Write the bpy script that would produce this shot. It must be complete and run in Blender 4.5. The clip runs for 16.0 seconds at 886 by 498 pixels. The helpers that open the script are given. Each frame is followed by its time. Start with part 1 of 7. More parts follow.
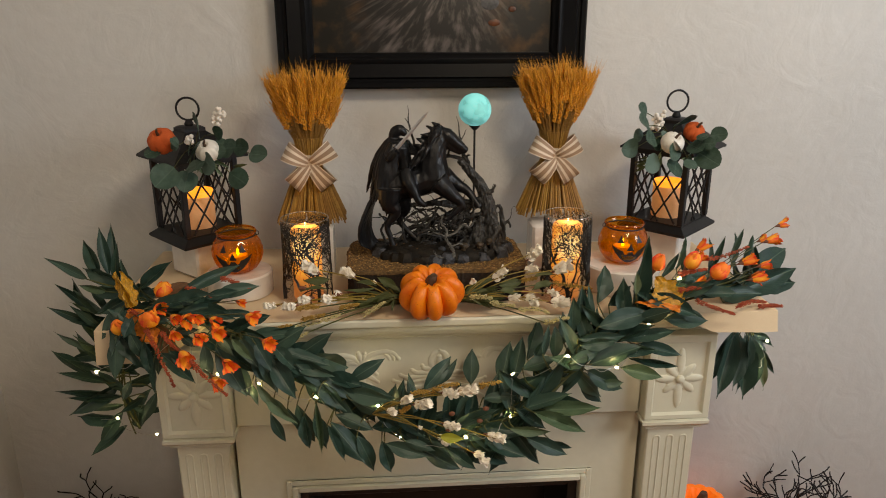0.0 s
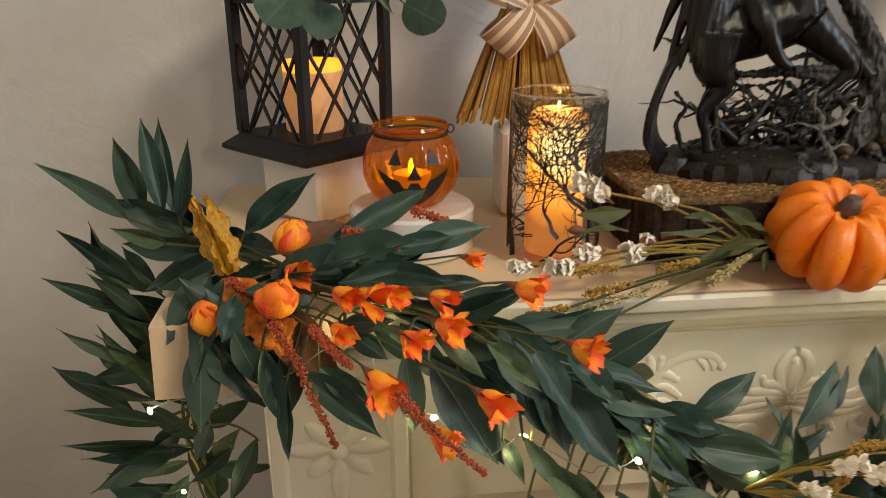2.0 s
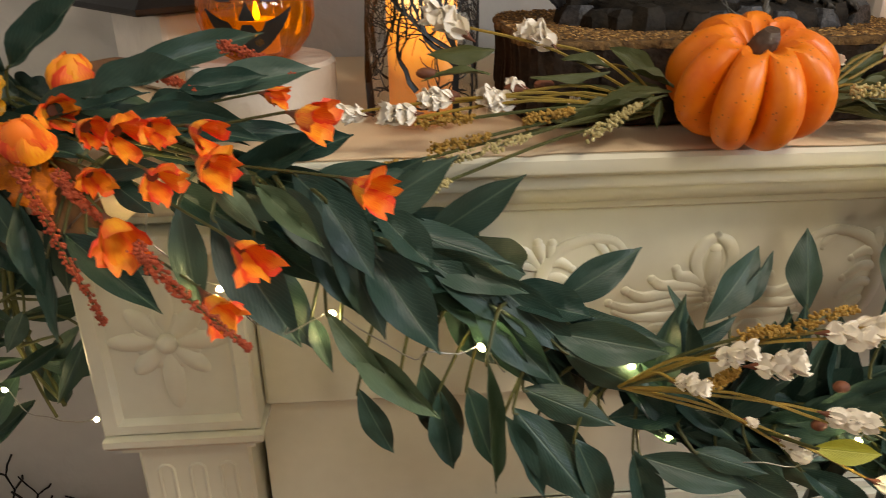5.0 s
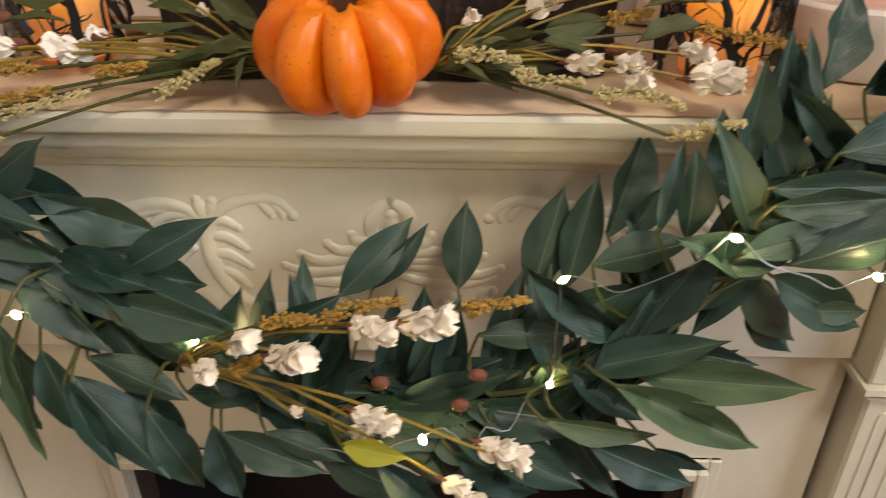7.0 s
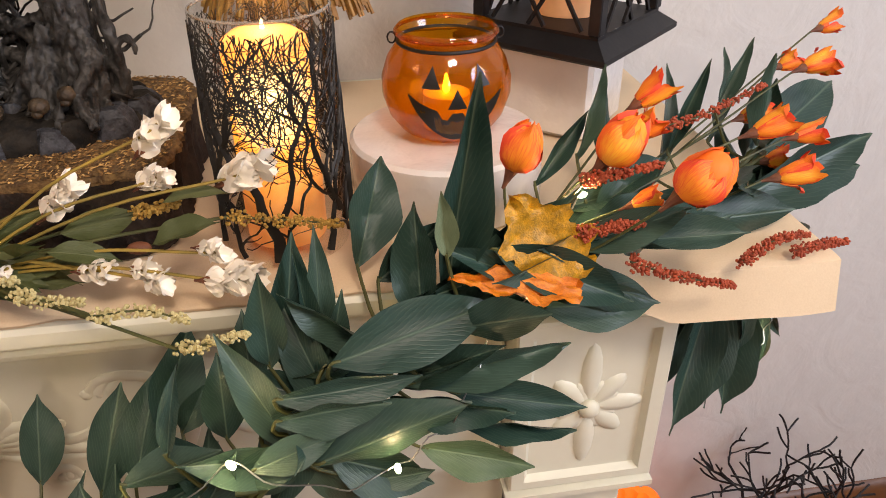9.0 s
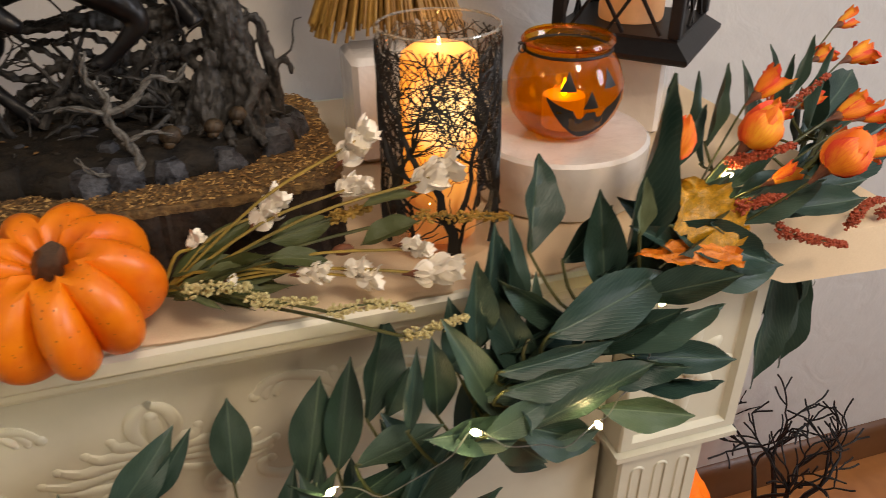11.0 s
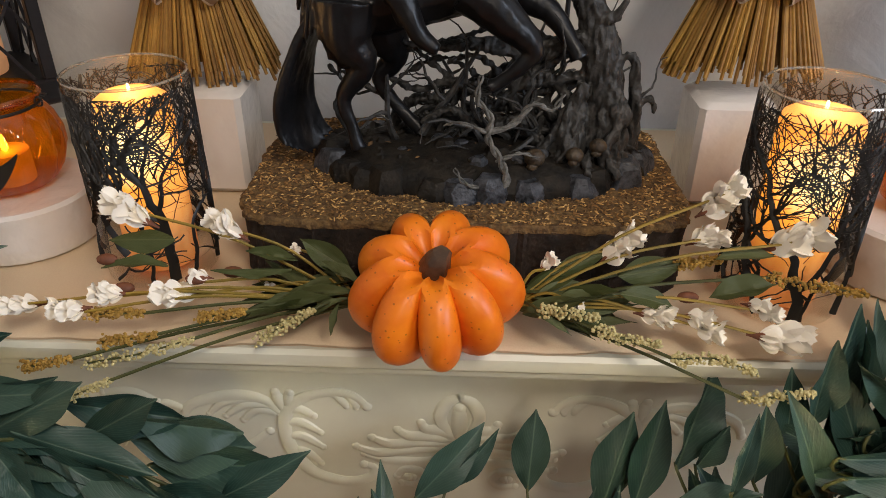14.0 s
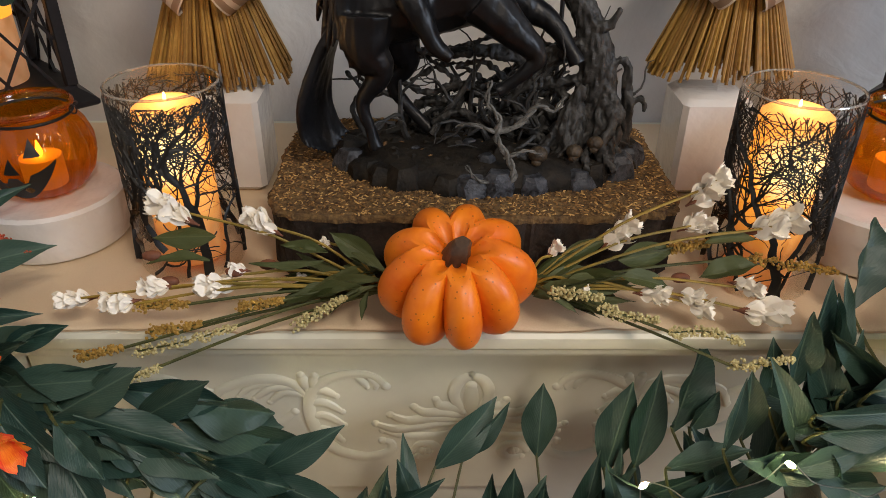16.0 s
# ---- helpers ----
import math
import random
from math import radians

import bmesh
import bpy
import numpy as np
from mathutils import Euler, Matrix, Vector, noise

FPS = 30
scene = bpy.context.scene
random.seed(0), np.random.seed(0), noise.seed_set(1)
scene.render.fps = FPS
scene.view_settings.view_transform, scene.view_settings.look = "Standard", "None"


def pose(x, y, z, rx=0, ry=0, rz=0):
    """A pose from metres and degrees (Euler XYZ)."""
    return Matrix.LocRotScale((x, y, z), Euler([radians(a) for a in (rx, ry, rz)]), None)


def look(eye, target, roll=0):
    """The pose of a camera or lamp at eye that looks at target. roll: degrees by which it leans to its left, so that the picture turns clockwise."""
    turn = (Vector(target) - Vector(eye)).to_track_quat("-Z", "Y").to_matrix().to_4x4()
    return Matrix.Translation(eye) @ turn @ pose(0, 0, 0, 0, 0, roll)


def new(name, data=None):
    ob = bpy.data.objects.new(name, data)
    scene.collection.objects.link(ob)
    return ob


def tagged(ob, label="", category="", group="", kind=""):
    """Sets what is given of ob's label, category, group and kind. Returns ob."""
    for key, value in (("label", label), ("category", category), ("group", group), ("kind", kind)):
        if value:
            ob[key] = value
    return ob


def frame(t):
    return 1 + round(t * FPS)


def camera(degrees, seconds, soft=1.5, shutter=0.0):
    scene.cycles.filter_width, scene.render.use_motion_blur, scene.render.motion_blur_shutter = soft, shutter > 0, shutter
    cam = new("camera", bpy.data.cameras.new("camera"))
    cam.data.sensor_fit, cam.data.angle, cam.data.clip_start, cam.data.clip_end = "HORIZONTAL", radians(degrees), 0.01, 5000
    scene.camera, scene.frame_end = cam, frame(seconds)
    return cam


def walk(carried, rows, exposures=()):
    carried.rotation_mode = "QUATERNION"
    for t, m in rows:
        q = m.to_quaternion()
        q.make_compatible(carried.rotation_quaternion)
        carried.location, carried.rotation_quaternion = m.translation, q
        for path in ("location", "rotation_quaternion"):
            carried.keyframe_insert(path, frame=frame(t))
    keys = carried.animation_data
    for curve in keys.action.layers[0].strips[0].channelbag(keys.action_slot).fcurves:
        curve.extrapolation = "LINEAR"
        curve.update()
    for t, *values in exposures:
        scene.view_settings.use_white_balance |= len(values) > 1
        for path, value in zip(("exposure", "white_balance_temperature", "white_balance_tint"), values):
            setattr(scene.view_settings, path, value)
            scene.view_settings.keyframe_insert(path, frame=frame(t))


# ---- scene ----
cam = camera(61.4, 16.0, soft=0.6, shutter=0.3)
METRES, EYE, TILT, LEAN, TURN = 2.2, 1.534, -18.5, 0.0, -4.2
ROWS = [
    (0.0, 0.0, 0.0, 0.0, 0.0, 0.0, 0.0),
    (0.5, -0.04, 0.028, -0.0059, -0.41, -0.16, -0.02),
    (1.0, -0.0984, 0.0989, -0.0086, -0.8, -0.41, -0.02),
    (1.5, -0.1493, 0.2189, -0.0117, -1.23, -1.06, 0.19),
    (2.0, -0.1728, 0.3087, -0.0298, -1.78, -1.6, 0.82),
    (2.5, -0.1876, 0.3416, -0.0371, -2.11, -1.75, 1.06),
    (3.0, -0.1924, 0.3529, -0.0377, -2.15, -2.06, 1.19),
    (5.5, -0.0695, 0.3585, -0.065, 1.47, -7.23, -0.13),
    (6.0, -0.0313, 0.3675, -0.0611, 3.31, -9.04, -0.93),
    (6.5, 0.0031, 0.3744, -0.056, 4.88, -10.73, -1.59),
    (7.0, 0.0383, 0.3809, -0.0478, 5.35, -12.08, -1.88),
    (7.5, 0.0859, 0.387, -0.0268, 4.69, -12.84, -1.36),
    (8.0, 0.118, 0.3945, -0.0091, 1.74, -13.18, -0.49),
    (8.5, 0.1394, 0.4031, 0.0038, -1.55, -13.35, 0.71),
    (11.0, 0.0543, 0.3857, 0.0144, -12.1, -13.2, 4.57),
    (11.5, 0.02, 0.3863, 0.0151, -11.24, -12.97, 4.4),
    (12.0, 0.0021, 0.3923, 0.0218, -9.07, -12.79, 3.8),
    (12.5, 0.0, 0.4013, 0.0248, -5.38, -12.64, 2.43),
    (13.0, 0.0005, 0.3975, 0.025, -0.1, -12.37, 0.17),
    (13.5, 0.0084, 0.3912, 0.0259, 3.81, -12.57, -1.41),
    (14.0, 0.0124, 0.3817, 0.0272, 5.89, -12.79, -2.28),
    (14.5, 0.0143, 0.3731, 0.0295, 5.86, -13.03, -2.3),
    (15.0, 0.0104, 0.365, 0.029, 5.05, -13.28, -2.09),
    (15.5, 0.0059, 0.3594, 0.0311, 4.3, -13.4, -1.85),
    (16.0, -0.0013, 0.3573, 0.032, 3.43, -13.45, -1.55),
]
walk(cam, [(t, pose(-0.09, -1.6, EYE, TILT, LEAN, TURN) @ pose(METRES * x, METRES * y, METRES * z, 90 + pitch, roll, yaw)) for t, x, y, z, yaw, pitch, roll in ROWS],
     [(0, -0.50, 6950, 13), (1, -0.38, 6950, 12), (2.2, 0.04, 6750, 12), (3, 0.08, 6750, 12), (6, -0.15, 6700, 14), (8.5, 0.12, 6600, 23), (11, -0.28, 7000, 19), (12.5, -0.36, 6750, 17), (14, -0.29, 6150, 15), (16, -0.33, 6150, 15)])

# ---- light ----
world = bpy.data.worlds.new("room_air")
scene.world = world
world.use_nodes = True
world.node_tree.nodes["Background"].inputs[0].default_value = (0.75, 0.82, 1.0, 1)
world.node_tree.nodes["Background"].inputs[1].default_value = 0.25


def area_lamp(name, eye, target, size, watts, colour):
    data = bpy.data.lights.new(name, "AREA")
    data.shape, data.size, data.energy, data.color = "DISK", size, watts, colour
    ob = new(name, data)
    ob.matrix_world = look(eye, target)
    return ob


# a lamp across the room a little above eye level, the ceiling lamp, and the daylight of a window to one side
area_lamp("floor_lamp_light", (0.46, -2.75, 1.85), (0.0, -0.2, 1.25), 0.30, 7, (1.0, 0.87, 0.68))
area_lamp("ceiling_lamp_light", (0.50, -1.45, 2.40), (0.05, -0.15, 1.2), 0.40, 19, (1.0, 0.87, 0.68))
area_lamp("window_light", (2.05, -1.5, 1.85), (0.5, 0.0, 1.5), 0.9, 33, (0.78, 0.89, 1.0))

# ---- materials ----


def material(name, colour, rough=0.6, colour2=None, scale=8.0, fine=90.0, bump=0.15, metal=0.0, glow=0.0, glow_colour=None,
             coat=0.0, spread=0.5, distance=0.002, per_object=0.0, spec=0.5):
    """A surface whose colour wanders at a coarse and a fine scale, with a little relief."""
    m = bpy.data.materials.new(name)
    m.use_nodes = True
    nodes, links = m.node_tree.nodes, m.node_tree.links
    b = nodes["Principled BSDF"]
    co = nodes.new("ShaderNodeTexCoord")
    big, small = nodes.new("ShaderNodeTexNoise"), nodes.new("ShaderNodeTexNoise")
    big.inputs["Scale"].default_value, small.inputs["Scale"].default_value = scale, fine
    big.inputs["Detail"].default_value, small.inputs["Detail"].default_value = 4, 3
    links.new(co.outputs["Object"], big.inputs["Vector"])
    links.new(co.outputs["Object"], small.inputs["Vector"])
    blend = nodes.new("ShaderNodeMath")
    blend.operation = "MULTIPLY_ADD"
    blend.inputs[1].default_value = spread
    links.new(small.outputs["Fac"], blend.inputs[0])
    links.new(big.outputs["Fac"], blend.inputs[2])
    ramp = nodes.new("ShaderNodeValToRGB")
    c2 = colour2 or tuple(c * 0.78 for c in colour)
    ramp.color_ramp.elements[0].position, ramp.color_ramp.elements[1].position = 0.52, 0.95
    ramp.color_ramp.elements[0].color, ramp.color_ramp.elements[1].color = (*colour, 1), (*c2, 1)
    links.new(blend.outputs[0], ramp.inputs[0])
    out = ramp.outputs[0]
    if per_object:
        info, hsv, rng = nodes.new("ShaderNodeObjectInfo"), nodes.new("ShaderNodeHueSaturation"), nodes.new("ShaderNodeMapRange")
        rng.inputs["To Min"].default_value, rng.inputs["To Max"].default_value = 1 - per_object, 1 + per_object
        links.new(info.outputs["Random"], rng.inputs["Value"])
        links.new(rng.outputs[0], hsv.inputs["Value"])
        links.new(out, hsv.inputs["Color"])
        out = hsv.outputs[0]
    links.new(out, b.inputs["Base Color"])
    b.inputs["Roughness"].default_value, b.inputs["Metallic"].default_value = rough, metal
    b.inputs["Coat Weight"].default_value = coat
    b.inputs["Specular IOR Level"].default_value = spec
    if glow:
        b.inputs["Emission Color"].default_value = (*(glow_colour or colour), 1)
        b.inputs["Emission Strength"].default_value = glow
    if bump:
        r = nodes.new("ShaderNodeBump")
        r.inputs["Strength"].default_value, r.inputs["Distance"].default_value = bump, distance
        links.new(blend.outputs[0], r.inputs["Height"])
        links.new(r.outputs[0], b.inputs["Normal"])
    return m


def plaster(name, colour):
    """Hand-trowelled painted plaster: broad smears, sharp ridges, fine grit."""
    m = material(name, colour, 0.62, tuple(c * 0.9 for c in colour), 2.2, 40, 0)
    nodes, links = m.node_tree.nodes, m.node_tree.links
    co, warp, ridge, grit = nodes.new("ShaderNodeTexCoord"), nodes.new("ShaderNodeTexNoise"), nodes.new("ShaderNodeTexNoise"), nodes.new("ShaderNodeTexNoise")
    links.new(co.outputs["Object"], warp.inputs["Vector"])
    warp.inputs["Scale"].default_value = 3.5
    add = nodes.new("ShaderNodeVectorMath")
    links.new(co.outputs["Object"], add.inputs[0])
    links.new(warp.outputs["Color"], add.inputs[1])
    links.new(add.outputs[0], ridge.inputs["Vector"])
    ridge.inputs["Scale"].default_value, ridge.inputs["Detail"].default_value, ridge.inputs["Distortion"].default_value = 9, 7, 0.35
    links.new(co.outputs["Object"], grit.inputs["Vector"])
    grit.inputs["Scale"].default_value = 160
    mix = nodes.new("ShaderNodeMath")
    mix.operation = "MULTIPLY_ADD"
    mix.inputs[1].default_value = 0.12
    links.new(grit.outputs["Fac"], mix.inputs[0])
    links.new(ridge.outputs["Fac"], mix.inputs[2])
    bump = nodes.new("ShaderNodeBump")
    bump.inputs["Strength"].default_value, bump.inputs["Distance"].default_value = 0.45, 0.007
    links.new(mix.outputs[0], bump.inputs["Height"])
    links.new(bump.outputs[0], nodes["Principled BSDF"].inputs["Normal"])
    return m


def leaf_material(name, colour, back, vein, rough=0.55, strength=0.5):
    """A cloth leaf: midrib and side veins from its own length and width, each leaf a shade of its own."""
    m = bpy.data.materials.new(name)
    m.use_nodes = True
    nodes, links = m.node_tree.nodes, m.node_tree.links
    b = nodes["Principled BSDF"]
    co, sep = nodes.new("ShaderNodeTexCoord"), nodes.new("ShaderNodeSeparateXYZ")
    links.new(co.outputs["Object"], sep.inputs[0])

    def calc(op, *values):
        n = nodes.new("ShaderNodeMath")
        n.operation = op
        for k, v in enumerate(values):
            if isinstance(v, (int, float)):
                n.inputs[k].default_value = v
            else:
                links.new(v, n.inputs[k])
        return n.outputs[0]

    ax = calc("ABSOLUTE", sep.outputs["X"])
    slant = calc("MULTIPLY_ADD", ax, -1.1, sep.outputs["Y"])
    stray = nodes.new("ShaderNodeTexNoise")
    stray.inputs["Scale"].default_value = 4.0
    links.new(co.outputs["Object"], stray.inputs["Vector"])
    wave = calc("SINE", calc("MULTIPLY_ADD", stray.outputs["Fac"], 16.0, calc("MULTIPLY", slant, 92.0)))
    side = calc("POWER", calc("MULTIPLY_ADD", wave, 0.5, 0.5), 6.0)
    mid = calc("SUBTRACT", 1.0, calc("MINIMUM", calc("MULTIPLY", ax, 34.0), 1.0))
    veins = calc("MAXIMUM", mid, calc("MULTIPLY", side, 0.17))
    cloudy = nodes.new("ShaderNodeTexNoise")
    cloudy.inputs["Scale"].default_value = 5
    info = nodes.new("ShaderNodeObjectInfo")
    shift = nodes.new("ShaderNodeVectorMath")
    links.new(co.outputs["Object"], shift.inputs[0])
    links.new(info.outputs["Location"], shift.inputs[1])
    links.new(shift.outputs[0], cloudy.inputs["Vector"])
    c1 = nodes.new("ShaderNodeMix")
    c1.data_type = "RGBA"
    c1.inputs[6].default_value, c1.inputs[7].default_value = (*colour, 1), (*back, 1)
    rnd = calc("MULTIPLY_ADD", cloudy.outputs["Fac"], 0.7, calc("POWER", info.outputs["Random"], 3.0))
    links.new(calc("SUBTRACT", rnd, 0.25), c1.inputs[0])
    c2 = nodes.new("ShaderNodeMix")
    c2.data_type = "RGBA"
    links.new(calc("MULTIPLY", veins, strength), c2.inputs[0])
    links.new(c1.outputs[2], c2.inputs[6])
    c2.inputs[7].default_value = (*vein, 1)
    links.new(c2.outputs[2], b.inputs["Base Color"])
    b.inputs["Roughness"].default_value, b.inputs["Specular IOR Level"].default_value = rough, 0.35
    bump = nodes.new("ShaderNodeBump")
    bump.inputs["Strength"].default_value, bump.inputs["Distance"].default_value = 0.32, 0.003
    links.new(calc("MULTIPLY_ADD", cloudy.outputs["Fac"], 0.9, calc("MULTIPLY", veins, -0.5)), bump.inputs["Height"])
    links.new(bump.outputs[0], b.inputs["Normal"])
    return m


def rim_gloss(nodes, links, amount):
    """How much a thin pane mirrors: little face on, more at the rim, alike from both sides."""
    lw, pw, ma = nodes.new("ShaderNodeLayerWeight"), nodes.new("ShaderNodeMath"), nodes.new("ShaderNodeMath")
    pw.operation, pw.inputs[1].default_value = "POWER", 3.5
    ma.operation, ma.inputs[1].default_value, ma.inputs[2].default_value = "MULTIPLY_ADD", 0.55 * amount, 0.05 * amount
    links.new(lw.outputs["Facing"], pw.inputs[0])
    links.new(pw.outputs[0], ma.inputs[0])
    return ma.outputs[0]


def clear_glass(name, tint, gloss=1.0, body=None, amount=0.0, rough=0.02):
    """Thin glass: it lets light straight through with its tint and mirrors at the rim; body: a share of cloudy colour."""
    m = bpy.data.materials.new(name)
    m.use_nodes = True
    nodes, links = m.node_tree.nodes, m.node_tree.links
    nodes.remove(nodes["Principled BSDF"])
    tr, gl, mix = nodes.new("ShaderNodeBsdfTransparent"), nodes.new("ShaderNodeBsdfGlossy"), nodes.new("ShaderNodeMixShader")
    tr.inputs[0].default_value = (*tint, 1)
    gl.inputs["Roughness"].default_value = rough
    through_part = tr.outputs[0]
    if body:
        tl, df, half, cloud = nodes.new("ShaderNodeBsdfTranslucent"), nodes.new("ShaderNodeBsdfDiffuse"), nodes.new("ShaderNodeMixShader"), nodes.new("ShaderNodeMixShader")
        tl.inputs[0].default_value = df.inputs[0].default_value = (*body, 1)
        half.inputs[0].default_value, cloud.inputs[0].default_value = 0.5, amount
        links.new(tl.outputs[0], half.inputs[1])
        links.new(df.outputs[0], half.inputs[2])
        links.new(tr.outputs[0], cloud.inputs[1])
        links.new(half.outputs[0], cloud.inputs[2])
        through_part = cloud.outputs[0]
    links.new(rim_gloss(nodes, links, gloss), mix.inputs[0])
    links.new(through_part, mix.inputs[1])
    links.new(gl.outputs[0], mix.inputs[2])
    links.new(mix.outputs[0], nodes["Material Output"].inputs["Surface"])
    return m


def glowing_wax(name, wax, near, middle, far, bulb, reach, power):
    """Wax of a lit electric candle, brightest beside the bulb inside it."""
    m = material(name, wax, 0.5, None, 20, 120, 0.1)
    nodes, links = m.node_tree.nodes, m.node_tree.links
    co, gap, rng, ramp = nodes.new("ShaderNodeTexCoord"), nodes.new("ShaderNodeVectorMath"), nodes.new("ShaderNodeMapRange"), nodes.new("ShaderNodeValToRGB")
    gap.operation, gap.inputs[1].default_value = "DISTANCE", bulb
    links.new(co.outputs["Object"], gap.inputs[0])
    links.new(gap.outputs["Value"], rng.inputs["Value"])
    rng.inputs["From Min"].default_value, rng.inputs["From Max"].default_value = reach
    links.new(rng.outputs[0], ramp.inputs[0])
    ramp.color_ramp.elements[0].color, ramp.color_ramp.elements[1].color = (*near, 1), (*far, 1)
    ramp.color_ramp.elements.new(0.36).color = (*middle, 1)
    links.new(ramp.outputs[0], nodes["Principled BSDF"].inputs["Emission Color"])
    nodes["Principled BSDF"].inputs["Emission Strength"].default_value = power
    return m


def speckled(m):
    """Strew small dark flecks over a skin."""
    nodes, links = m.node_tree.nodes, m.node_tree.links
    b = nodes["Principled BSDF"]
    under = b.inputs["Base Color"].links[0].from_socket
    co, cell, near, mix = nodes.new("ShaderNodeTexCoord"), nodes.new("ShaderNodeTexVoronoi"), nodes.new("ShaderNodeMapRange"), nodes.new("ShaderNodeMix")
    cell.inputs["Scale"].default_value = 190
    links.new(co.outputs["Object"], cell.inputs["Vector"])
    links.new(cell.outputs["Distance"], near.inputs["Value"])
    near.inputs["From Min"].default_value, near.inputs["From Max"].default_value = 0.09, 0.16
    near.inputs["To Min"].default_value, near.inputs["To Max"].default_value = 0.75, 0.0
    mix.data_type = "RGBA"
    links.new(near.outputs[0], mix.inputs[0])
    links.new(under, mix.inputs[6])
    mix.inputs[7].default_value = (0.22, 0.05, 0.004, 1)
    links.new(mix.outputs[2], b.inputs["Base Color"])
    return m


WALL = plaster("painted_plaster", (0.60, 0.595, 0.575))
CEILING = plaster("ceiling_plaster", (0.75, 0.74, 0.71))
CREAM = material("cream_paint", (0.69, 0.675, 0.545), 0.38, (0.63, 0.615, 0.49), 3, 60, 0.08)
CLOTH = material("beige_cloth", (0.74, 0.59, 0.40), 0.85, (0.66, 0.51, 0.33), 9, 700, 0.3, distance=0.0008)
WOOD = material("floor_wood", (0.42, 0.17, 0.05), 0.35, (0.26, 0.09, 0.025), 3, 30, 0.1, per_object=0.2)
SKIRTING = material("stained_skirting", (0.14, 0.055, 0.018), 0.4, None, 5, 60, 0.1)
FIREBOX = material("black_firebox", (0.012, 0.012, 0.014), 0.35, None, 8, 80, 0.1)
BLACK_METAL = material("black_painted_metal", (0.006, 0.006, 0.007), 0.5, (0.012, 0.012, 0.013), 20, 200, 0.1, spec=0.3)
FRAME_BLACK = material("black_lacquer", (0.006, 0.006, 0.007), 0.30, (0.008, 0.008, 0.008), 12, 150, 0.05, spec=0.08)
STATUE_BLACK = material("black_resin", (0.0035, 0.0035, 0.004), 0.36, (0.008, 0.008, 0.009), 40, 260, 0.6, distance=0.001, spec=0.30)
STATUE_BARK = material("painted_bark_resin", (0.006, 0.006, 0.006), 0.46, (0.055, 0.053, 0.049), 90, 300, 1.0, distance=0.002, spec=0.25)
STATUE_ROCK = material("painted_rock_resin", (0.008, 0.009, 0.011), 0.45, (0.075, 0.080, 0.092), 110, 420, 1.0, distance=0.002, spec=0.25)
STATUE_PALE = material("dry_brushed_root", (0.045, 0.044, 0.04), 0.7, (0.17, 0.165, 0.15), 160, 500, 0.6, distance=0.001, spec=0.2)
STATUE_LITTER = material("painted_leaf_litter", (0.16, 0.075, 0.012), 0.7, (0.07, 0.035, 0.01), 200, 600, 0.3)
STATUE_BONE = material("painted_lumps", (0.075, 0.048, 0.022), 0.6, (0.02, 0.014, 0.008), 120, 420, 0.9, distance=0.002)
STATUE_EARTH = material("painted_earth_resin", (0.005, 0.005, 0.005), 0.7, (0.024, 0.019, 0.013), 70, 300, 1.0, distance=0.002, spec=0.2)
SILVER = material("silver_paint", (0.55, 0.55, 0.56), 0.3, None, 40, 200, 0.1, metal=0.8)
CORK = material("wood_chip_top", (0.21, 0.125, 0.042), 0.9, (0.06, 0.030, 0.010), 160, 520, 1.0, distance=0.003)
CHIPS = material("wood_chips", (0.42, 0.25, 0.09), 0.8, (0.15, 0.08, 0.028), 300, 900, 0.2)
chip_nodes, chip_links = CHIPS.node_tree.nodes, CHIPS.node_tree.links
geo, chip_ramp = chip_nodes.new("ShaderNodeNewGeometry"), chip_nodes.new("ShaderNodeValToRGB")
chip_links.new(geo.outputs["Random Per Island"], chip_ramp.inputs[0])
chip_ramp.color_ramp.elements[0].color, chip_ramp.color_ramp.elements[1].color = (0.06, 0.03, 0.009, 1), (0.58, 0.36, 0.12, 1)
mid_chip = chip_ramp.color_ramp.elements.new(0.7)
mid_chip.color = (0.25, 0.13, 0.035, 1)
chip_links.new(chip_ramp.outputs[0], chip_nodes["Principled BSDF"].inputs["Base Color"])
BARK = material("dark_bark", (0.034, 0.019, 0.010), 0.9, (0.009, 0.005, 0.003), 45, 200, 1.0, distance=0.004)
PUMPKIN = speckled(material("orange_pumpkin", (0.84, 0.222, 0.004), 0.40, (0.70, 0.125, 0.002), 18, 120, 0.16))
STEM_BROWN = material("pumpkin_stem", (0.10, 0.055, 0.03), 0.45, (0.04, 0.02, 0.01), 50, 300, 0.6, coat=0.2)
FELT_ORANGE = material("rust_orange_velvet", (0.55, 0.09, 0.012), 0.85, None, 30, 300, 0.2)
WHITE_PUMPKIN = material("white_pumpkin", (0.80, 0.77, 0.70), 0.4, None, 30, 200, 0.1)
WHITE_BERRY = material("white_berry", (0.82, 0.77, 0.70), 0.35, None, 30, 200, 0.1)
BLOCK_WHITE = material("wrapped_white_foam", (0.82, 0.79, 0.75), 0.25, (0.74, 0.70, 0.66), 14, 48, 0.7, coat=0.6, distance=0.006)
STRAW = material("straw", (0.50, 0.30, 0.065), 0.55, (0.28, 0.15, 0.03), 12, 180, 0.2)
# shade inside the sheaf mixed into the colour; also tones every third outer stalk
STRAW_SHADED = material("straw_shaded", (0.34, 0.19, 0.04), 0.6, (0.2, 0.10, 0.02), 12, 180, 0.2)
EAR = material("wheat_ear", (0.82, 0.375, 0.028), 0.5, (0.50, 0.20, 0.014), 25, 200, 0.2)
AWN = material("wheat_awn", (0.72, 0.35, 0.030), 0.5, (0.50, 0.21, 0.016), 25, 200, 0.0)
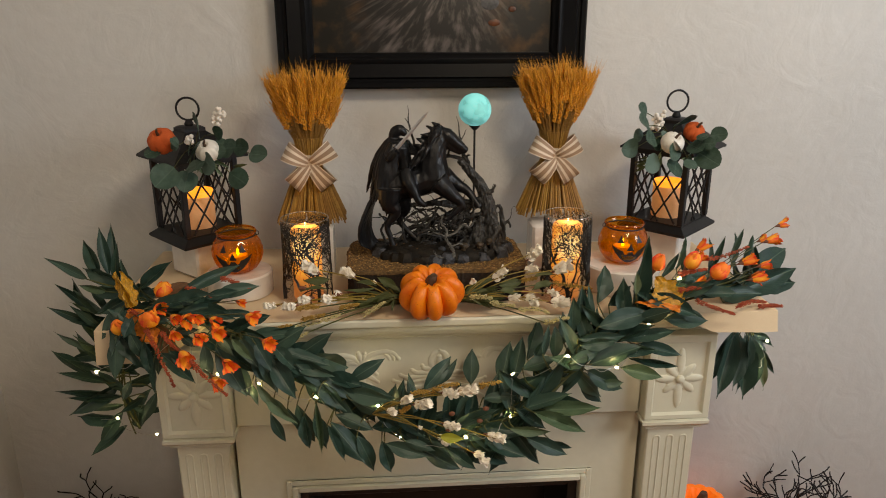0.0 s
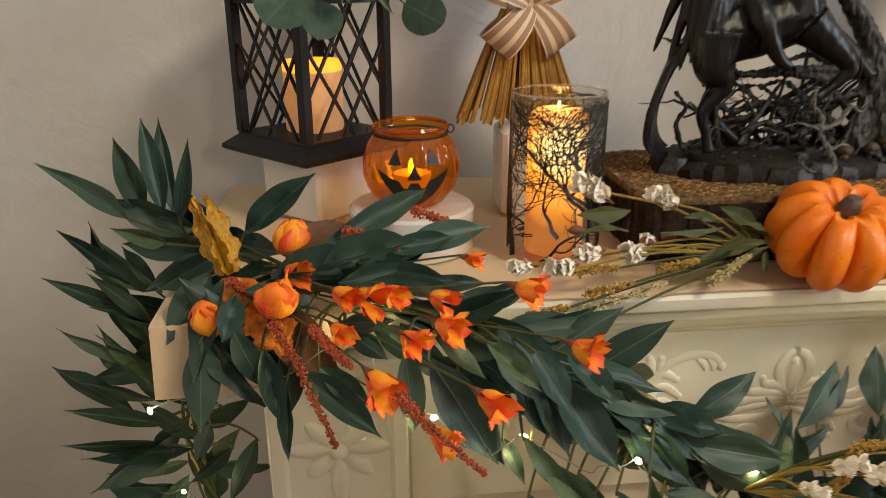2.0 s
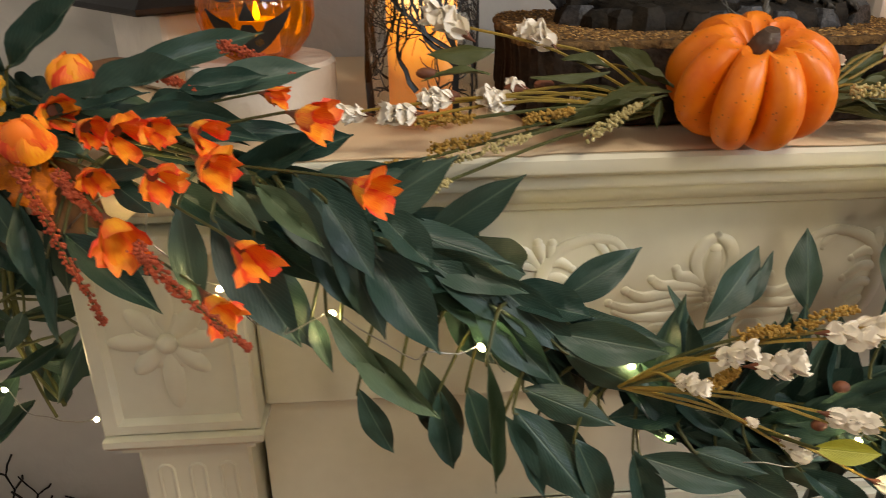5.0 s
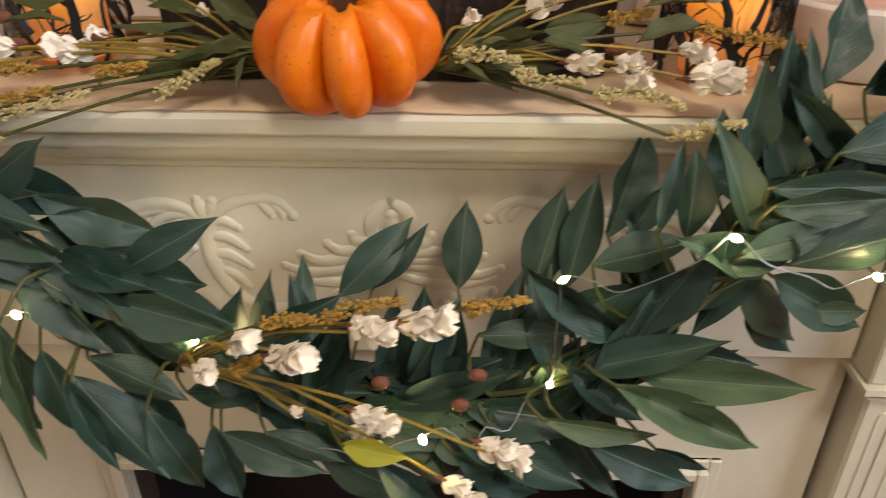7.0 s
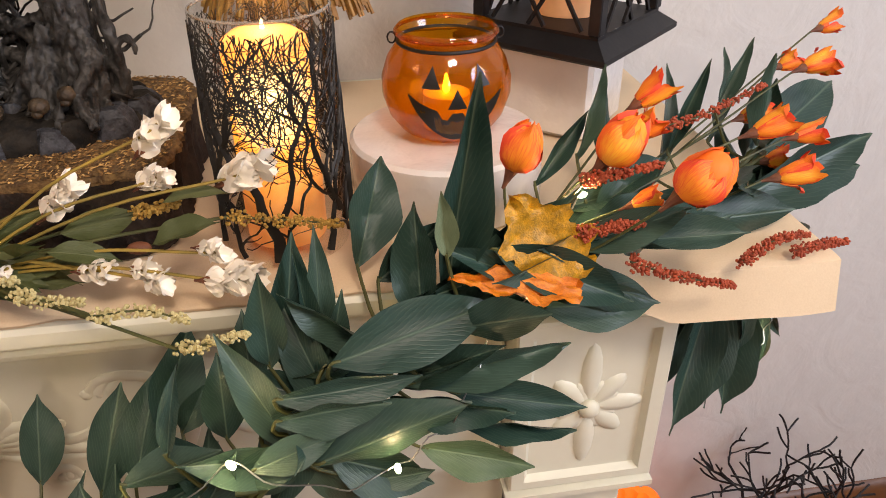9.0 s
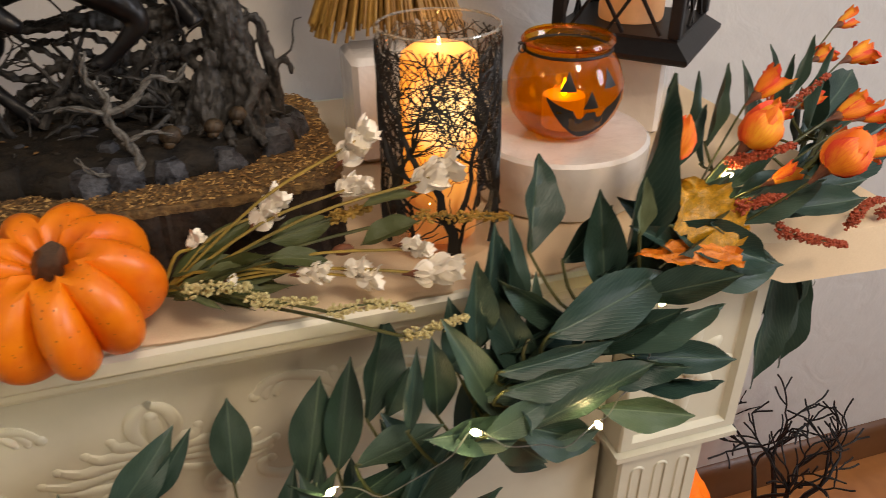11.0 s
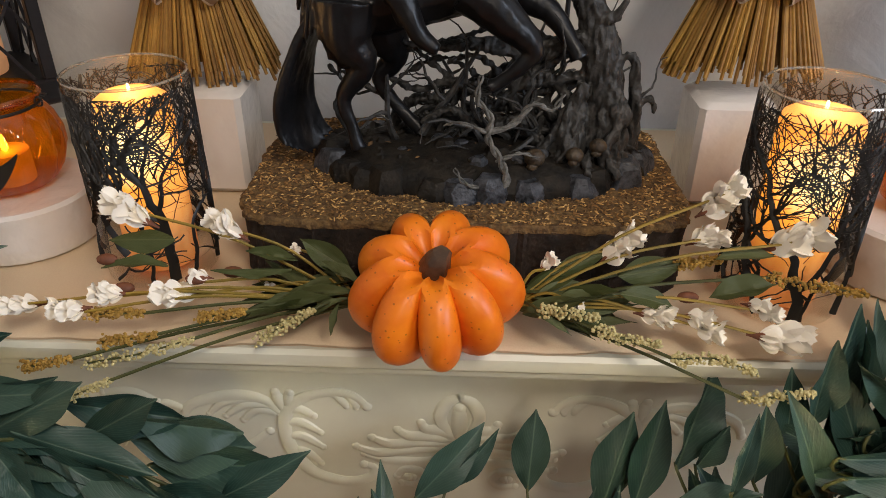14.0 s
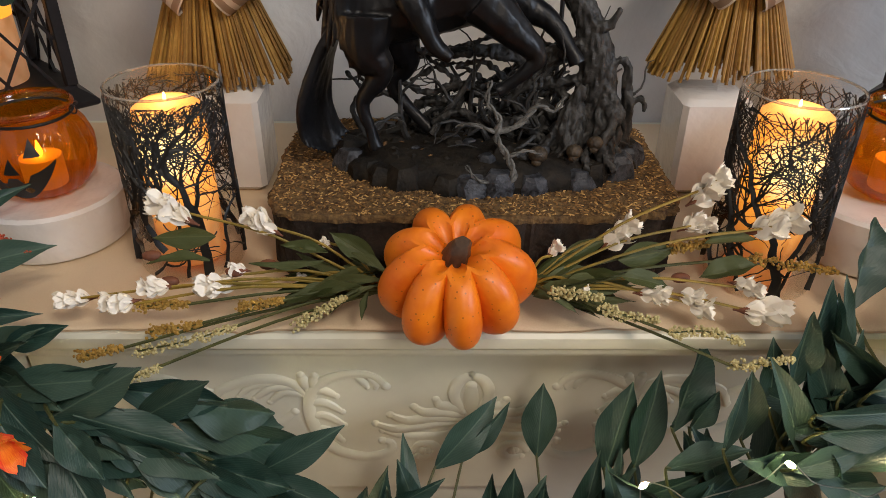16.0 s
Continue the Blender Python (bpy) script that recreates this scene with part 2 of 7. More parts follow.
LEAF = leaf_material("dark_green_leaf", (0.015, 0.042, 0.032), (0.046, 0.084, 0.060), (0.125, 0.180, 0.125), 0.42, 0.65)
LEAF_LIGHT = leaf_material("pale_green_leaf", (0.06, 0.105, 0.055), (0.16, 0.21, 0.12), (0.20, 0.26, 0.15), 0.5)
# leaf beside a fairy bulb, the bulb's yellow-green light put into its colour
LEAF_BULB_LIT = leaf_material("bulb_lit_leaf", (0.30, 0.30, 0.025), (0.42, 0.40, 0.05), (0.40, 0.38, 0.08), 0.5)
OLIVE = leaf_material("olive_leaf", (0.05, 0.062, 0.016), (0.09, 0.10, 0.035), (0.13, 0.13, 0.05), 0.55)
EUCALYPTUS = leaf_material("eucalyptus_leaf", (0.022, 0.05, 0.032), (0.09, 0.14, 0.11), (0.10, 0.15, 0.11), 0.55, 0.4)
STALK = material("green_stem", (0.085, 0.085, 0.02), 0.6, (0.045, 0.055, 0.014), 30, 200, 0.2)
STALK_YELLOW = material("yellow_stem", (0.36, 0.23, 0.03), 0.6, (0.18, 0.13, 0.02), 30, 200, 0.2)
WHITE_PETAL = material("cream_petal", (0.95, 0.89, 0.78), 0.7, (0.90, 0.83, 0.70), 60, 300, 0.2, distance=0.001)
CALYX = material("brown_calyx", (0.22, 0.075, 0.03), 0.7, (0.12, 0.04, 0.02), 60, 300, 0.3)
RED_SEED = material("rust_red_seed", (0.48, 0.09, 0.03), 0.7, (0.3, 0.05, 0.02), 120, 500, 0.2)
GOLD_SEED = material("gold_seed", (0.48, 0.29, 0.05), 0.7, (0.3, 0.17, 0.03), 120, 500, 0.2)
PALE_SEED = material("pale_seed", (0.62, 0.53, 0.26), 0.7, (0.42, 0.36, 0.15), 120, 500, 0.2)
BULB = material("lit_bulb", (1, 0.95, 0.8), 0.3, None, 10, 50, 0, glow=330, glow_colour=(1.0, 0.80, 0.36))
WIRE = material("silver_wire", (0.42, 0.41, 0.38), 0.3, None, 40, 200, 0, metal=0.9)
FLOOR_PUMPKIN = material("lit_orange_pumpkin", (0.86, 0.20, 0.006), 0.45, (0.74, 0.12, 0.003), 14, 90, 0.12, glow=0.55, glow_colour=(1.0, 0.16, 0.01))
FLAME = material("lit_flame_bulb", (1, 0.85, 0.5), 0.3, None, 10, 50, 0, glow=16, glow_colour=(1.0, 0.66, 0.22))
WAX_BRIGHT = glowing_wax("glowing_yellow_wax", (0.72, 0.48, 0.20), (1.0, 0.70, 0.28), (0.46, 0.15, 0.009), (0.09, 0.018, 0.001), (0.0, -0.022, 0.102), (0.008, 0.076), 3.6)
WAX_DIM = glowing_wax("faintly_glowing_wax", (0.70, 0.43, 0.24), (0.95, 0.32, 0.04), (0.66, 0.24, 0.05), (0.50, 0.19, 0.05), (0.0, 0.0, 0.080), (0.030, 0.090), 0.40)
WAX_RIM = material("glowing_wax_rim", (0.9, 0.4, 0.05), 0.5, None, 20, 100, 0, glow=1.6, glow_colour=(1.0, 0.34, 0.02))
GLASS = clear_glass("clear_glass", (0.97, 0.97, 0.95))
GLASS_RIM = clear_glass("glass_rim", (0.80, 0.81, 0.80), 2.6, (0.5, 0.5, 0.48), 0.30)
AMBER_GLASS = clear_glass("amber_glass", (0.84, 0.43, 0.008), 1.0, (0.74, 0.30, 0.004), 0.14)
PRINT = material("black_print", (0.008, 0.007, 0.006), 0.5, None, 30, 200, 0)


def ribbon_material():
    """Woven ribbon with lengthwise stripes, cream between taupe."""
    m = material("striped_ribbon", (0.66, 0.56, 0.46), 0.8, None, 60, 600, 0.2, distance=0.0005)
    nodes, links = m.node_tree.nodes, m.node_tree.links
    uv, sep, wave, ramp = nodes.new("ShaderNodeUVMap"), nodes.new("ShaderNodeSeparateXYZ"), nodes.new("ShaderNodeMath"), nodes.new("ShaderNodeValToRGB")
    links.new(uv.outputs[0], sep.inputs[0])
    wave.operation, wave.inputs[1].default_value = "PINGPONG", 0.5
    links.new(sep.outputs["Y"], wave.inputs[0])
    links.new(wave.outputs[0], ramp.inputs[0])
    e = ramp.color_ramp.elements
    ramp.color_ramp.interpolation = "CONSTANT"
    tan, cream = (0.34, 0.24, 0.165, 1), (0.70, 0.61, 0.51, 1)
    e[0].position, e[0].color = 0.0, cream
    e[1].position, e[1].color = 0.05, tan
    for p, c in ((0.23, cream), (0.38, tan)):
        k = e.new(p)
        k.color = c
    links.new(ramp.outputs[0], nodes["Principled BSDF"].inputs["Base Color"])
    return m


def moon_material():
    """A lit turquoise moon with darker seas."""
    m = material("lit_moon", (0.25, 0.75, 0.72), 0.6, None, 20, 100, 0)
    nodes, links = m.node_tree.nodes, m.node_tree.links
    co, n, ramp = nodes.new("ShaderNodeTexCoord"), nodes.new("ShaderNodeTexNoise"), nodes.new("ShaderNodeValToRGB")
    n.inputs["Scale"].default_value, n.inputs["Detail"].default_value = 52, 10
    links.new(co.outputs["Object"], n.inputs["Vector"])
    links.new(n.outputs["Fac"], ramp.inputs[0])
    ramp.color_ramp.elements[0].position, ramp.color_ramp.elements[1].position = 0.44, 0.54
    ramp.color_ramp.elements[0].color, ramp.color_ramp.elements[1].color = (0.050, 0.29, 0.31, 1), (0.19, 0.70, 0.71, 1)
    links.new(ramp.outputs[0], nodes["Principled BSDF"].inputs["Emission Color"])
    nodes["Principled BSDF"].inputs["Emission Strength"].default_value = 0.75
    nodes["Principled BSDF"].inputs["Base Color"].default_value = (0.1, 0.3, 0.3, 1)
    return m


def painting_material():
    """A dark autumn painting: a plank path running up between thickets with orange patches."""
    m = material("painted_picture", (0.02, 0.016, 0.012), 0.3, None, 10, 60, 0.05, coat=0.2)
    nodes, links = m.node_tree.nodes, m.node_tree.links
    co = nodes.new("ShaderNodeTexCoord")
    place, run, over, wide, both = nodes.new("ShaderNodeSeparateXYZ"), nodes.new("ShaderNodeMath"), nodes.new("ShaderNodeMath"), nodes.new("ShaderNodeMath"), nodes.new("ShaderNodeCombineXYZ")
    streak, ramp = nodes.new("ShaderNodeTexNoise"), nodes.new("ShaderNodeValToRGB")
    # planks that run together towards a far point over the picture's middle
    links.new(co.outputs["Object"], place.inputs[0])
    run.operation, over.operation, wide.operation = "SUBTRACT", "SUBTRACT", "DIVIDE"
    run.inputs[1].default_value, over.inputs[0].default_value = 0.05, 1.62
    links.new(place.outputs["X"], run.inputs[0])
    links.new(place.outputs["Z"], over.inputs[1])
    links.new(run.outputs[0], wide.inputs[0])
    links.new(over.outputs[0], wide.inputs[1])
    links.new(wide.outputs[0], both.inputs["X"])
    links.new(place.outputs["Z"], both.inputs["Y"])
    warp = nodes.new("ShaderNodeMapping")
    warp.inputs["Scale"].default_value = (9, 26, 1)
    links.new(both.outputs[0], warp.inputs[0])
    links.new(warp.outputs[0], streak.inputs["Vector"])
    streak.inputs["Scale"].default_value, streak.inputs["Detail"].default_value = 1.0, 8
    links.new(streak.outputs["Fac"], ramp.inputs[0])
    ramp.color_ramp.elements[0].position, ramp.color_ramp.elements[1].position = 0.47, 0.75
    ramp.color_ramp.elements[0].color, ramp.color_ramp.elements[1].color = (0.006, 0.005, 0.004, 1), (0.15, 0.125, 0.115, 1)
    bush, bramp = nodes.new("ShaderNodeTexNoise"), nodes.new("ShaderNodeValToRGB")
    bush.inputs["Scale"].default_value, bush.inputs["Detail"].default_value = 26, 6
    links.new(co.outputs["Object"], bush.inputs["Vector"])
    links.new(bush.outputs["Fac"], bramp.inputs[0])
    bramp.color_ramp.elements[0].position, bramp.color_ramp.elements[1].position = 0.48, 0.75
    bramp.color_ramp.elements[0].color, bramp.color_ramp.elements[1].color = (0.006, 0.006, 0.004, 1), (0.10, 0.048, 0.014, 1)
    sep, ab, rng, mix = nodes.new("ShaderNodeSeparateXYZ"), nodes.new("ShaderNodeMath"), nodes.new("ShaderNodeMapRange"), nodes.new("ShaderNodeMix")
    links.new(co.outputs["Object"], sep.inputs[0])
    ab.operation = "ABSOLUTE"
    links.new(sep.outputs["X"], ab.inputs[0])
    links.new(ab.outputs[0], rng.inputs["Value"])
    rng.inputs["From Min"].default_value, rng.inputs["From Max"].default_value = 0.09, 0.19
    mix.data_type = "RGBA"
    links.new(rng.outputs[0], mix.inputs[0])
    links.new(ramp.outputs[0], mix.inputs[6])
    links.new(bramp.outputs[0], mix.inputs[7])
    links.new(mix.outputs[2], nodes["Principled BSDF"].inputs["Base Color"])
    return m


def petal_material(name, heart, edge):
    """Dyed cloth petal, deeper red towards its rim and in streaks along it."""
    m = material(name, heart, 0.65, None, 60, 300, 0.25, distance=0.001)
    nodes, links = m.node_tree.nodes, m.node_tree.links
    uv, sep, co, mp, streak = nodes.new("ShaderNodeUVMap"), nodes.new("ShaderNodeSeparateXYZ"), nodes.new("ShaderNodeUVMap"), nodes.new("ShaderNodeMapping"), nodes.new("ShaderNodeTexNoise")
    links.new(uv.outputs[0], sep.inputs[0])
    links.new(co.outputs[0], mp.inputs[0])
    mp.inputs["Scale"].default_value = (1.5, 9, 1)
    links.new(mp.outputs[0], streak.inputs["Vector"])
    streak.inputs["Scale"].default_value = 2.5
    rim, wide, tot, ramp = nodes.new("ShaderNodeMath"), nodes.new("ShaderNodeMath"), nodes.new("ShaderNodeMath"), nodes.new("ShaderNodeValToRGB")
    wide.operation, wide.inputs[1].default_value = "POWER", 2.0
    links.new(sep.outputs["Y"], wide.inputs[0])
    rim.operation, rim.inputs[1].default_value = "MULTIPLY_ADD", 0.55
    links.new(wide.outputs[0], rim.inputs[0])
    links.new(streak.outputs["Fac"], rim.inputs[2])
    tot.operation, tot.inputs[1].default_value = "MULTIPLY_ADD", 0.22
    links.new(sep.outputs["X"], tot.inputs[0])
    links.new(rim.outputs[0], tot.inputs[2])
    links.new(tot.outputs[0], ramp.inputs[0])
    ramp.color_ramp.elements[0].position, ramp.color_ramp.elements[1].position = 0.55, 1.15
    ramp.color_ramp.elements[0].color, ramp.color_ramp.elements[1].color = (*heart, 1), (*edge, 1)
    links.new(ramp.outputs[0], nodes["Principled BSDF"].inputs["Base Color"])
    return m


PETAL, PETAL_YELLOW = petal_material("orange_petal", (0.95, 0.27, 0.010), (0.80, 0.055, 0.014)), petal_material("amber_petal", (0.97, 0.42, 0.018), (0.88, 0.13, 0.010))
GLITTER = material("gold_glitter_leaf", (0.74, 0.36, 0.012), 0.38, (0.30, 0.16, 0.008), 12, 60, 0.25, distance=0.01, spread=0.55)
RUST_GLITTER = material("rust_glitter_leaf", (0.85, 0.27, 0.008), 0.42, (0.52, 0.13, 0.006), 9, 60, 0.25, distance=0.01, spread=0.55)
RIBBON_MAT, MOON, PAINTING = ribbon_material(), moon_material(), painting_material()

# ---- building tools ----


class Shape:
    """Vertices, faces and material slots gathered into one mesh."""

    def __init__(self):
        self.v, self.f, self.m, self.uv = [], [], [], None

    def add(self, verts, faces, slot=0):
        n = len(self.v)
        self.v += [tuple(p) for p in verts]
        self.f += [tuple(i + n for i in q) for q in faces]
        self.m += [slot] * len(faces)
        return self

    def rings(self, rings, closed=True, caps=True, slot=0):
        """Skin rings of equal length one after another."""
        k = len(rings[0])
        verts = [p for r in rings for p in r]
        faces = []
        for a in range(len(rings) - 1):
            for i in range(k if closed else k - 1):
                j = (i + 1) % k
                faces.append((a * k + i, a * k + j, (a + 1) * k + j, (a + 1) * k + i))
        if caps and closed:
            faces.append(tuple(reversed(range(k))))
            faces.append(tuple(range((len(rings) - 1) * k, len(rings) * k)))
        return self.add(verts, faces, slot)

    def tube(self, path, radii, seg=6, slot=0, flat=1.0):
        """A tapering tube along a path; flat squeezes it."""
        path = [Vector(p) for p in path]
        if isinstance(radii, (int, float)):
            radii = [radii] * len(path)
        rings, side = [], None
        for i, p in enumerate(path):
            d = (path[min(i + 1, len(path) - 1)] - path[max(i - 1, 0)])
            d = d.normalized() if d.length > 1e-9 else Vector((0, 0, 1))
            if side is None:
                side = d.orthogonal().normalized()
            else:
                side = (side - d * side.dot(d))
                side = side.normalized() if side.length > 1e-6 else d.orthogonal().normalized()
            up = d.cross(side)
            rings.append([p + radii[i] * (math.cos(a) * side + flat * math.sin(a) * up) for a in (2 * math.pi * k / seg for k in range(seg))])
        return self.rings(rings, slot=slot)

    def ball(self, centre, size, seg=10, rows=6, slot=0, turn=None):
        """An ellipsoid; turn: a rotation matrix."""
        c, s = Vector(centre), Vector(size if not isinstance(size, (int, float)) else (size,) * 3)
        verts = []
        for r in range(rows + 1):
            a = math.pi * r / rows
            for k in range(seg):
                b = 2 * math.pi * k / seg
                q = Vector((s.x * max(math.sin(a), 0.02) * math.cos(b), s.y * max(math.sin(a), 0.02) * math.sin(b), -s.z * math.cos(a)))
                verts.append(c + (turn @ q if turn else q))
        return self.rings([verts[r * seg:(r + 1) * seg] for r in range(rows + 1)], slot=slot)

    def box(self, lo, hi, bevel=0.0, slot=0):
        """A box with chamfered edges."""
        (x0, y0, z0), (x1, y1, z1), b = lo, hi, bevel
        if not b:
            ring = lambda z: [(x0, y0, z), (x1, y0, z), (x1, y1, z), (x0, y1, z)]
            return self.rings([ring(z0), ring(z1)], slot=slot)

        def octagon(z, o):
            a0, a1, c0, c1 = x0 + o, x1 - o, y0 + o, y1 - o
            return [(a0 + b, c0, z), (a1 - b, c0, z), (a1, c0 + b, z), (a1, c1 - b, z), (a1 - b, c1, z), (a0 + b, c1, z), (a0, c1 - b, z), (a0, c0 + b, z)]
        return self.rings([octagon(z0, b), octagon(z0 + b, 0), octagon(z1 - b, 0), octagon(z1, b)], slot=slot)

    def lathe(self, profile, seg=32, centre=(0, 0, 0), rib=None, slot=0, caps=True):
        """Turn (radius, height) rows round z; rib(angle, height) scales the radius."""
        cx, cy, cz = centre
        rows = []
        for r, z in profile:
            rows.append([(cx + r * (rib(2 * math.pi * k / seg, z) if rib else 1) * math.cos(2 * math.pi * k / seg),
                          cy + r * (rib(2 * math.pi * k / seg, z) if rib else 1) * math.sin(2 * math.pi * k / seg), cz + z) for k in range(seg)])
        return self.rings(rows, slot=slot, caps=caps)

    def mesh(self, name, materials, smooth=True):
        me = bpy.data.meshes.new(name)
        me.from_pydata(self.v, [], self.f)
        for mt in (materials if isinstance(materials, (list, tuple)) else [materials]):
            me.materials.append(mt)
        me.polygons.foreach_set("material_index", self.m)
        if smooth:
            me.polygons.foreach_set("use_smooth", [True] * len(self.f))
            me.set_sharp_from_angle(angle=radians(38))
        if self.uv:
            layer = me.uv_layers.new(name="UVMap")
            for lp in me.loops:
                layer.data[lp.index].uv = self.uv[lp.vertex_index]
        me.update()
        return me


def part(name, shape, mats, parent, label="", smooth=True):
    """One mesh object under a thing or a part, built in that parent's own space."""
    ob = new(name, shape if isinstance(shape, bpy.types.Mesh) else shape.mesh(name, mats, smooth))
    ob.parent = parent
    return tagged(ob, label)


def thing(name, label, category, place=(0, 0, 0), group="", kind=""):
    ob = new(name)
    ob.empty_display_size = 0.02
    ob.location = place
    return tagged(ob, label, category, group, kind)


def solid(name, shape, mats, label, category, kind="", smooth=True):
    return tagged(new(name, shape.mesh(name, mats, smooth)), label, category, kind=kind)


def smooth_path(pts, per=5):
    """A soft curve through points."""
    pts = [Vector(p) for p in pts]
    out = []
    for i in range(len(pts) - 1):
        p0, p1, p2, p3 = pts[max(i - 1, 0)], pts[i], pts[i + 1], pts[min(i + 2, len(pts) - 1)]
        for k in range(per):
            u = k / per
            out.append(0.5 * ((2 * p1) + (p2 - p0) * u + (2 * p0 - 5 * p1 + 4 * p2 - p3) * u * u + (3 * p1 - p0 - 3 * p2 + p3) * u ** 3))
    return out + [pts[-1]]


def mm(row):
    return Vector(row[:3]) / 1000


# ---- the room ----
FLOOR_Z, WALL_Y = 0.09, 0.03
solid("wall_back", Shape().box((-1.15, WALL_Y, 0.0), (2.3, WALL_Y + 0.12, 2.5)), WALL, "light grey trowelled plaster wall behind the mantel", "wall", "structure")
solid("wall_left", Shape().box((-1.15, -3.3, 0.0), (-1.01, WALL_Y, 2.5)), WALL, "light grey plaster side wall", "wall", "structure")
solid("wall_right", Shape().box((2.3, -3.3, 0.0), (2.42, WALL_Y + 0.12, 2.5)), WALL, "light grey plaster side wall", "wall", "structure")
solid("wall_front", Shape().box((-1.15, -3.42, 0.0), (2.42, -3.3, 2.5)), WALL, "light grey plaster wall across the room", "wall", "structure")
solid("ceiling", Shape().box((-1.15, -3.42, 2.5), (2.42, WALL_Y + 0.12, 2.6)), CEILING, "white plaster ceiling", "ceiling", "structure")
floor = solid("floor", Shape().box((-1.15, -3.42, 0.0), (2.42, WALL_Y + 0.12, FLOOR_Z - 0.012)), SKIRTING, "orange-brown polished plank floor", "floor", "structure")
plank = Shape().box((0, 0, 0), (1.19, 0.112, 0.012), 0.0015).mesh("plank", WOOD)
for row in range(29):
    for k in range(4):
        x = -1.01 - (0.37 * row) % 1.2 + 1.2 * k
        x0, x1 = max(x, -1.01), min(x + 1.19, 2.3)
        if x1 - x0 > 0.05:
            p = part("plank", plank, None, floor)
            p.location, p.scale.x = (x0, WALL_Y - 0.115 * (row + 1), FLOOR_Z - 0.012), (x1 - x0) / 1.19
sk = Shape()
for x0, x1 in ((-1.01, 2.3),):
    sk.rings([[(x, WALL_Y, FLOOR_Z), (x, WALL_Y - 0.016, FLOOR_Z), (x, WALL_Y - 0.016, FLOOR_Z + 0.07), (x, WALL_Y - 0.008, FLOOR_Z + 0.086), (x, WALL_Y, FLOOR_Z + 0.09)] for x in (x0, x1)])
solid("baseboard", sk, SKIRTING, "dark brown stained wooden baseboard", "baseboard", "structure")

# ---- the mantelpiece ----
mantel = thing("fireplace_mantel", "cream painted carved mantelpiece with fluted pilasters against the wall", "mantelpiece")
shelf = Shape()
loft = []
for o, z in ((0.0, 0.936), (0.004, 0.939), (0.004, 0.944), (0.012, 0.947), (0.022, 0.951), (0.031, 0.958), (0.035, 0.964), (0.035, 0.967), (0.043, 0.969), (0.046, 0.973), (0.046, 0.980), (0.053, 0.982), (0.056, 0.986), (0.056, 0.995), (0.053, 0.998)):
    loft.append([(-0.541 - o, -0.335 - o, z), (0.541 + o, -0.335 - o, z), (0.541 + o, WALL_Y, z), (-0.541 - o, WALL_Y, z)])
shelf.rings(loft)
part("shelf", shelf, CREAM, mantel)
for lo, hi in (((-0.40, -0.315, FLOOR_Z), (-0.285, -0.05, 0.60)), ((0.285, -0.315, FLOOR_Z), (0.40, -0.05, 0.60)), ((-0.40, -0.315, 0.60), (0.40, -0.05, 0.757))):
    part("board", Shape().box(lo, hi), CREAM, mantel)
part("frieze", Shape().box((-0.392, -0.331, 0.758), (0.392, -0.05, 0.940), 0.003), CREAM, mantel)
trim = Shape()
for o, y0, y1 in ((0.0, -0.315, -0.327), (0.012, -0.315, -0.321)):
    a, t0 = 0.285 + o, 0.012
    trim.box((-a - t0, y1, FLOOR_Z + 0.05), (-a, y0, 0.60 + o + t0), 0.002)
    trim.box((a, y1, FLOOR_Z + 0.05), (a + t0, y0, 0.60 + o + t0), 0.002)
    trim.box((-a, y1, 0.60 + o), (a, y0, 0.60 + o + t0), 0.002)
part("opening_trim", trim, CREAM, mantel)
for lo, hi in (((-0.285, -0.10, FLOOR_Z), (0.285, -0.09, 0.60)), ((-0.285, -0.305, FLOOR_Z), (-0.265, -0.10, 0.598)), ((0.265, -0.305, FLOOR_Z), (0.285, -0.10, 0.598)), ((-0.265, -0.305, 0.575), (0.265, -0.10, 0.598)), ((-0.265, -0.305, FLOOR_Z), (0.265, -0.10, FLOOR_Z + 0.02))):
    part("firebox_panel", Shape().box(lo, hi, 0.002), FIREBOX, mantel, "black firebox panel")


def petal_relief(s, c, angle, length, width, depth):
    """One raised petal lying on an upright face."""
    turn = Matrix.Rotation(angle, 3, "Y")
    s.ball(Vector(c) + turn @ Vector((0, 0, length * 0.55)), (width, depth, length * 0.5), 8, 6, turn=turn)


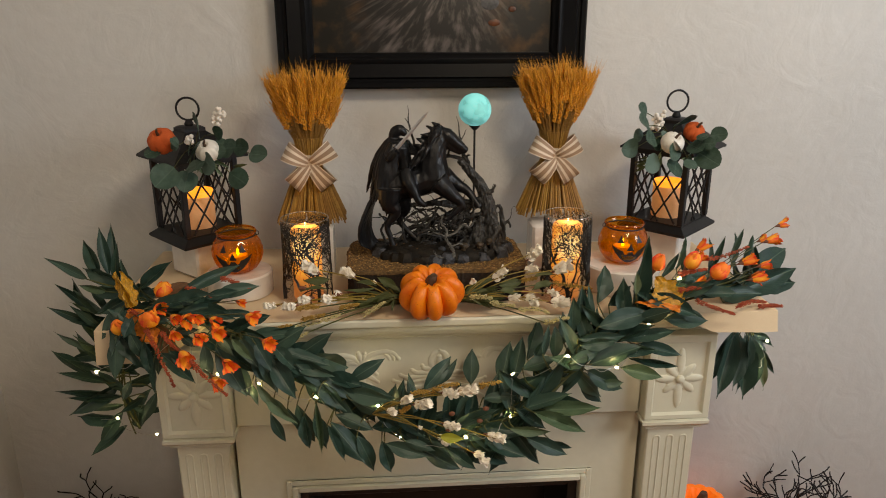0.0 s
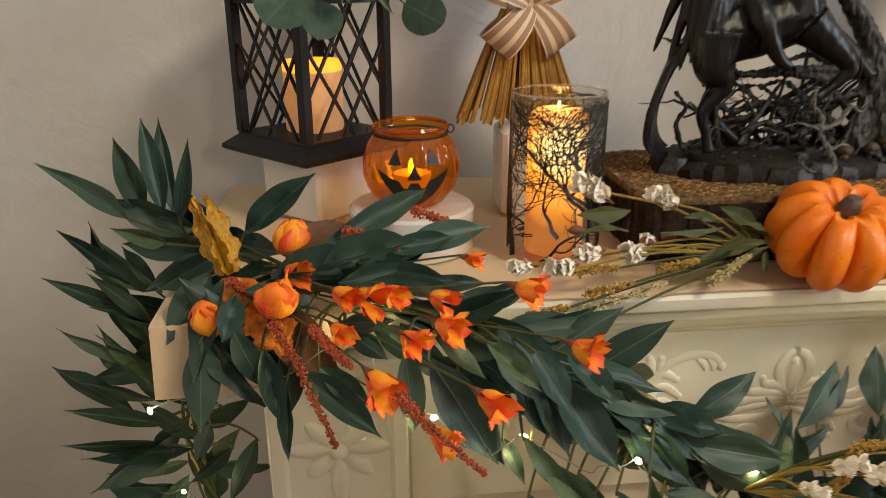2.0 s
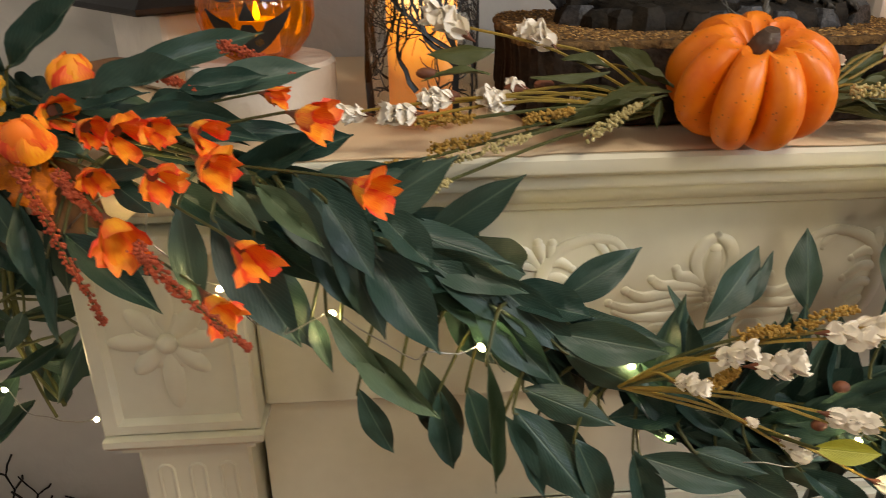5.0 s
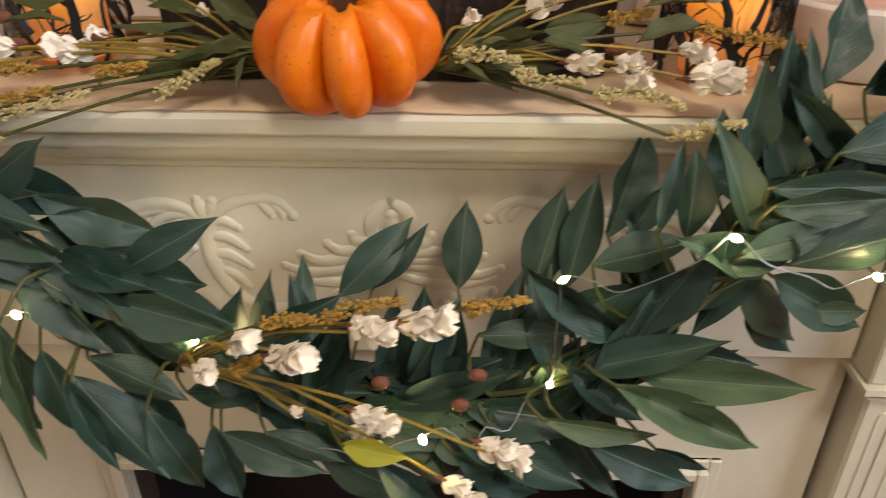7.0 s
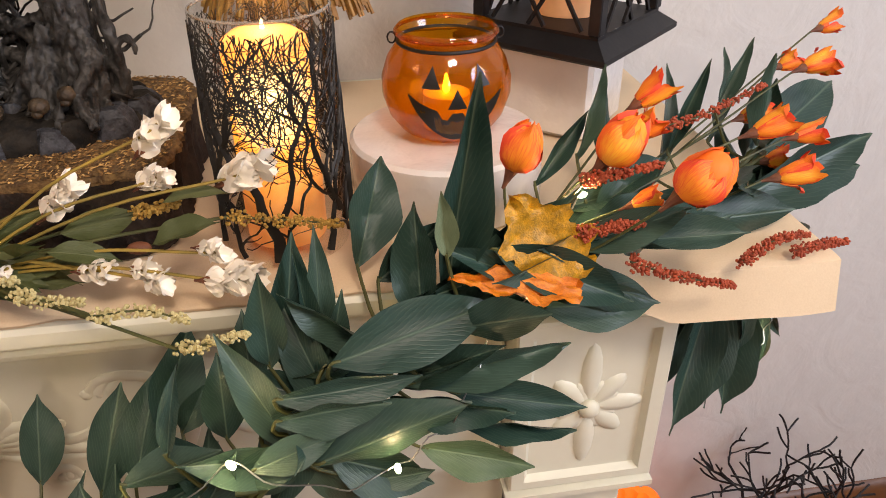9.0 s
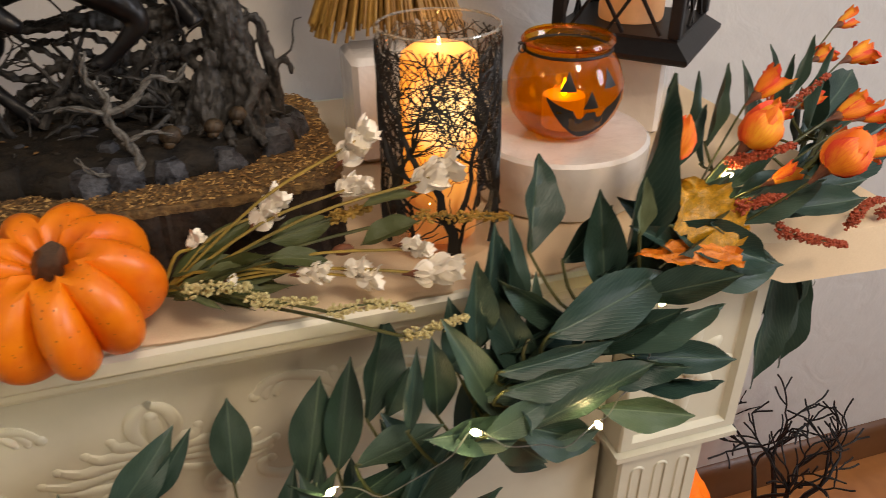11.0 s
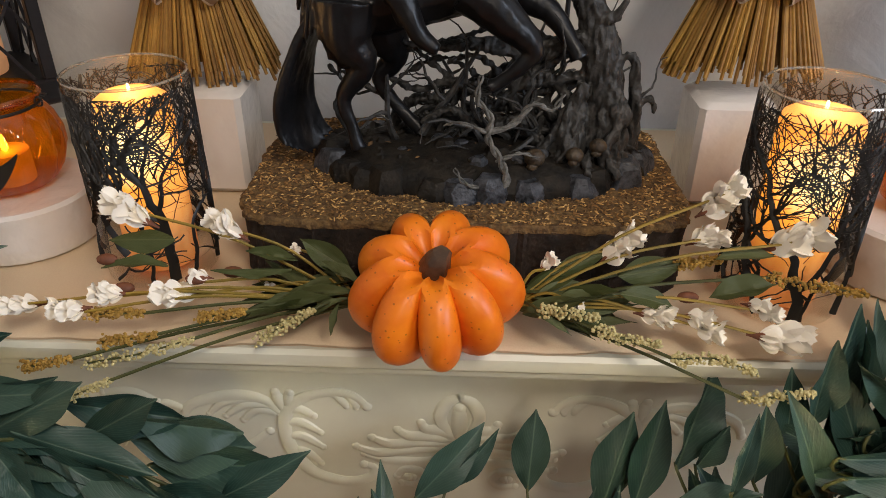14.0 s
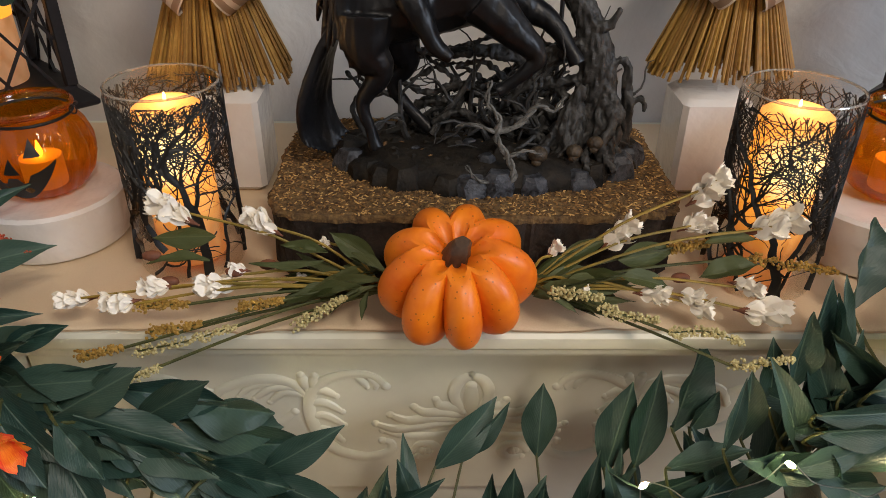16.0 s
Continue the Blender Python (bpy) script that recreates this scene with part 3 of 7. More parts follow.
for sgn in (-1, 1):
    pil = part("pilaster", Shape().box((sgn * 0.4555 - 0.0485, -0.345, FLOOR_Z + 0.12), (sgn * 0.4555 + 0.0485, -0.05, 0.735), 0.003), CREAM, mantel)
    for k in (-1, 0, 1):
        fl = Shape()
        x = sgn * 0.4555 + 0.027 * k
        rim = []
        for y, r in ((-0.3445, 0.0085), (-0.3465, 0.007), (-0.3465, 0.0055), (-0.3455, 0.0045)):
            rim.append([(x + r * math.cos(a), y, (0.705 if math.sin(a) > 0 else 0.28) + r * math.sin(a)) for a in (2 * math.pi * (i + 0.5) / 16 for i in range(16))])
        fl.rings(rim, caps=False)
        part("flute", fl, CREAM, pil)
    part("plinth", Shape().box((sgn * 0.4555 - 0.06, -0.362, FLOOR_Z), (sgn * 0.4555 + 0.06, -0.05, FLOOR_Z + 0.12), 0.004), CREAM, mantel)
    cap = Shape()
    cap.rings([[(sgn * 0.457 + i * (0.0485 + o), -0.345 - o if j else -0.05, z) for i, j in ((-1, 1), (1, 1), (1, 0), (-1, 0))] for o, z in ((0.001, 0.728), (0.008, 0.733), (0.008, 0.738), (0.014, 0.741), (0.018, 0.746), (0.018, 0.752), (0.014, 0.754))])
    part("capital", cap, CREAM, mantel)
    blk = Shape()
    cx, x0, x1, z0, z1 = sgn * 0.458, 0.0645, 0.0475, 0.755, 0.935
    ring = lambda hw, lo, hi, y: [(cx - hw, y, lo), (cx + hw, y, lo), (cx + hw, y, hi), (cx - hw, y, hi)]
    blk.rings([ring(x0, z0, z1, -0.05), ring(x0, z0, z1, -0.357), ring(x0 - 0.002, z0 + 0.002, z1 - 0.002, -0.359), ring(x1 + 0.004, z0 + 0.010, z1 - 0.014, -0.359), ring(x1, z0 + 0.014, z1 - 0.018, -0.353)])
    block = part("block", blk, CREAM, mantel)
    c = (cx, -0.353, 0.842)
    for k in range(8):
        long = (0.062, 0.040, 0.046, 0.040)[k % 4]
        for turn_, ln_, wd_, hi_ in ((k, long, 0.009, 0.0042), (k + 0.5, 0.026, 0.005, 0.003)):
            fl = Shape()
            petal_relief(fl, c, turn_ * math.pi / 4, ln_, wd_, hi_)
            part("carved_petal", fl, CREAM, block)
    part("carved_boss", Shape().ball((cx, -0.357, 0.842), (0.009, 0.007, 0.009)), CREAM, block)


def stroke(pts, thick, blunt=0.35):
    """A raised stroke along points (x, z in millimetres) on the frieze, full in the middle."""
    path = smooth_path([(x / 1000, 0, z / 1000) for x, z in pts], 5)
    n = len(path) - 1
    s = Shape().tube(path, [thick * (blunt + (1 - blunt) * math.sin(math.pi * (0.06 + 0.88 * i / n)) ** 0.8) for i in range(n + 1)], 8)
    s.ball(path[0], thick * 0.75, 8, 6)
    s.ball(path[-1], thick * 0.75, 8, 6)
    return s


CARVED = (
    # the long S-scroll that rises from a curl and bends over at its top
    (((-86, 825), (-78, 822), (-79, 812), (-92, 805), (-110, 805), (-133, 816), (-148, 842), (-152, 868), (-147, 887), (-134, 901), (-111, 908), (-92, 905), (-81, 893)), 0.0046),
    # fingers inside its bend
    (((-150, 884), (-138, 888), (-126, 881)), 0.0036), (((-151, 872), (-137, 873), (-122, 862)), 0.0036), (((-150, 856), (-137, 857), (-121, 845)), 0.0036), (((-146, 842), (-135, 838), (-124, 825)), 0.0034),
    (((-108, 905), (-100, 897), (-98, 892)), 0.0026), (((-96, 903), (-90, 896), (-90, 891)), 0.0026),
    # the outer scroll and its fingers
    (((-152, 880), (-164, 896), (-184, 902), (-208, 898), (-230, 888), (-238, 872)), 0.0042), (((-155, 882), (-172, 886), (-186, 874)), 0.0034), (((-160, 890), (-182, 891), (-200, 878)), 0.0034), (((-176, 897), (-200, 893), (-214, 880)), 0.0030),
    (((-146, 890), (-144, 905)), 0.0042), (((-152, 890), (-156, 906)), 0.0042), (((-140, 893), (-133, 902)), 0.0030),
    (((-165, 862), (-190, 842), (-222, 836), (-250, 850), (-262, 872), (-250, 890), (-234, 884)), 0.0042), (((-262, 872), (-282, 862), (-296, 842)), 0.0036), (((-262, 882), (-286, 882), (-306, 868)), 0.0036), (((-256, 892), (-276, 902), (-300, 900)), 0.0036),
    # one half of the shell in the middle
    (((-6, 848), (-40, 846), (-72, 840), (-92, 847)), 0.0040), (((-8, 852), (-38, 854), (-62, 851), (-78, 858)), 0.0042), (((-8, 856), (-30, 861), (-46, 861), (-56, 868)), 0.0042), (((-8, 860), (-20, 868), (-32, 870), (-36, 877)), 0.0040),
    (((-12, 862), (-20, 882), (-15, 899), (-4, 906)), 0.0044), (((-6, 840), (-34, 832), (-66, 832), (-86, 838)), 0.0034),
    (((-58, 812), (-52, 820), (-40, 820), (-34, 811), (-42, 803), (-54, 804)), 0.0036), (((-48, 812), (-44, 811)), 0.0040),
)
for f in (1, -1):
    for pts, thick in CARVED:
        # the relief is flat, half sunk in the board
        s = stroke([(-4 + f * (x + 4), z) for x, z in pts], thick * 1.4)
        s.v = [(x, -0.331 + y * 0.46, z) for x, y, z in s.v]
        part("carved_scroll", s, CREAM, mantel, "raised acanthus scroll carving")
s = stroke(((-4, 858), (-4, 878), (-4, 894)), 0.0070)
s.v = [(x, -0.331 + y * 0.46, z) for x, y, z in s.v]
part("carved_scroll", s, CREAM, mantel, "raised acanthus scroll carving")

# cloth runner with a worn front edge, hanging over at both ends
cl = Shape()
nx = 120
rows = []
for i in range(nx + 1):
    x = -0.597 + 1.203 * i / nx
    wob = 0.006 * noise.noise((x * 13, 2, 0)) + 0.003 * noise.noise((x * 48, 5, 0)) + 0.0015 * noise.noise((x * 150, 1, 0))
    hang = max(0.0, min(1.0, (abs(x) - 0.41) / 0.08)) * (0.036 if x > 0 else 0.058)
    front = -0.3835 + wob * (1 - min(1, hang * 30)) - 0.019 * min(1, hang * 30)
    zt = 1.0 + 0.0012 * noise.noise((x * 20, 0, 3))
    col = [(x, WALL_Y - 0.012, 1.0005), (x, -0.2, zt), (x, -0.37, zt), (x, front + 0.004, zt), (x, front, zt - 0.001)]
    for q in (0.33, 0.66, 1.0):
        col.append((x, front - 0.003 * q - 0.005 * q * (1 if hang else 0) * (1 + noise.noise((x * 11, 7, 0))), zt - 0.0015 - hang * q))
    rows.append(col)
under = [[(p[0], p[1] + (0.0012 if j > 3 else 0), p[2] - (0.0014 if j <= 4 else 0)) for j, p in enumerate(c)] for c in rows]
cl.rings([c + list(reversed(u)) for c, u in zip(rows, under)])
solid("mantel_cloth", cl, CLOTH, "beige cloth runner with a worn edge laid over the mantel shelf", "runner")

# ---- the picture ----
pic = thing("framed_picture", "dark autumn painting in a stepped black lacquer frame on the wall", "picture", (0.007, 0, 0))
PX, PZ0, PZ1 = 0.318, 1.357, 1.86
prof = ((0.0, 0.028), (0.0, -0.012), (0.004, -0.016), (0.012, -0.016), (0.015, -0.012), (0.020, -0.012), (0.024, -0.020), (0.050, -0.014), (0.054, -0.017), (0.060, -0.017), (0.063, -0.008), (0.068, -0.004), (0.072, 0.004), (0.072, 0.02))
for k, name in enumerate(("bottom_rail", "side_rail", "top_rail", "side_rail")):
    s = Shape()
    ends = []
    for e in (0, 1):
        ring = []
        for o, y in prof:
            x0, x1, za, zb = -PX + o, PX - o, PZ0 + o, PZ1 - o
            corner = ((x0, za), (x1, za), (x1, zb), (x0, zb))
            cxy = corner[(k + e) % 4]
            ring.append((cxy[0], y, cxy[1]))
        ends.append(ring)
    s.rings(ends)
    part(name, s, FRAME_BLACK, pic)
canvas = part("painting", Shape().box((-PX + 0.07, 0.010, PZ0 + 0.07), (PX - 0.07, 0.018, PZ1 - 0.07)), PAINTING, pic)
spots = Shape()
spots.ball((0.118, 0.0095, 1.545 - 0.018), (0.019, 0.0012, 0.014), 14, 8)
part("pale_stone_shape", spots, material("painted_pale_grey", (0.10, 0.10, 0.105), 0.4, (0.03, 0.03, 0.03), 40, 200, 0), canvas)
spots = Shape()
spots.ball((0.128, 0.0095, 1.488), (0.013, 0.0012, 0.007), 12, 8)
painted_orange = material("painted_orange", (0.12, 0.034, 0.008), 0.4, (0.03, 0.012, 0.005), 60, 200, 0)
part("orange_fruit_shape", spots, painted_orange, canvas)
part("orange_fruit_shape", Shape().ball((0.165, 0.0095, 1.515), (0.008, 0.0012, 0.006), 12, 8), painted_orange, canvas)
# places of leaves, flowers and lights, in millimetres
LEAVES_END_FAN = [
    (-624, -330, 1067, -647, -400, 1128, 19), (-627, -270, 1051, -641, -280, 1126, 26), (-613, -260, 1047, -627, -240, 1136, 24), (-613, -220, 1034, -629, -180, 1127, 20),
    (-589, -300, 1053, -569, -320, 1128, 16), (-594, -330, 1043, -630, -360, 1070, 16), (-523, -370, 1062, -462, -370, 1111, 26), (-562, -300, 1013, -586, -270, 1033, 21),
    (-671, -200, 936, -684, -250, 1043, 19), (-647, -200, 946, -669, -220, 1004, 18), (-668, -200, 907, -680, -250, 973, 20),
]
LEAVES_END_LOW = [
    (-673, -220, 855, -695, -260, 913, 22), (-661, -280, 850, -707, -330, 930, 23), (-626, -300, 846, -698, -340, 893, 18), (-626, -280, 809, -713, -330, 848, 15),
    (-602, -300, 818, -698, -330, 836, 16), (-598, -300, 827, -654, -280, 862, 20), (-580, -320, 858, -592, -340, 830, 20), (-566, -300, 815, -606, -330, 798, 16),
    (-542, -300, 824, -569, -330, 771, 23), (-616, -270, 782, -678, -320, 803, 16), (-577, -280, 852, -672, -220, 861, 29),
]
LEAVES_SHELF_LEFT = [
    (-550, -380, 1035, -583, -410, 987, 27), (-551, -430, 1001, -556, -450, 930, 26), (-528, -430, 1008, -507, -440, 959, 19), (-507, -430, 991, -495, -450, 935, 18),
    (-491, -440, 962, -491, -450, 904, 11), (-479, -440, 974, -421, -460, 923, 22), (-465, -440, 977, -425, -450, 945, 18), (-461, -380, 1053, -357, -300, 1081, 21),
    (-476, -400, 1043, -428, -380, 1041, 17), (-399, -380, 1046, -320, -360, 1060, 24), (-444, -400, 1025, -374, -380, 1046, 19),
]
LEAVES_SHELF_FRONT = [
    (-396, -410, 1025, -324, -400, 1026, 14), (-343, -420, 1011, -297, -410, 1023, 17), (-446, -450, 1017, -407, -460, 1022, 14), (-443, -450, 1012, -413, -470, 996, 15),
    (-400, -460, 999, -393, -480, 933, 20), (-382, -460, 990, -333, -500, 919, 32), (-378, -480, 1020, -346, -500, 993, 12), (-336, -480, 1014, -309, -510, 977, 20),
    (-332, -460, 1015, -282, -500, 977, 26), (-310, -470, 990, -279, -500, 922, 28), (-327, -470, 924, -315, -500, 903, 11),
]
LEAVES_SWAG_LEFT = [
    (-277, -416, 968, -206, -385, 926, 29), (-233, -410, 948, -174, -367, 897, 35), (-243, -405, 924, -161, -360, 868, 43), (-237, -400, 892, -155, -345, 836, 40),
    (-361, -460, 963, -326, -480, 906, 30), (-312, -490, 1009, -285, -510, 968, 22), (-322, -480, 982, -294, -500, 941, 21), (-290, -480, 974, -250, -510, 916, 30),
    (-284, -480, 998, -251, -500, 966, 21), (-347, -500, 1023, -311, -520, 992, 14), (-316, -490, 938, -279, -510, 890, 14), (-308, -490, 923, -250, -510, 871, 19),
]
LEAVES_SWAG_LOW = [
    (-302, -460, 861, -279, -470, 807, 17), (-273, -460, 871, -249, -460, 820, 11), (-247, -460, 856, -238, -470, 797, 21), (-228, -460, 858, -211, -470, 796, 23),
    (-220, -500, 906, -216, -500, 807, 10), (-205, -480, 848, -179, -490, 782, 15), (-199, -480, 853, -141, -500, 781, 31), (-156, -480, 825, -123, -490, 756, 26),
    (-114, -480, 813, -99, -490, 755, 24), (-191, -470, 861, -127, -480, 833, 23), (-171, -460, 898, -95, -470, 885, 27), (-165, -470, 889, -101, -480, 857, 24),
]
LEAVES_SWAG_BOTTOM = [
    (-108, -480, 806, -36, -500, 789, 24), (-75, -490, 817, -23, -500, 801, 16), (-3, -500, 805, 46, -520, 774, 20), (-18, -530, 848, 22, -540, 847, 15),
    (-131, -470, 833, -72, -470, 835, 21), (-258, -450, 871, -232, -450, 792, 28), (-178, -460, 828, -141, -460, 780, 24), (-47, -480, 793, 25, -490, 751, 25),
    (65, -480, 803, 136, -500, 781, 26), (53, -470, 825, 143, -470, 812, 27),
]
LEAVES_SWAG_MID = [
    (-37, -400, 864, 17, -375, 915, 28), (-13, -390, 865, 28, -370, 908, 15), (50, -390, 865, 55, -362, 924, 28), (-85, -440, 860, -29, -440, 887, 18),
    (100, -420, 880, 121, -390, 950, 30), (123, -420, 887, 144, -385, 957, 25), (147, -420, 928, 170, -385, 989, 31), (160, -420, 928, 180, -410, 960, 16),
    (164, -470, 958, 174, -460, 1012, 11), (191, -440, 938, 193, -430, 995, 24), (209, -430, 962, 209, -420, 1015, 21), (222, -430, 982, 222, -420, 1046, 22),
]
LEAVES_SWAG_RISE = [
    (250, -430, 991, 240, -410, 1053, 9), (134, -400, 829, 138, -380, 856, 13), (131, -460, 930, 190, -460, 948, 24), (63, -460, 876, 122, -460, 879, 18),
    (105, -450, 878, 168, -450, 910, 25), (131, -460, 859, 199, -460, 928, 34), (194, -470, 936, 253, -470, 958, 21), (216, -450, 956, 287, -450, 972, 23),
    (234, -440, 909, 284, -430, 852, 29), (250, -440, 912, 316, -430, 869, 33), (254, -440, 987, 308, -430, 988, 18), (175, -450, 849, 240, -440, 853, 7),
]
LEAVES_SWAG_RIGHT = [
    (164, -480, 861, 262, -500, 871, 24), (146, -490, 863, 234, -510, 832, 24), (105, -490, 833, 177, -500, 827, 17), (135, -490, 813, 212, -500, 780, 25),
    (187, -470, 789, 221, -480, 782, 10), (73, -480, 816, 127, -490, 778, 24), (-78, -450, 839, -12, -450, 838, 19), (-16, -450, 837, 46, -450, 821, 19),
    (85, -460, 826, 153, -460, 797, 22), (119, -470, 859, 172, -470, 817, 20), (47, -480, 792, 107, -480, 756, 23), (-29, -480, 806, 4, -480, 775, 18),
]
LEAVES_RISE_TOP = [
    (279, -380, 1015, 300, -337, 1071, 33), (251, -420, 984, 258, -410, 1060, 16), (228, -420, 973, 244, -410, 1059, 26), (290, -410, 1023, 332, -400, 1054, 26),
    (330, -420, 1011, 347, -410, 1152, 27), (327, -440, 1054, 323, -440, 1098, 12), (258, -460, 1004, 358, -450, 1030, 35), (300, -450, 974, 403, -440, 985, 20),
    (225, -460, 983, 310, -460, 986, 20), (225, -470, 976, 290, -470, 985, 20), (328, -450, 964, 414, -460, 947, 22), (326, -440, 933, 410, -450, 920, 13),
]
LEAVES_RISE_LOW = [
    (308, -450, 921, 379, -460, 905, 24), (244, -470, 939, 337, -470, 971, 35), (209, -480, 951, 260, -480, 971, 19), (244, -430, 889, 289, -420, 835, 29),
    (277, -440, 886, 319, -440, 885, 16), (389, -420, 998, 471, -420, 992, 29), (399, -360, 1052, 439, -330, 1089, 12), (426, -360, 1069, 443, -340, 1125, 11),
    (509, -320, 1049, 539, -300, 1110, 11), (563, -280, 1061, 592, -260, 1111, 11),
]
LEAVES_RIGHT_END = [
    (557, -330, 1005, 690, -280, 1035, 40), (617, -250, 1008, 732, -200, 1056, 45), (581, -300, 1016, 707, -270, 1001, 39), (513, -300, 1018, 532, -260, 1096, 14),
    (585, -240, 1017, 618, -200, 1087, 13), (500, -380, 1027, 596, -360, 1016, 35), (474, -300, 1019, 470, -280, 1098, 13), (407, -420, 1019, 471, -420, 992, 25),
    (355, -430, 1051, 440, -430, 1006, 28), (522, -360, 1001, 676, -300, 948, 34),
]
LEAVES_RIGHT_HANG = [
    (583, -300, 908, 538, -340, 788, 34), (605, -280, 898, 577, -320, 794, 34), (629, -260, 882, 617, -300, 758, 39), (652, -240, 872, 655, -280, 766, 34),
    (670, -220, 855, 708, -240, 733, 20), (649, -220, 869, 691, -240, 835, 23), (662, -220, 868, 707, -220, 854, 14), (588, -300, 914, 569, -300, 834, 24),
    (614, -300, 895, 630, -300, 819, 23),
]
BUDS_LEFT = [
    (-486, -360, 1054, 22, 0), (-493, -430, 1030, 22, 0), (-545, -420, 1014, 22, 0), (-480, -410, 1043, 18, 1),
    (-443, -460, 1044, 16, 1), (-426, -460, 1041, 18, 1), (-408, -460, 1044, 14, 1), (-375, -480, 1046, 16, 1),
    (-371, -490, 1029, 18, 1), (-397, -500, 1026, 16, 1), (-344, -420, 1052, 12, 1), (-315, -490, 1054, 18, 1),
    (-285, -530, 1027, 18, 1), (-348, -535, 996, 18, 1), (-420, -510, 1000, 20, 1), (-447, -460, 1016, 14, 1),
    (-377, -500, 947, 18, 1),
]
BUDS_RIGHT = [
    (437, -400, 1098, 22, 0), (464, -450, 1097, 22, 0), (381, -385, 1091, 20, 0), (470, -360, 1111, 18, 1),
    (564, -350, 1077, 19, 1), (608, -330, 1061, 16, 1), (576, -370, 1050, 18, 1), (658, -250, 1084, 18, 1),
    (462, -380, 1097, 16, 1), (448, -420, 1068, 14, 1),
]
BUDS_RIGHT_FAR = [
    (729, -157, 1087, 17, 1), (668, -200, 1068, 15, 1), (610, -300, 1027, 16, 1), (612, -250, 1044, 17, 1),
]
SPRAYS_LEFT = [
    (-496, -440, 1016), (-478, -460, 989), (-454, -470, 925), (-465, -460, 1018),
    (-454, -470, 1008), (-440, -470, 992), (-385, -360, 1074), (-361, -360, 1065),
    (-338, -360, 1053), (-441, -380, 1065), (-419, -380, 1057), (-399, -390, 1051),
    (-408, -520, 996), (-388, -530, 977), (-353, -540, 945), (-531, -400, 1034),
    (-521, -400, 1026), (-505, -420, 1025),
]
SPRAYS_RIGHT = [
    (459, -370, 1092), (519, -330, 1079), (593, -290, 1085), (520, -420, 1018),
    (553, -400, 1018), (592, -380, 1008), (435, -440, 1040), (467, -440, 1026),
    (511, -430, 1008), (571, -400, 1008), (597, -390, 1005), (625, -380, 999),
    (417, -400, 1074), (433, -410, 1082), (460, -410, 1086), (407, -430, 1056),
    (426, -430, 1059), (444, -430, 1059),
]
WHITE_RIGHT = [
    (169, -347, 1107, 15), (220, -360, 1079, 17), (164, -350, 1075, 12), (107, -345, 1067, 14),
    (58, -350, 1052, 9), (128, -385, 1034, 11), (159, -390, 1028, 12), (196, -385, 1039, 10),
    (209, -400, 1027, 17), (76, -380, 1037, 6),
]
WHITE_LEFT = [
    (-235, -350, 1088, 16), (-170, -348, 1076, 14), (-123, -345, 1057, 6), (-302, -394, 1035, 11),
    (-270, -395, 1029, 12), (-244, -385, 1037, 11), (-202, -380, 1035, 14), (-189, -370, 1041, 9),
    (-142, -360, 1031, 6),
]
YELLOW_RIGHT = [
    (46, -390, 1038), (65, -395, 1040), (84, -395, 1036), (84, -400, 1030),
    (103, -405, 1027), (122, -410, 1028), (130, -420, 1024), (156, -420, 1025),
    (181, -425, 1018), (172, -430, 1003), (191, -435, 1008), (213, -435, 1013),
    (202, -360, 1048), (239, -360, 1042), (271, -360, 1036), (145, -350, 1051),
    (158, -350, 1053), (172, -350, 1055),
]
YELLOW_LEFT = [
    (-138, -400, 1015), (-120, -395, 1024), (-103, -390, 1033), (-254, -410, 999),
    (-217, -410, 1008), (-181, -405, 1018), (-296, -415, 997), (-279, -415, 1002),
    (-264, -410, 1002), (-277, -425, 978), (-259, -425, 984), (-236, -420, 993),
    (-246, -400, 1009), (-228, -400, 1012), (-207, -400, 1017), (-181, -390, 1024),
    (-165, -390, 1027), (-148, -390, 1030), (-255, -390, 1024), (-237, -390, 1026),
    (-217, -390, 1027),
]
OLIVE_RIGHT = [
    (102, -360, 1046, 149, -350, 1051, 20), (164, -360, 1061, 206, -360, 1067, 14), (99, -380, 1045, 140, -380, 1039, 16), (158, -380, 1044, 200, -380, 1055, 18),
    (40, -360, 1036, 73, -350, 1045, 10), (44, -370, 1033, 84, -360, 1042, 12), (56, -360, 1046, 96, -350, 1060, 13), (70, -390, 1029, 89, -400, 1023, 5),
    (43, -390, 1036, 69, -400, 1027, 5), (55, -380, 1036, 101, -380, 1042, 9),
]
OLIVE_LEFT = [
    (-199, -360, 1067, -246, -360, 1066, 17), (-203, -370, 1052, -250, -370, 1056, 12), (-81, -360, 1045, -116, -350, 1064, 17), (-117, -360, 1053, -152, -360, 1059, 10),
    (-72, -370, 1040, -105, -360, 1051, 10), (-91, -380, 1036, -136, -380, 1023, 12), (-86, -385, 1035, -90, -395, 1016, 6), (-75, -375, 1038, -129, -370, 1031, 9),
    (-119, -370, 1052, -175, -370, 1051, 8), (-79, -360, 1038, -115, -360, 1032, 13), (-79, -380, 1037, -118, -390, 1023, 8),
]
BROWN_BUDS = [
    (-247, -365, 1053), (-163, -360, 1042), (-232, -380, 1040), (-186, -370, 1042),
    (148, -370, 1037), (-117, -370, 1028),
]
SWAG_WHITE = [
    (-70, -520, 912, 14), (-41, -520, 911, 18), (5, -510, 918, 16), (35, -500, 919, 20),
    (-95, -520, 894, 12), (6, -530, 862, 16), (82, -530, 839, 18), (58, -515, 795, 16),
    (-7, -500, 820, 12), (-45, -510, 851, 7),
]
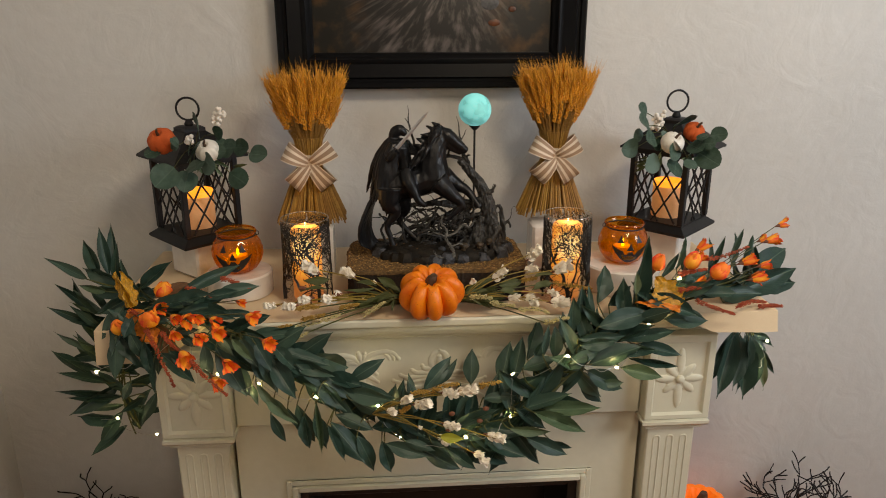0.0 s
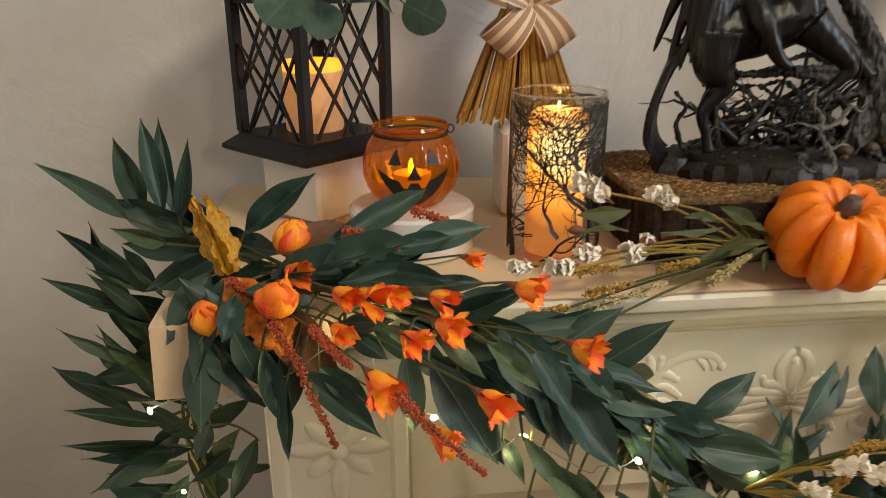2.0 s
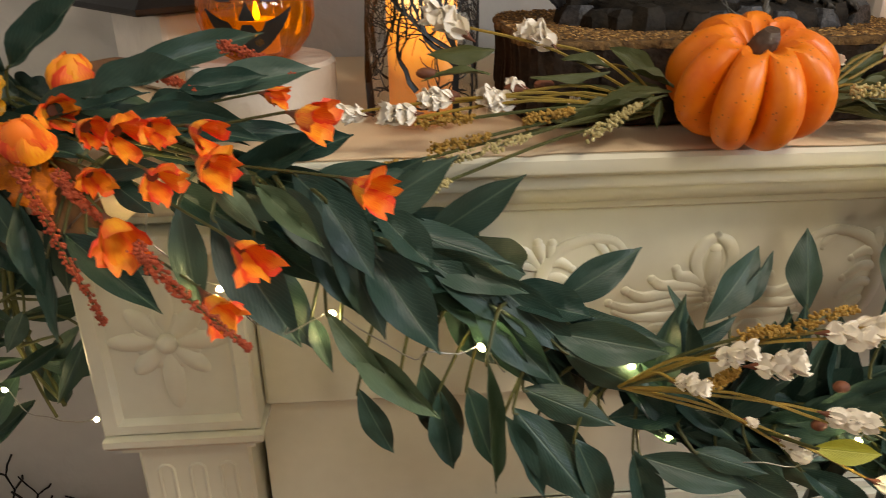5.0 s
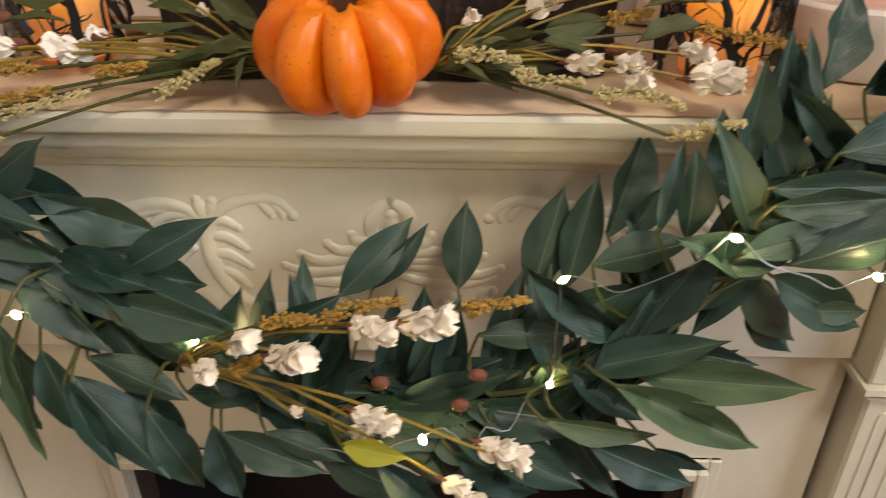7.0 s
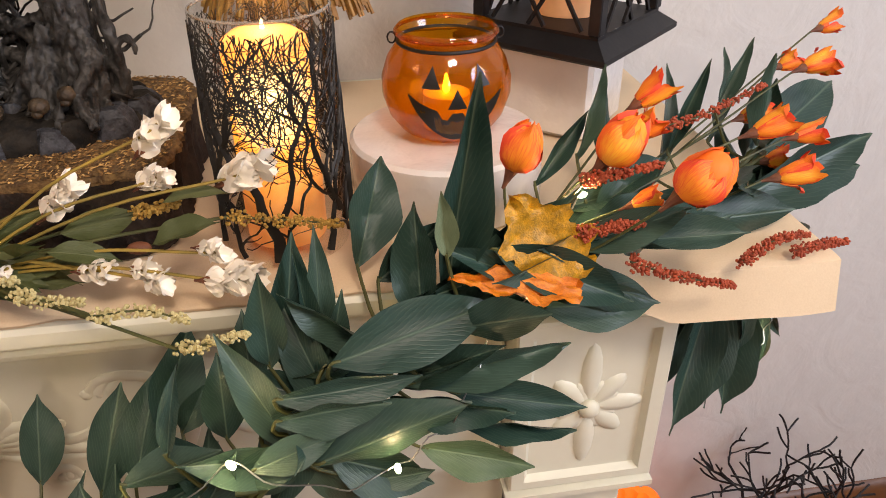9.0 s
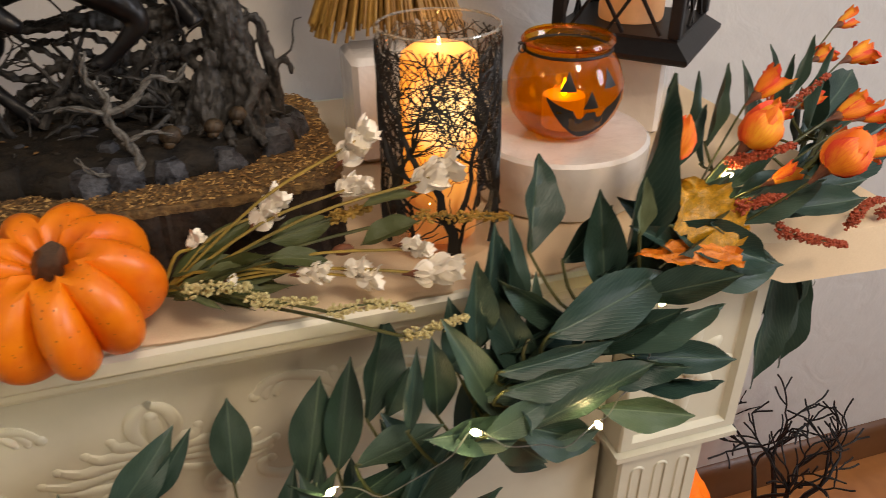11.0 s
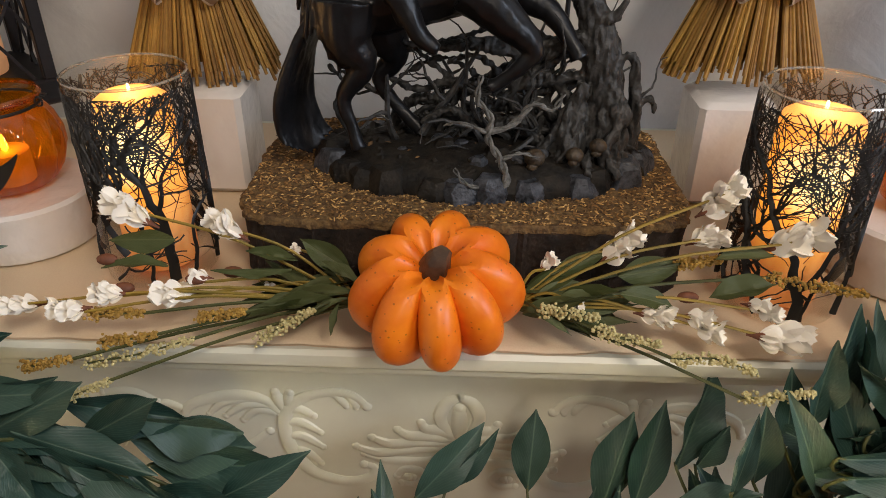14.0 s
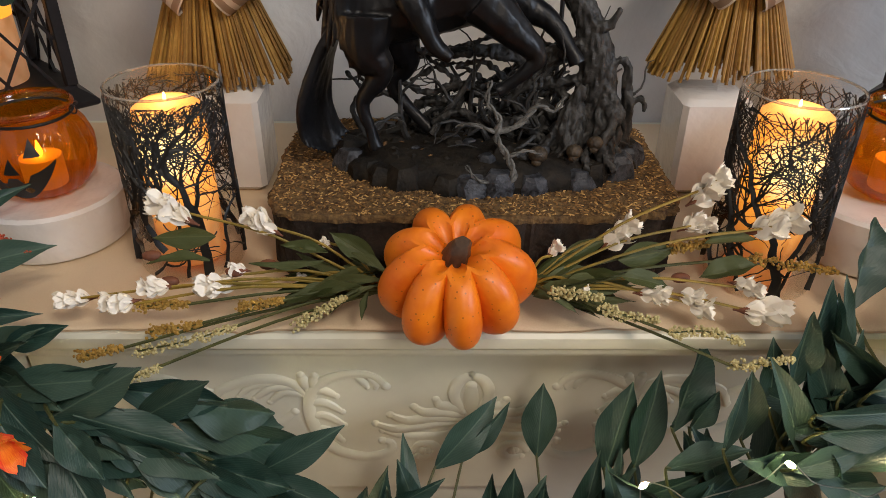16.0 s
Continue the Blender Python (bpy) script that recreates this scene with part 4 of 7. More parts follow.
SWAG_YELLOW = [
    (-29, -500, 915), (-10, -500, 924), (18, -490, 922), (56, -490, 918),
    (68, -490, 920), (91, -480, 918), (-61, -500, 912), (-47, -500, 915),
    (-33, -500, 916), (-78, -510, 886), (-72, -510, 890), (-65, -510, 894),
]
BULBS = [
    (-436, -440, 1005), (-380, -470, 947), (-313, -480, 932), (-221, -477, 901),
    (-173, -420, 858), (-118, -468, 876), (-82, -460, 807), (29, -505, 831),
    (111, -463, 841), (112, -470, 928), (201, -486, 967), (291, -476, 937),
    (354, -436, 996), (415, -401, 1067), (647, -273, 816), (680, -250, 866),
    (-613, -319, 783), (-552, -299, 733), (-717, -222, 760), (-614, -375, 910),
]
TOP_LEFT = [
    (-492, -255, 1231, 27), (-458, -245, 1222, 22), (-437, -255, 1253, 20), (-413, -262, 1256, 22),
    (-380, -245, 1281, 20), (-358, -225, 1277, 18), (-329, -225, 1264, 19), (-366, -245, 1225, 21),
    (-435, -205, 1316, 26), (-442, -262, 1285, 16), (-470, -245, 1289, 14), (-401, -215, 1303, 14),
]
TOP_RIGHT = [
    (394, -205, 1336, 15), (386, -235, 1316, 19), (398, -245, 1286, 18), (366, -235, 1268, 20),
    (479, -195, 1315, 25), (450, -255, 1276, 16), (486, -245, 1271, 18), (512, -245, 1250, 25),
    (401, -262, 1244, 20), (445, -262, 1236, 20), (382, -225, 1290, 14), (476, -255, 1241, 14),
]

# ---- leaves ----


def leaf_mesh(name, mat, bend, fold, tip=1.0, full=0.5, wavy=0.0, teeth=0, disc=False):
    """A leaf of unit length along y and unit width, arched along its length and folded along the midrib."""
    s = Shape()
    rows, cols = 15, 5
    grid = []
    for r in range(rows):
        u = r / (rows - 1)
        wd = (math.sin(math.pi * u ** (0.90 + 0.5 * (full - 0.5))) ** (1.0 + 0.25 * (u > 0.8) * (u - 0.8) / 0.2)) * (1 - 0.06 * tip * u) if 0 < u < 1 else 0.02
        if disc and 0 < u < 1:
            wd = 2 * math.sqrt(u * (1 - u)) * (1 - 0.12 * u)
        if teeth and 0 < u < 1:
            wd *= 1 + 0.22 * math.sin(u * teeth * 6.28)
        line = []
        for c in range(cols):
            v = c / (cols - 1) * 2 - 1
            z = bend * (u * u - u * 0.25) + fold * abs(v) * wd * 0.3 + wavy * math.sin(u * 14 + v * 2) * abs(v) * 0.06
            line.append((0.5 * v * wd, u, z))
        grid.append(line)
    s.rings(grid, closed=False, caps=False)
    return s.mesh(name, mat)


def leaf_set(mat, name="leaf"):
    return [leaf_mesh(name, mat, b, f, t, fu, w) for b, f, t, fu, w in ((-0.10, 0.35, 1, 0.5, 0.2), (0.12, 0.5, 0.8, 0.4, 0.4), (-0.22, 0.25, 1.1, 0.55, 0.3), (0.03, 0.6, 0.9, 0.6, 0.5), (-0.04, -0.3, 1, 0.5, 0.3))]


DARK_SET, PALE_SET, OLIVE_SET = leaf_set(LEAF), leaf_set(LEAF_LIGHT), leaf_set(OLIVE)
BULB_LIT_LEAF = leaf_mesh("leaf", LEAF_BULB_LIT, -0.10, 0.35, 1, 0.5, 0.2)
ROUND_SET = [leaf_mesh("leaf", EUCALYPTUS, b, f, 0.0, 0.42, w, disc=True) for b, f, w in ((-0.12, 0.2, 0.2), (0.1, 0.35, 0.3), (0.0, -0.2, 0.3))]


def lobed_leaf(name, mat, seed):
    """A broad, notched and crinkled autumn leaf of unit length and width, with a raised midrib."""
    s, rng = Shape(), random.Random(seed)
    rows = []
    for r in range(33):
        u = r / 32
        env = math.sin(math.pi * min(1, 0.06 + 0.94 * u ** 0.72)) ** 0.7 if u < 1 else 0.0
        notch = 1 + 0.20 * math.sin(u * 3.3 * 6.28 + 0.8) + 0.07 * math.sin(u * 11 * 6.28)
        line = []
        for c in range(9):
            v = c / 4 - 1
            z = -0.10 * u * u + 0.07 * noise.noise((u * 4 + seed, v * 2.5, 0)) + 0.05 * abs(v) + 0.025 * noise.noise((u * 14, v * 9, seed)) + (0.02 if c == 4 else 0)
            line.append((0.5 * v * max(env * notch * (1 + 0.05 * noise.noise((u * 9, v, seed * 3))), 0.015), u, z))
        rows.append(line)
    s.rings(rows, closed=False, caps=False)
    return s.mesh(name, mat)


MAPLE_GOLD, MAPLE_RUST = lobed_leaf("leaf", GLITTER, 2), lobed_leaf("leaf", RUST_GLITTER, 5)
rnd = random.Random(7)


def put_leaf(parent, mesh, base, tip, width, face=(0, -1, 0.55), roll=0.0, name="leaf"):
    """Set a leaf from its foot to its tip, turned to face a side."""
    a, b = Vector(base), Vector(tip)
    y = b - a
    ln = y.length
    y.normalize()
    z = Vector(face) - y * Vector(face).dot(y)
    z = z.normalized() if z.length > 0.05 else y.orthogonal().normalized()
    z = Matrix.Rotation(roll, 3, y) @ z
    x = y.cross(z)
    ob = new(name, mesh)
    ob.parent = parent
    m = Matrix((x, y, z)).transposed().to_4x4()
    ob.matrix_local = Matrix.Translation(a) @ m @ Matrix.Diagonal((width, ln, ln, 1))
    return ob


def wander(a, b, sag=0.0, jog=0.0, n=8, seed=0):
    """Points from a to b that sag and stray a little."""
    a, b = Vector(a), Vector(b)
    out = []
    for i in range(n + 1):
        u = i / n
        p = a.lerp(b, u)
        p.z -= sag * math.sin(math.pi * u)
        if 0 < i < n:
            p += Vector([noise.noise((seed * 3.1 + u * 5, k * 7.7, seed)) for k in range(3)]) * jog
        out.append(p)
    return out


# ---- the leaf garland ----
garland = thing("leaf_garland", "dark green artificial leaf garland draped in a swag over the mantel", "garland")
STEM = [(-0.60, -0.27, 0.72), (-0.61, -0.29, 0.83), (-0.60, -0.26, 0.95), (-0.585, -0.27, 1.025), (-0.50, -0.37, 1.03), (-0.40, -0.42, 1.01), (-0.30, -0.45, 0.975), (-0.20, -0.455, 0.92),
        (-0.10, -0.46, 0.85), (-0.02, -0.465, 0.82), (0.06, -0.47, 0.825), (0.14, -0.465, 0.86), (0.22, -0.455, 0.92), (0.28, -0.445, 0.975), (0.34, -0.43, 1.01), (0.42, -0.41, 1.03), (0.52, -0.37, 1.035), (0.60, -0.30, 1.03), (0.63, -0.25, 1.0), (0.635, -0.25, 0.92)]


spine = smooth_path(STEM)
for k in range(3):
    path = [p + Vector((0.006 * math.sin(i * 0.35 + 2 * k), 0.006 * math.cos(i * 0.4 + 2 * k) + 0.006, 0.007 * math.sin(i * 0.31 + 2.1 * k))) for i, p in enumerate(spine)]
    part("stem", Shape().tube(path, 0.0021 - 0.0003 * k, 6), STALK, garland)
PALE_ROWS = {("RISE_LOW", 0), ("SWAG_RIGHT", 0), ("SWAG_RIGHT", 1), ("SWAG_RIGHT", 2), ("SWAG_LEFT", 10), ("SWAG_LEFT", 11), ("SWAG_LEFT", 9), ("SHELF_FRONT", 6), ("END_FAN", 5), ("SHELF_LEFT", 8), ("SWAG_LOW", 4), ("RISE_TOP", 5), ("RIGHT_HANG", 4)}
for key, rows in (("END_FAN", LEAVES_END_FAN), ("END_LOW", LEAVES_END_LOW), ("SHELF_LEFT", LEAVES_SHELF_LEFT), ("SHELF_FRONT", LEAVES_SHELF_FRONT), ("SWAG_LEFT", LEAVES_SWAG_LEFT), ("SWAG_LOW", LEAVES_SWAG_LOW), ("SWAG_BOTTOM", LEAVES_SWAG_BOTTOM),
                  ("SWAG_MID", LEAVES_SWAG_MID), ("SWAG_RISE", LEAVES_SWAG_RISE), ("SWAG_RIGHT", LEAVES_SWAG_RIGHT), ("RISE_TOP", LEAVES_RISE_TOP), ("RISE_LOW", LEAVES_RISE_LOW), ("RIGHT_END", LEAVES_RIGHT_END), ("RIGHT_HANG", LEAVES_RIGHT_HANG)):
    for i, r in enumerate(rows):
        a, b = mm(r), mm(r[3:])
        pale = (key, i) in PALE_ROWS
        lm = BULB_LIT_LEAF if (key, i) == ("SWAG_BOTTOM", 3) else rnd.choice(PALE_SET if pale else DARK_SET)
        put_leaf(garland, lm, a, b, r[6] / 1000 * (0.92 if key in ("END_LOW", "END_FAN") else 1.12), (0.1, -1, 0.5), rnd.uniform(-0.3, 0.3))
        near = min(spine, key=lambda p: (p - a).length)
        if (near - a).length < 0.14:
            mid = (near + a) / 2 + (a - b).normalized() * 0.012
            part("leaf_stalk", Shape().tube(smooth_path([near, mid, a, a.lerp(b, 0.06)], 3), [0.0016 - 0.00008 * q for q in range(10)], 5), STALK, garland)
for r in LEAVES_RIGHT_HANG:
    a, b = mm(r) + Vector((0.008, 0.022, -0.006)), mm(r[3:]) + Vector((rnd.uniform(-0.02, 0.03), 0.02, rnd.uniform(-0.01, 0.03)))
    put_leaf(garland, rnd.choice(DARK_SET), a, b, r[6] / 1000 * 0.8, (0.1, -1, 0.3), rnd.uniform(-0.5, 0.5))
# slender upright leaves crowding the end that hangs past the shelf
for k in range(18):
    a = Vector((-0.622 + rnd.uniform(-0.02, 0.02), -0.27 + rnd.uniform(-0.03, 0.02), 0.84 + 0.15 * k / 17))
    b = a + Vector((rnd.uniform(-0.062, -0.022), rnd.uniform(-0.05, 0.0), rnd.uniform(0.035, 0.085)))
    put_leaf(garland, rnd.choice(DARK_SET if k % 5 else PALE_SET), a, b, rnd.uniform(0.011, 0.017), (0.1, -1, 0.4), rnd.uniform(-0.6, 0.6))
# leaves deeper in the garland, behind those in front
for i in range(0, len(spine) - 3):
    if i % 5 > 3:
        continue
    p, d = spine[i], (spine[i + 2] - spine[i]).normalized()
    out = Vector((rnd.uniform(-0.35, 0.35), rnd.uniform(-0.1, 0.25), rnd.choice((-1, 1)) * rnd.uniform(0.5, 1.0)))
    if p.z > 0.99 and abs(p.x) < 0.57:
        out.z = abs(out.z) * 0.25
        out.y = -abs(out.y)
    if abs(p.x) < 0.3 and p.z < 0.95:
        out.z = -abs(out.z) if rnd.random() < 0.75 else out.z * 0.6
    aim = (d * (1 if p.x < 0 else -1) * 0.8 + out).normalized()
    a = p + Vector((0, 0.012, 0))
    put_leaf(garland, rnd.choice(DARK_SET), a, a + aim * rnd.uniform(0.065, 0.09), rnd.uniform(0.021, 0.028), (0.1, -1, 0.4), rnd.uniform(-0.6, 0.6))


# fullness: overlapping leaves that hang along the swag and crowd the left end
for i in range(124):
    u = rnd.random()
    if i < 66:
        k = int(26 + 34 * u)
    elif i < 84:
        k = int(22 * u)
    else:
        k = int(60 + 20 * u) if i < 96 else int(38 + 26 * u)
    p = spine[k]
    left_end = i >= 66 and i < 84
    if left_end:
        aim = Vector((rnd.uniform(-0.9, -0.1), rnd.uniform(-0.6, 0.2), rnd.uniform(-0.7, 0.4)))
    elif i >= 96:
        aim = Vector((rnd.uniform(-0.4, 0.7), rnd.uniform(0.0, 0.45), rnd.uniform(0.5, 1.0)))
    elif i >= 84:
        aim = Vector((rnd.uniform(-0.6, 0.9), rnd.uniform(-0.3, 0.2), rnd.uniform(0.0, 0.5)))
    else:
        aim = Vector((0.75 if p.x < 0.05 else -0.1 + rnd.uniform(-0.5, 0.9), rnd.uniform(-0.25, 0.05), rnd.uniform(-0.95, -0.1) if rnd.random() < 0.8 else rnd.uniform(0.0, 0.5)))
    a = p + Vector((rnd.uniform(-0.015, 0.015), rnd.uniform(-0.008, 0.02), rnd.uniform(-0.02, 0.012)))
    b = a + aim.normalized() * rnd.uniform(0.065, 0.098)
    if a.z > 0.99:
        b.z = max(b.z, 1.008)
    put_leaf(garland, rnd.choice(DARK_SET), a, b, rnd.uniform(0.021, 0.030), (0.1, -1, 0.5), rnd.uniform(-0.5, 0.5))

# close-set leaves that lie along the descending side
for i in range(38):
    k = int(24 + 22 * (i / 38))
    p, d = spine[k], (spine[k + 2] - spine[k]).normalized()
    a = p + Vector((rnd.uniform(-0.01, 0.01), rnd.uniform(-0.008, 0.014), rnd.uniform(-0.030, 0.014)))
    aim = (d + Vector((rnd.uniform(-0.35, 0.35), rnd.uniform(-0.2, 0.1), rnd.uniform(-0.75, 0.25)))).normalized()
    put_leaf(garland, rnd.choice(DARK_SET), a, a + aim * rnd.uniform(0.065, 0.092), rnd.uniform(0.022, 0.030), (0.1, -1, 0.5), rnd.uniform(-0.4, 0.4))

# ---- flowers ----


def petal_sheet(s, a0, spine_rows, spread, r, rng, ruffle, slot=0):
    """One petal: a curved sheet whose rows swing out and up, with a soft, wavy tip."""
    n, k, rows = 9, 7, []
    rad = np.interp(np.linspace(0, 1, n), np.linspace(0, 1, len(spine_rows)), [p[0] for p in spine_rows])
    hgt = np.interp(np.linspace(0, 1, n), np.linspace(0, 1, len(spine_rows)), [p[1] for p in spine_rows])
    ph = rng.uniform(0, 6)
    for q in range(n):
        u = q / (n - 1)
        wd = spread * (0.55 + 0.45 * math.sin(math.pi * min(u * 1.1, 1.0) * 0.75)) * (1 if u < 0.75 else math.sqrt(max(1 - ((u - 0.75) / 0.27) ** 2, 0.02)))
        line = []
        for c in range(k):
            v = c / (k - 1) * 2 - 1
            wave = ruffle * u * math.sin(4.5 * v + ph + 3 * u)
            rr = r * (rad[q] + wave * 0.5 + 0.02 * rng.uniform(-1, 1))
            line.append((rr * math.cos(a0 + wd * v), rr * math.sin(a0 + wd * v), r * (hgt[q] + wave - 0.12 * v * v * u)))
            s.uv.append((u, abs(v)))
        rows.append(line)
    s.rings(rows, closed=False, caps=False, slot=slot)


def bud_shape(r, rng):
    """A closed bud of broad overlapping petals round a full heart, foot at the origin, opening along z."""
    s = Shape()
    s.uv = []
    s.ball((0, 0, 0.98 * r), (0.74 * r, 0.74 * r, 0.90 * r), 12, 8)
    s.uv += [(0.5, 0.4)] * len(s.v)
    squash = rng.uniform(0.82, 0.95)
    for k in range(6):
        a0, out, tall = k * 2.25 + rng.uniform(-0.35, 0.35), (0.78, 0.86, 0.96)[k // 2], rng.uniform(0.82, 1.04)
        tip = rng.uniform(0.10, 0.40)
        petal_sheet(s, a0, [(0.15, 0.0), (0.62 * out, 0.16), (0.93 * out, 0.55), (1.0 * out, 1.05 * tall), (0.80 * out, 1.55 * tall), (tip * out, 1.92 * tall)], 1.18, r, rng, 0.15, k % 2)
    s.v = [(x, y * squash, z) for x, y, z in s.v]
    return s


def open_shape(r, rng, petals=4):
    """A drooping, half-open flower: a narrow bell of a few crumpled petals of uneven length."""
    s = Shape()
    s.uv = []
    for k in range(petals):
        a0, flare, tall = k * 2 * math.pi / petals + rng.uniform(-0.45, 0.45), rng.uniform(0.30, 1.0), rng.uniform(0.8, 1.2)
        petal_sheet(s, a0, [(0.10, 0.0), (0.42, 0.35), (0.62, 0.9 * tall), (0.55 + 0.25 * flare, 1.5 * tall), (0.45 + 0.75 * flare, (2.15 - 0.55 * flare) * tall)], 0.98, r, rng, 0.20, k % 2)
    return s


def paper_shape(r, rng):
    """A long papery blossom: tiers of broad, softly crumpled petals crowded along its axis."""
    s = Shape()
    for tier, (foot, flare) in enumerate(((0.0, 0.62), (0.95, 0.78))):
        for k in range(5):
            a0, wide, out = k * 1.257 + tier * 0.6 + rng.uniform(-0.35, 0.35), rng.uniform(0.62, 0.95), flare * rng.uniform(0.5, 1.5)
            side, fore = Vector((-math.sin(a0), math.cos(a0), 0)), Vector((math.cos(a0), math.sin(a0), 0))
            seed, rows = rng.uniform(0, 50), []
            for q in range(7):
                u = q / 6
                half = wide * math.sin(math.pi * (0.10 + 0.72 * u)) ** 0.8
                row = []
                for c in range(7):
                    v = c / 3 - 1
                    crease = 0.26 * u * noise.noise((v * 1.6 + seed, u * 2.2, seed)) + 0.05 * u * noise.noise((v * 5, u * 6, seed))
                    edge = 0.34 * u * noise.noise((v * 2.5, seed, 4)) * (u > 0.6)
                    row.append((fore * (0.08 + 0.95 * u * out - 0.16 * v * v * u + crease) + side * (half * v) + Vector((0, 0, foot + 1.35 * u - 0.25 * u * u * out + edge + crease))) * r)
                rows.append(row)
            s.rings(rows, closed=False, caps=False)
    return s


def calyx_shape(r):
    return Shape().lathe(((0.07 * r, -0.75 * r), (0.10 * r, -0.5 * r), (0.18 * r, -0.2 * r), (0.30 * r, 0.10 * r), (0.30 * r, 0.28 * r)), 8)


def put_flower(parent, place, aim, r, kind, mats, name="flower", calyx=CALYX):
    rng = random.Random(int(place[0] * 9999) + int(place[2] * 7777))
    s = bud_shape(r, rng) if kind == 0 else paper_shape(r, rng) if kind == 2 else open_shape(r, rng)
    aim = Vector(aim).normalized()
    ob = part(name, s, mats, parent)
    ob.matrix_local = Matrix.Translation(Vector(place) - aim * r * 0.9) @ aim.to_track_quat("Z", "Y").to_matrix().to_4x4()
    if calyx:
        part("calyx", calyx_shape(r), calyx, ob)
    return ob


def spray_shape(pts, thick, grain, count, rng):
    """Seed heads crowded along a stalk."""
    s = Shape()
    path = smooth_path(pts, 6)
    s.tube(path, 0.0007, 5, slot=1)
    for i in range(count):
        u = rng.random() * (len(path) - 1)
        k = int(u)
        p = path[k].lerp(path[min(k + 1, len(path) - 1)], u - k)
        taper = 1 - 0.55 * u / len(path)
        off = Vector((rng.gauss(0, 1), rng.gauss(0, 1), rng.gauss(0, 1))).normalized() * thick * taper * rng.uniform(0.3, 1)
        s.ball(p + off, grain * rng.uniform(0.7, 1.2), 6, 4)
    return s


def triples(rows):
    return [[mm(r) for r in rows[i:i + 3]] for i in range(0, len(rows), 3)]


def orange_pick(name, label, root, buds, sprays, big_aim, bud_aim):
    """A pick of orange flowers: stalks from one root, flowers at their ends and rust seed sprays between."""
    pick = thing(name, label, "flower pick", group="orange flower picks")
    for i, r in enumerate(buds):
        p, size, kind = mm(r), r[3] / 1000, r[4]
        away = (p - Vector(root)).normalized()
        aim = (away + Vector(big_aim) * 0.5 + Vector((0, -0.2, -0.1))).normalized() if kind else (away * 0.45 + Vector(bud_aim) + Vector((0.25 * math.sin(3 * i), 0.05, 0.1))).normalized()
        put_flower(pick, p, aim, size * (0.80 if kind == 0 else 0.72), kind, [PETAL, PETAL_YELLOW] if i % 3 else [PETAL_YELLOW, PETAL])
        foot = p - aim * size * 1.2
        part("stem", Shape().tube(smooth_path([root, Vector(root).lerp(foot, 0.5) + Vector((0.004 * math.sin(7 * i), 0.004, -0.004 + 0.008 * math.sin(5 * i))), foot, p - aim * size * 0.6], 4), 0.0009, 5), STALK, pick)
    for pts in triples(sprays):
        part("seed_spray", spray_shape(pts, 0.0058, 0.0011, 380, rnd), [RED_SEED, STALK], pick, "rust red seed spray")
    return pick


left_pick = orange_pick("orange_flower_pick", "orange fabric flowers with rust seed sprays tucked in the garland", (-0.545, -0.345, 1.020), BUDS_LEFT, SPRAYS_LEFT, (0.25, -0.4, -0.15), (-0.15, -0.25, 0.8))
right_pick = orange_pick("orange_flower_pick", "orange fabric flowers with upright leaves on the mantel shelf", (0.365, -0.415, 1.022), BUDS_RIGHT + BUDS_RIGHT_FAR, SPRAYS_RIGHT, (0.45, -0.2, 0.35), (0.45, -0.1, 0.55))
put_leaf(left_pick, MAPLE_GOLD, (-0.534, -0.385, 1.036), (-0.558, -0.388, 1.097), 0.026, (-0.3, -1, 0.4), -0.35)
put_leaf(left_pick, MAPLE_GOLD, (-0.534, -0.383, 1.034), (-0.544, -0.378, 1.098), 0.026, (0.6, -1, 0.4), 0.45)
put_leaf(left_pick, MAPLE_RUST, (-0.526, -0.388, 1.032), (-0.531, -0.412, 0.998), 0.040, (0, -1, 0.5), 0.2)
put_leaf(left_pick, MAPLE_RUST, (-0.512, -0.405, 1.020), (-0.488, -0.434, 0.985), 0.040, (0, -1, 0.5), 0.1)
BROWN_LEAF = leaf_mesh("leaf", material("brown_cloth_leaf", (0.16, 0.070, 0.020), 0.6, (0.09, 0.036, 0.012), 12, 90, 0.3), -0.1, 0.3, 1.0, 0.5, 0.3)
put_leaf(left_pick, BROWN_LEAF, (-0.503, -0.400, 1.020), (-0.447, -0.446, 0.952), 0.040, (0, -1, 0.5), 0.15)
put_leaf(left_pick, BROWN_LEAF, (-0.500, -0.372, 1.045), (-0.428, -0.352, 1.062), 0.030, (0, -0.7, 0.8), -0.1)
put_leaf(right_pick, MAPLE_GOLD, (0.401, -0.437, 1.026), (0.367, -0.424, 1.080), 0.052, (-0.2, -1, 0.5), 0.1)
put_leaf(right_pick, MAPLE_RUST, (0.404, -0.447, 1.025), (0.329, -0.440, 1.044), 0.024, (0, -0.8, 1), 0.3)

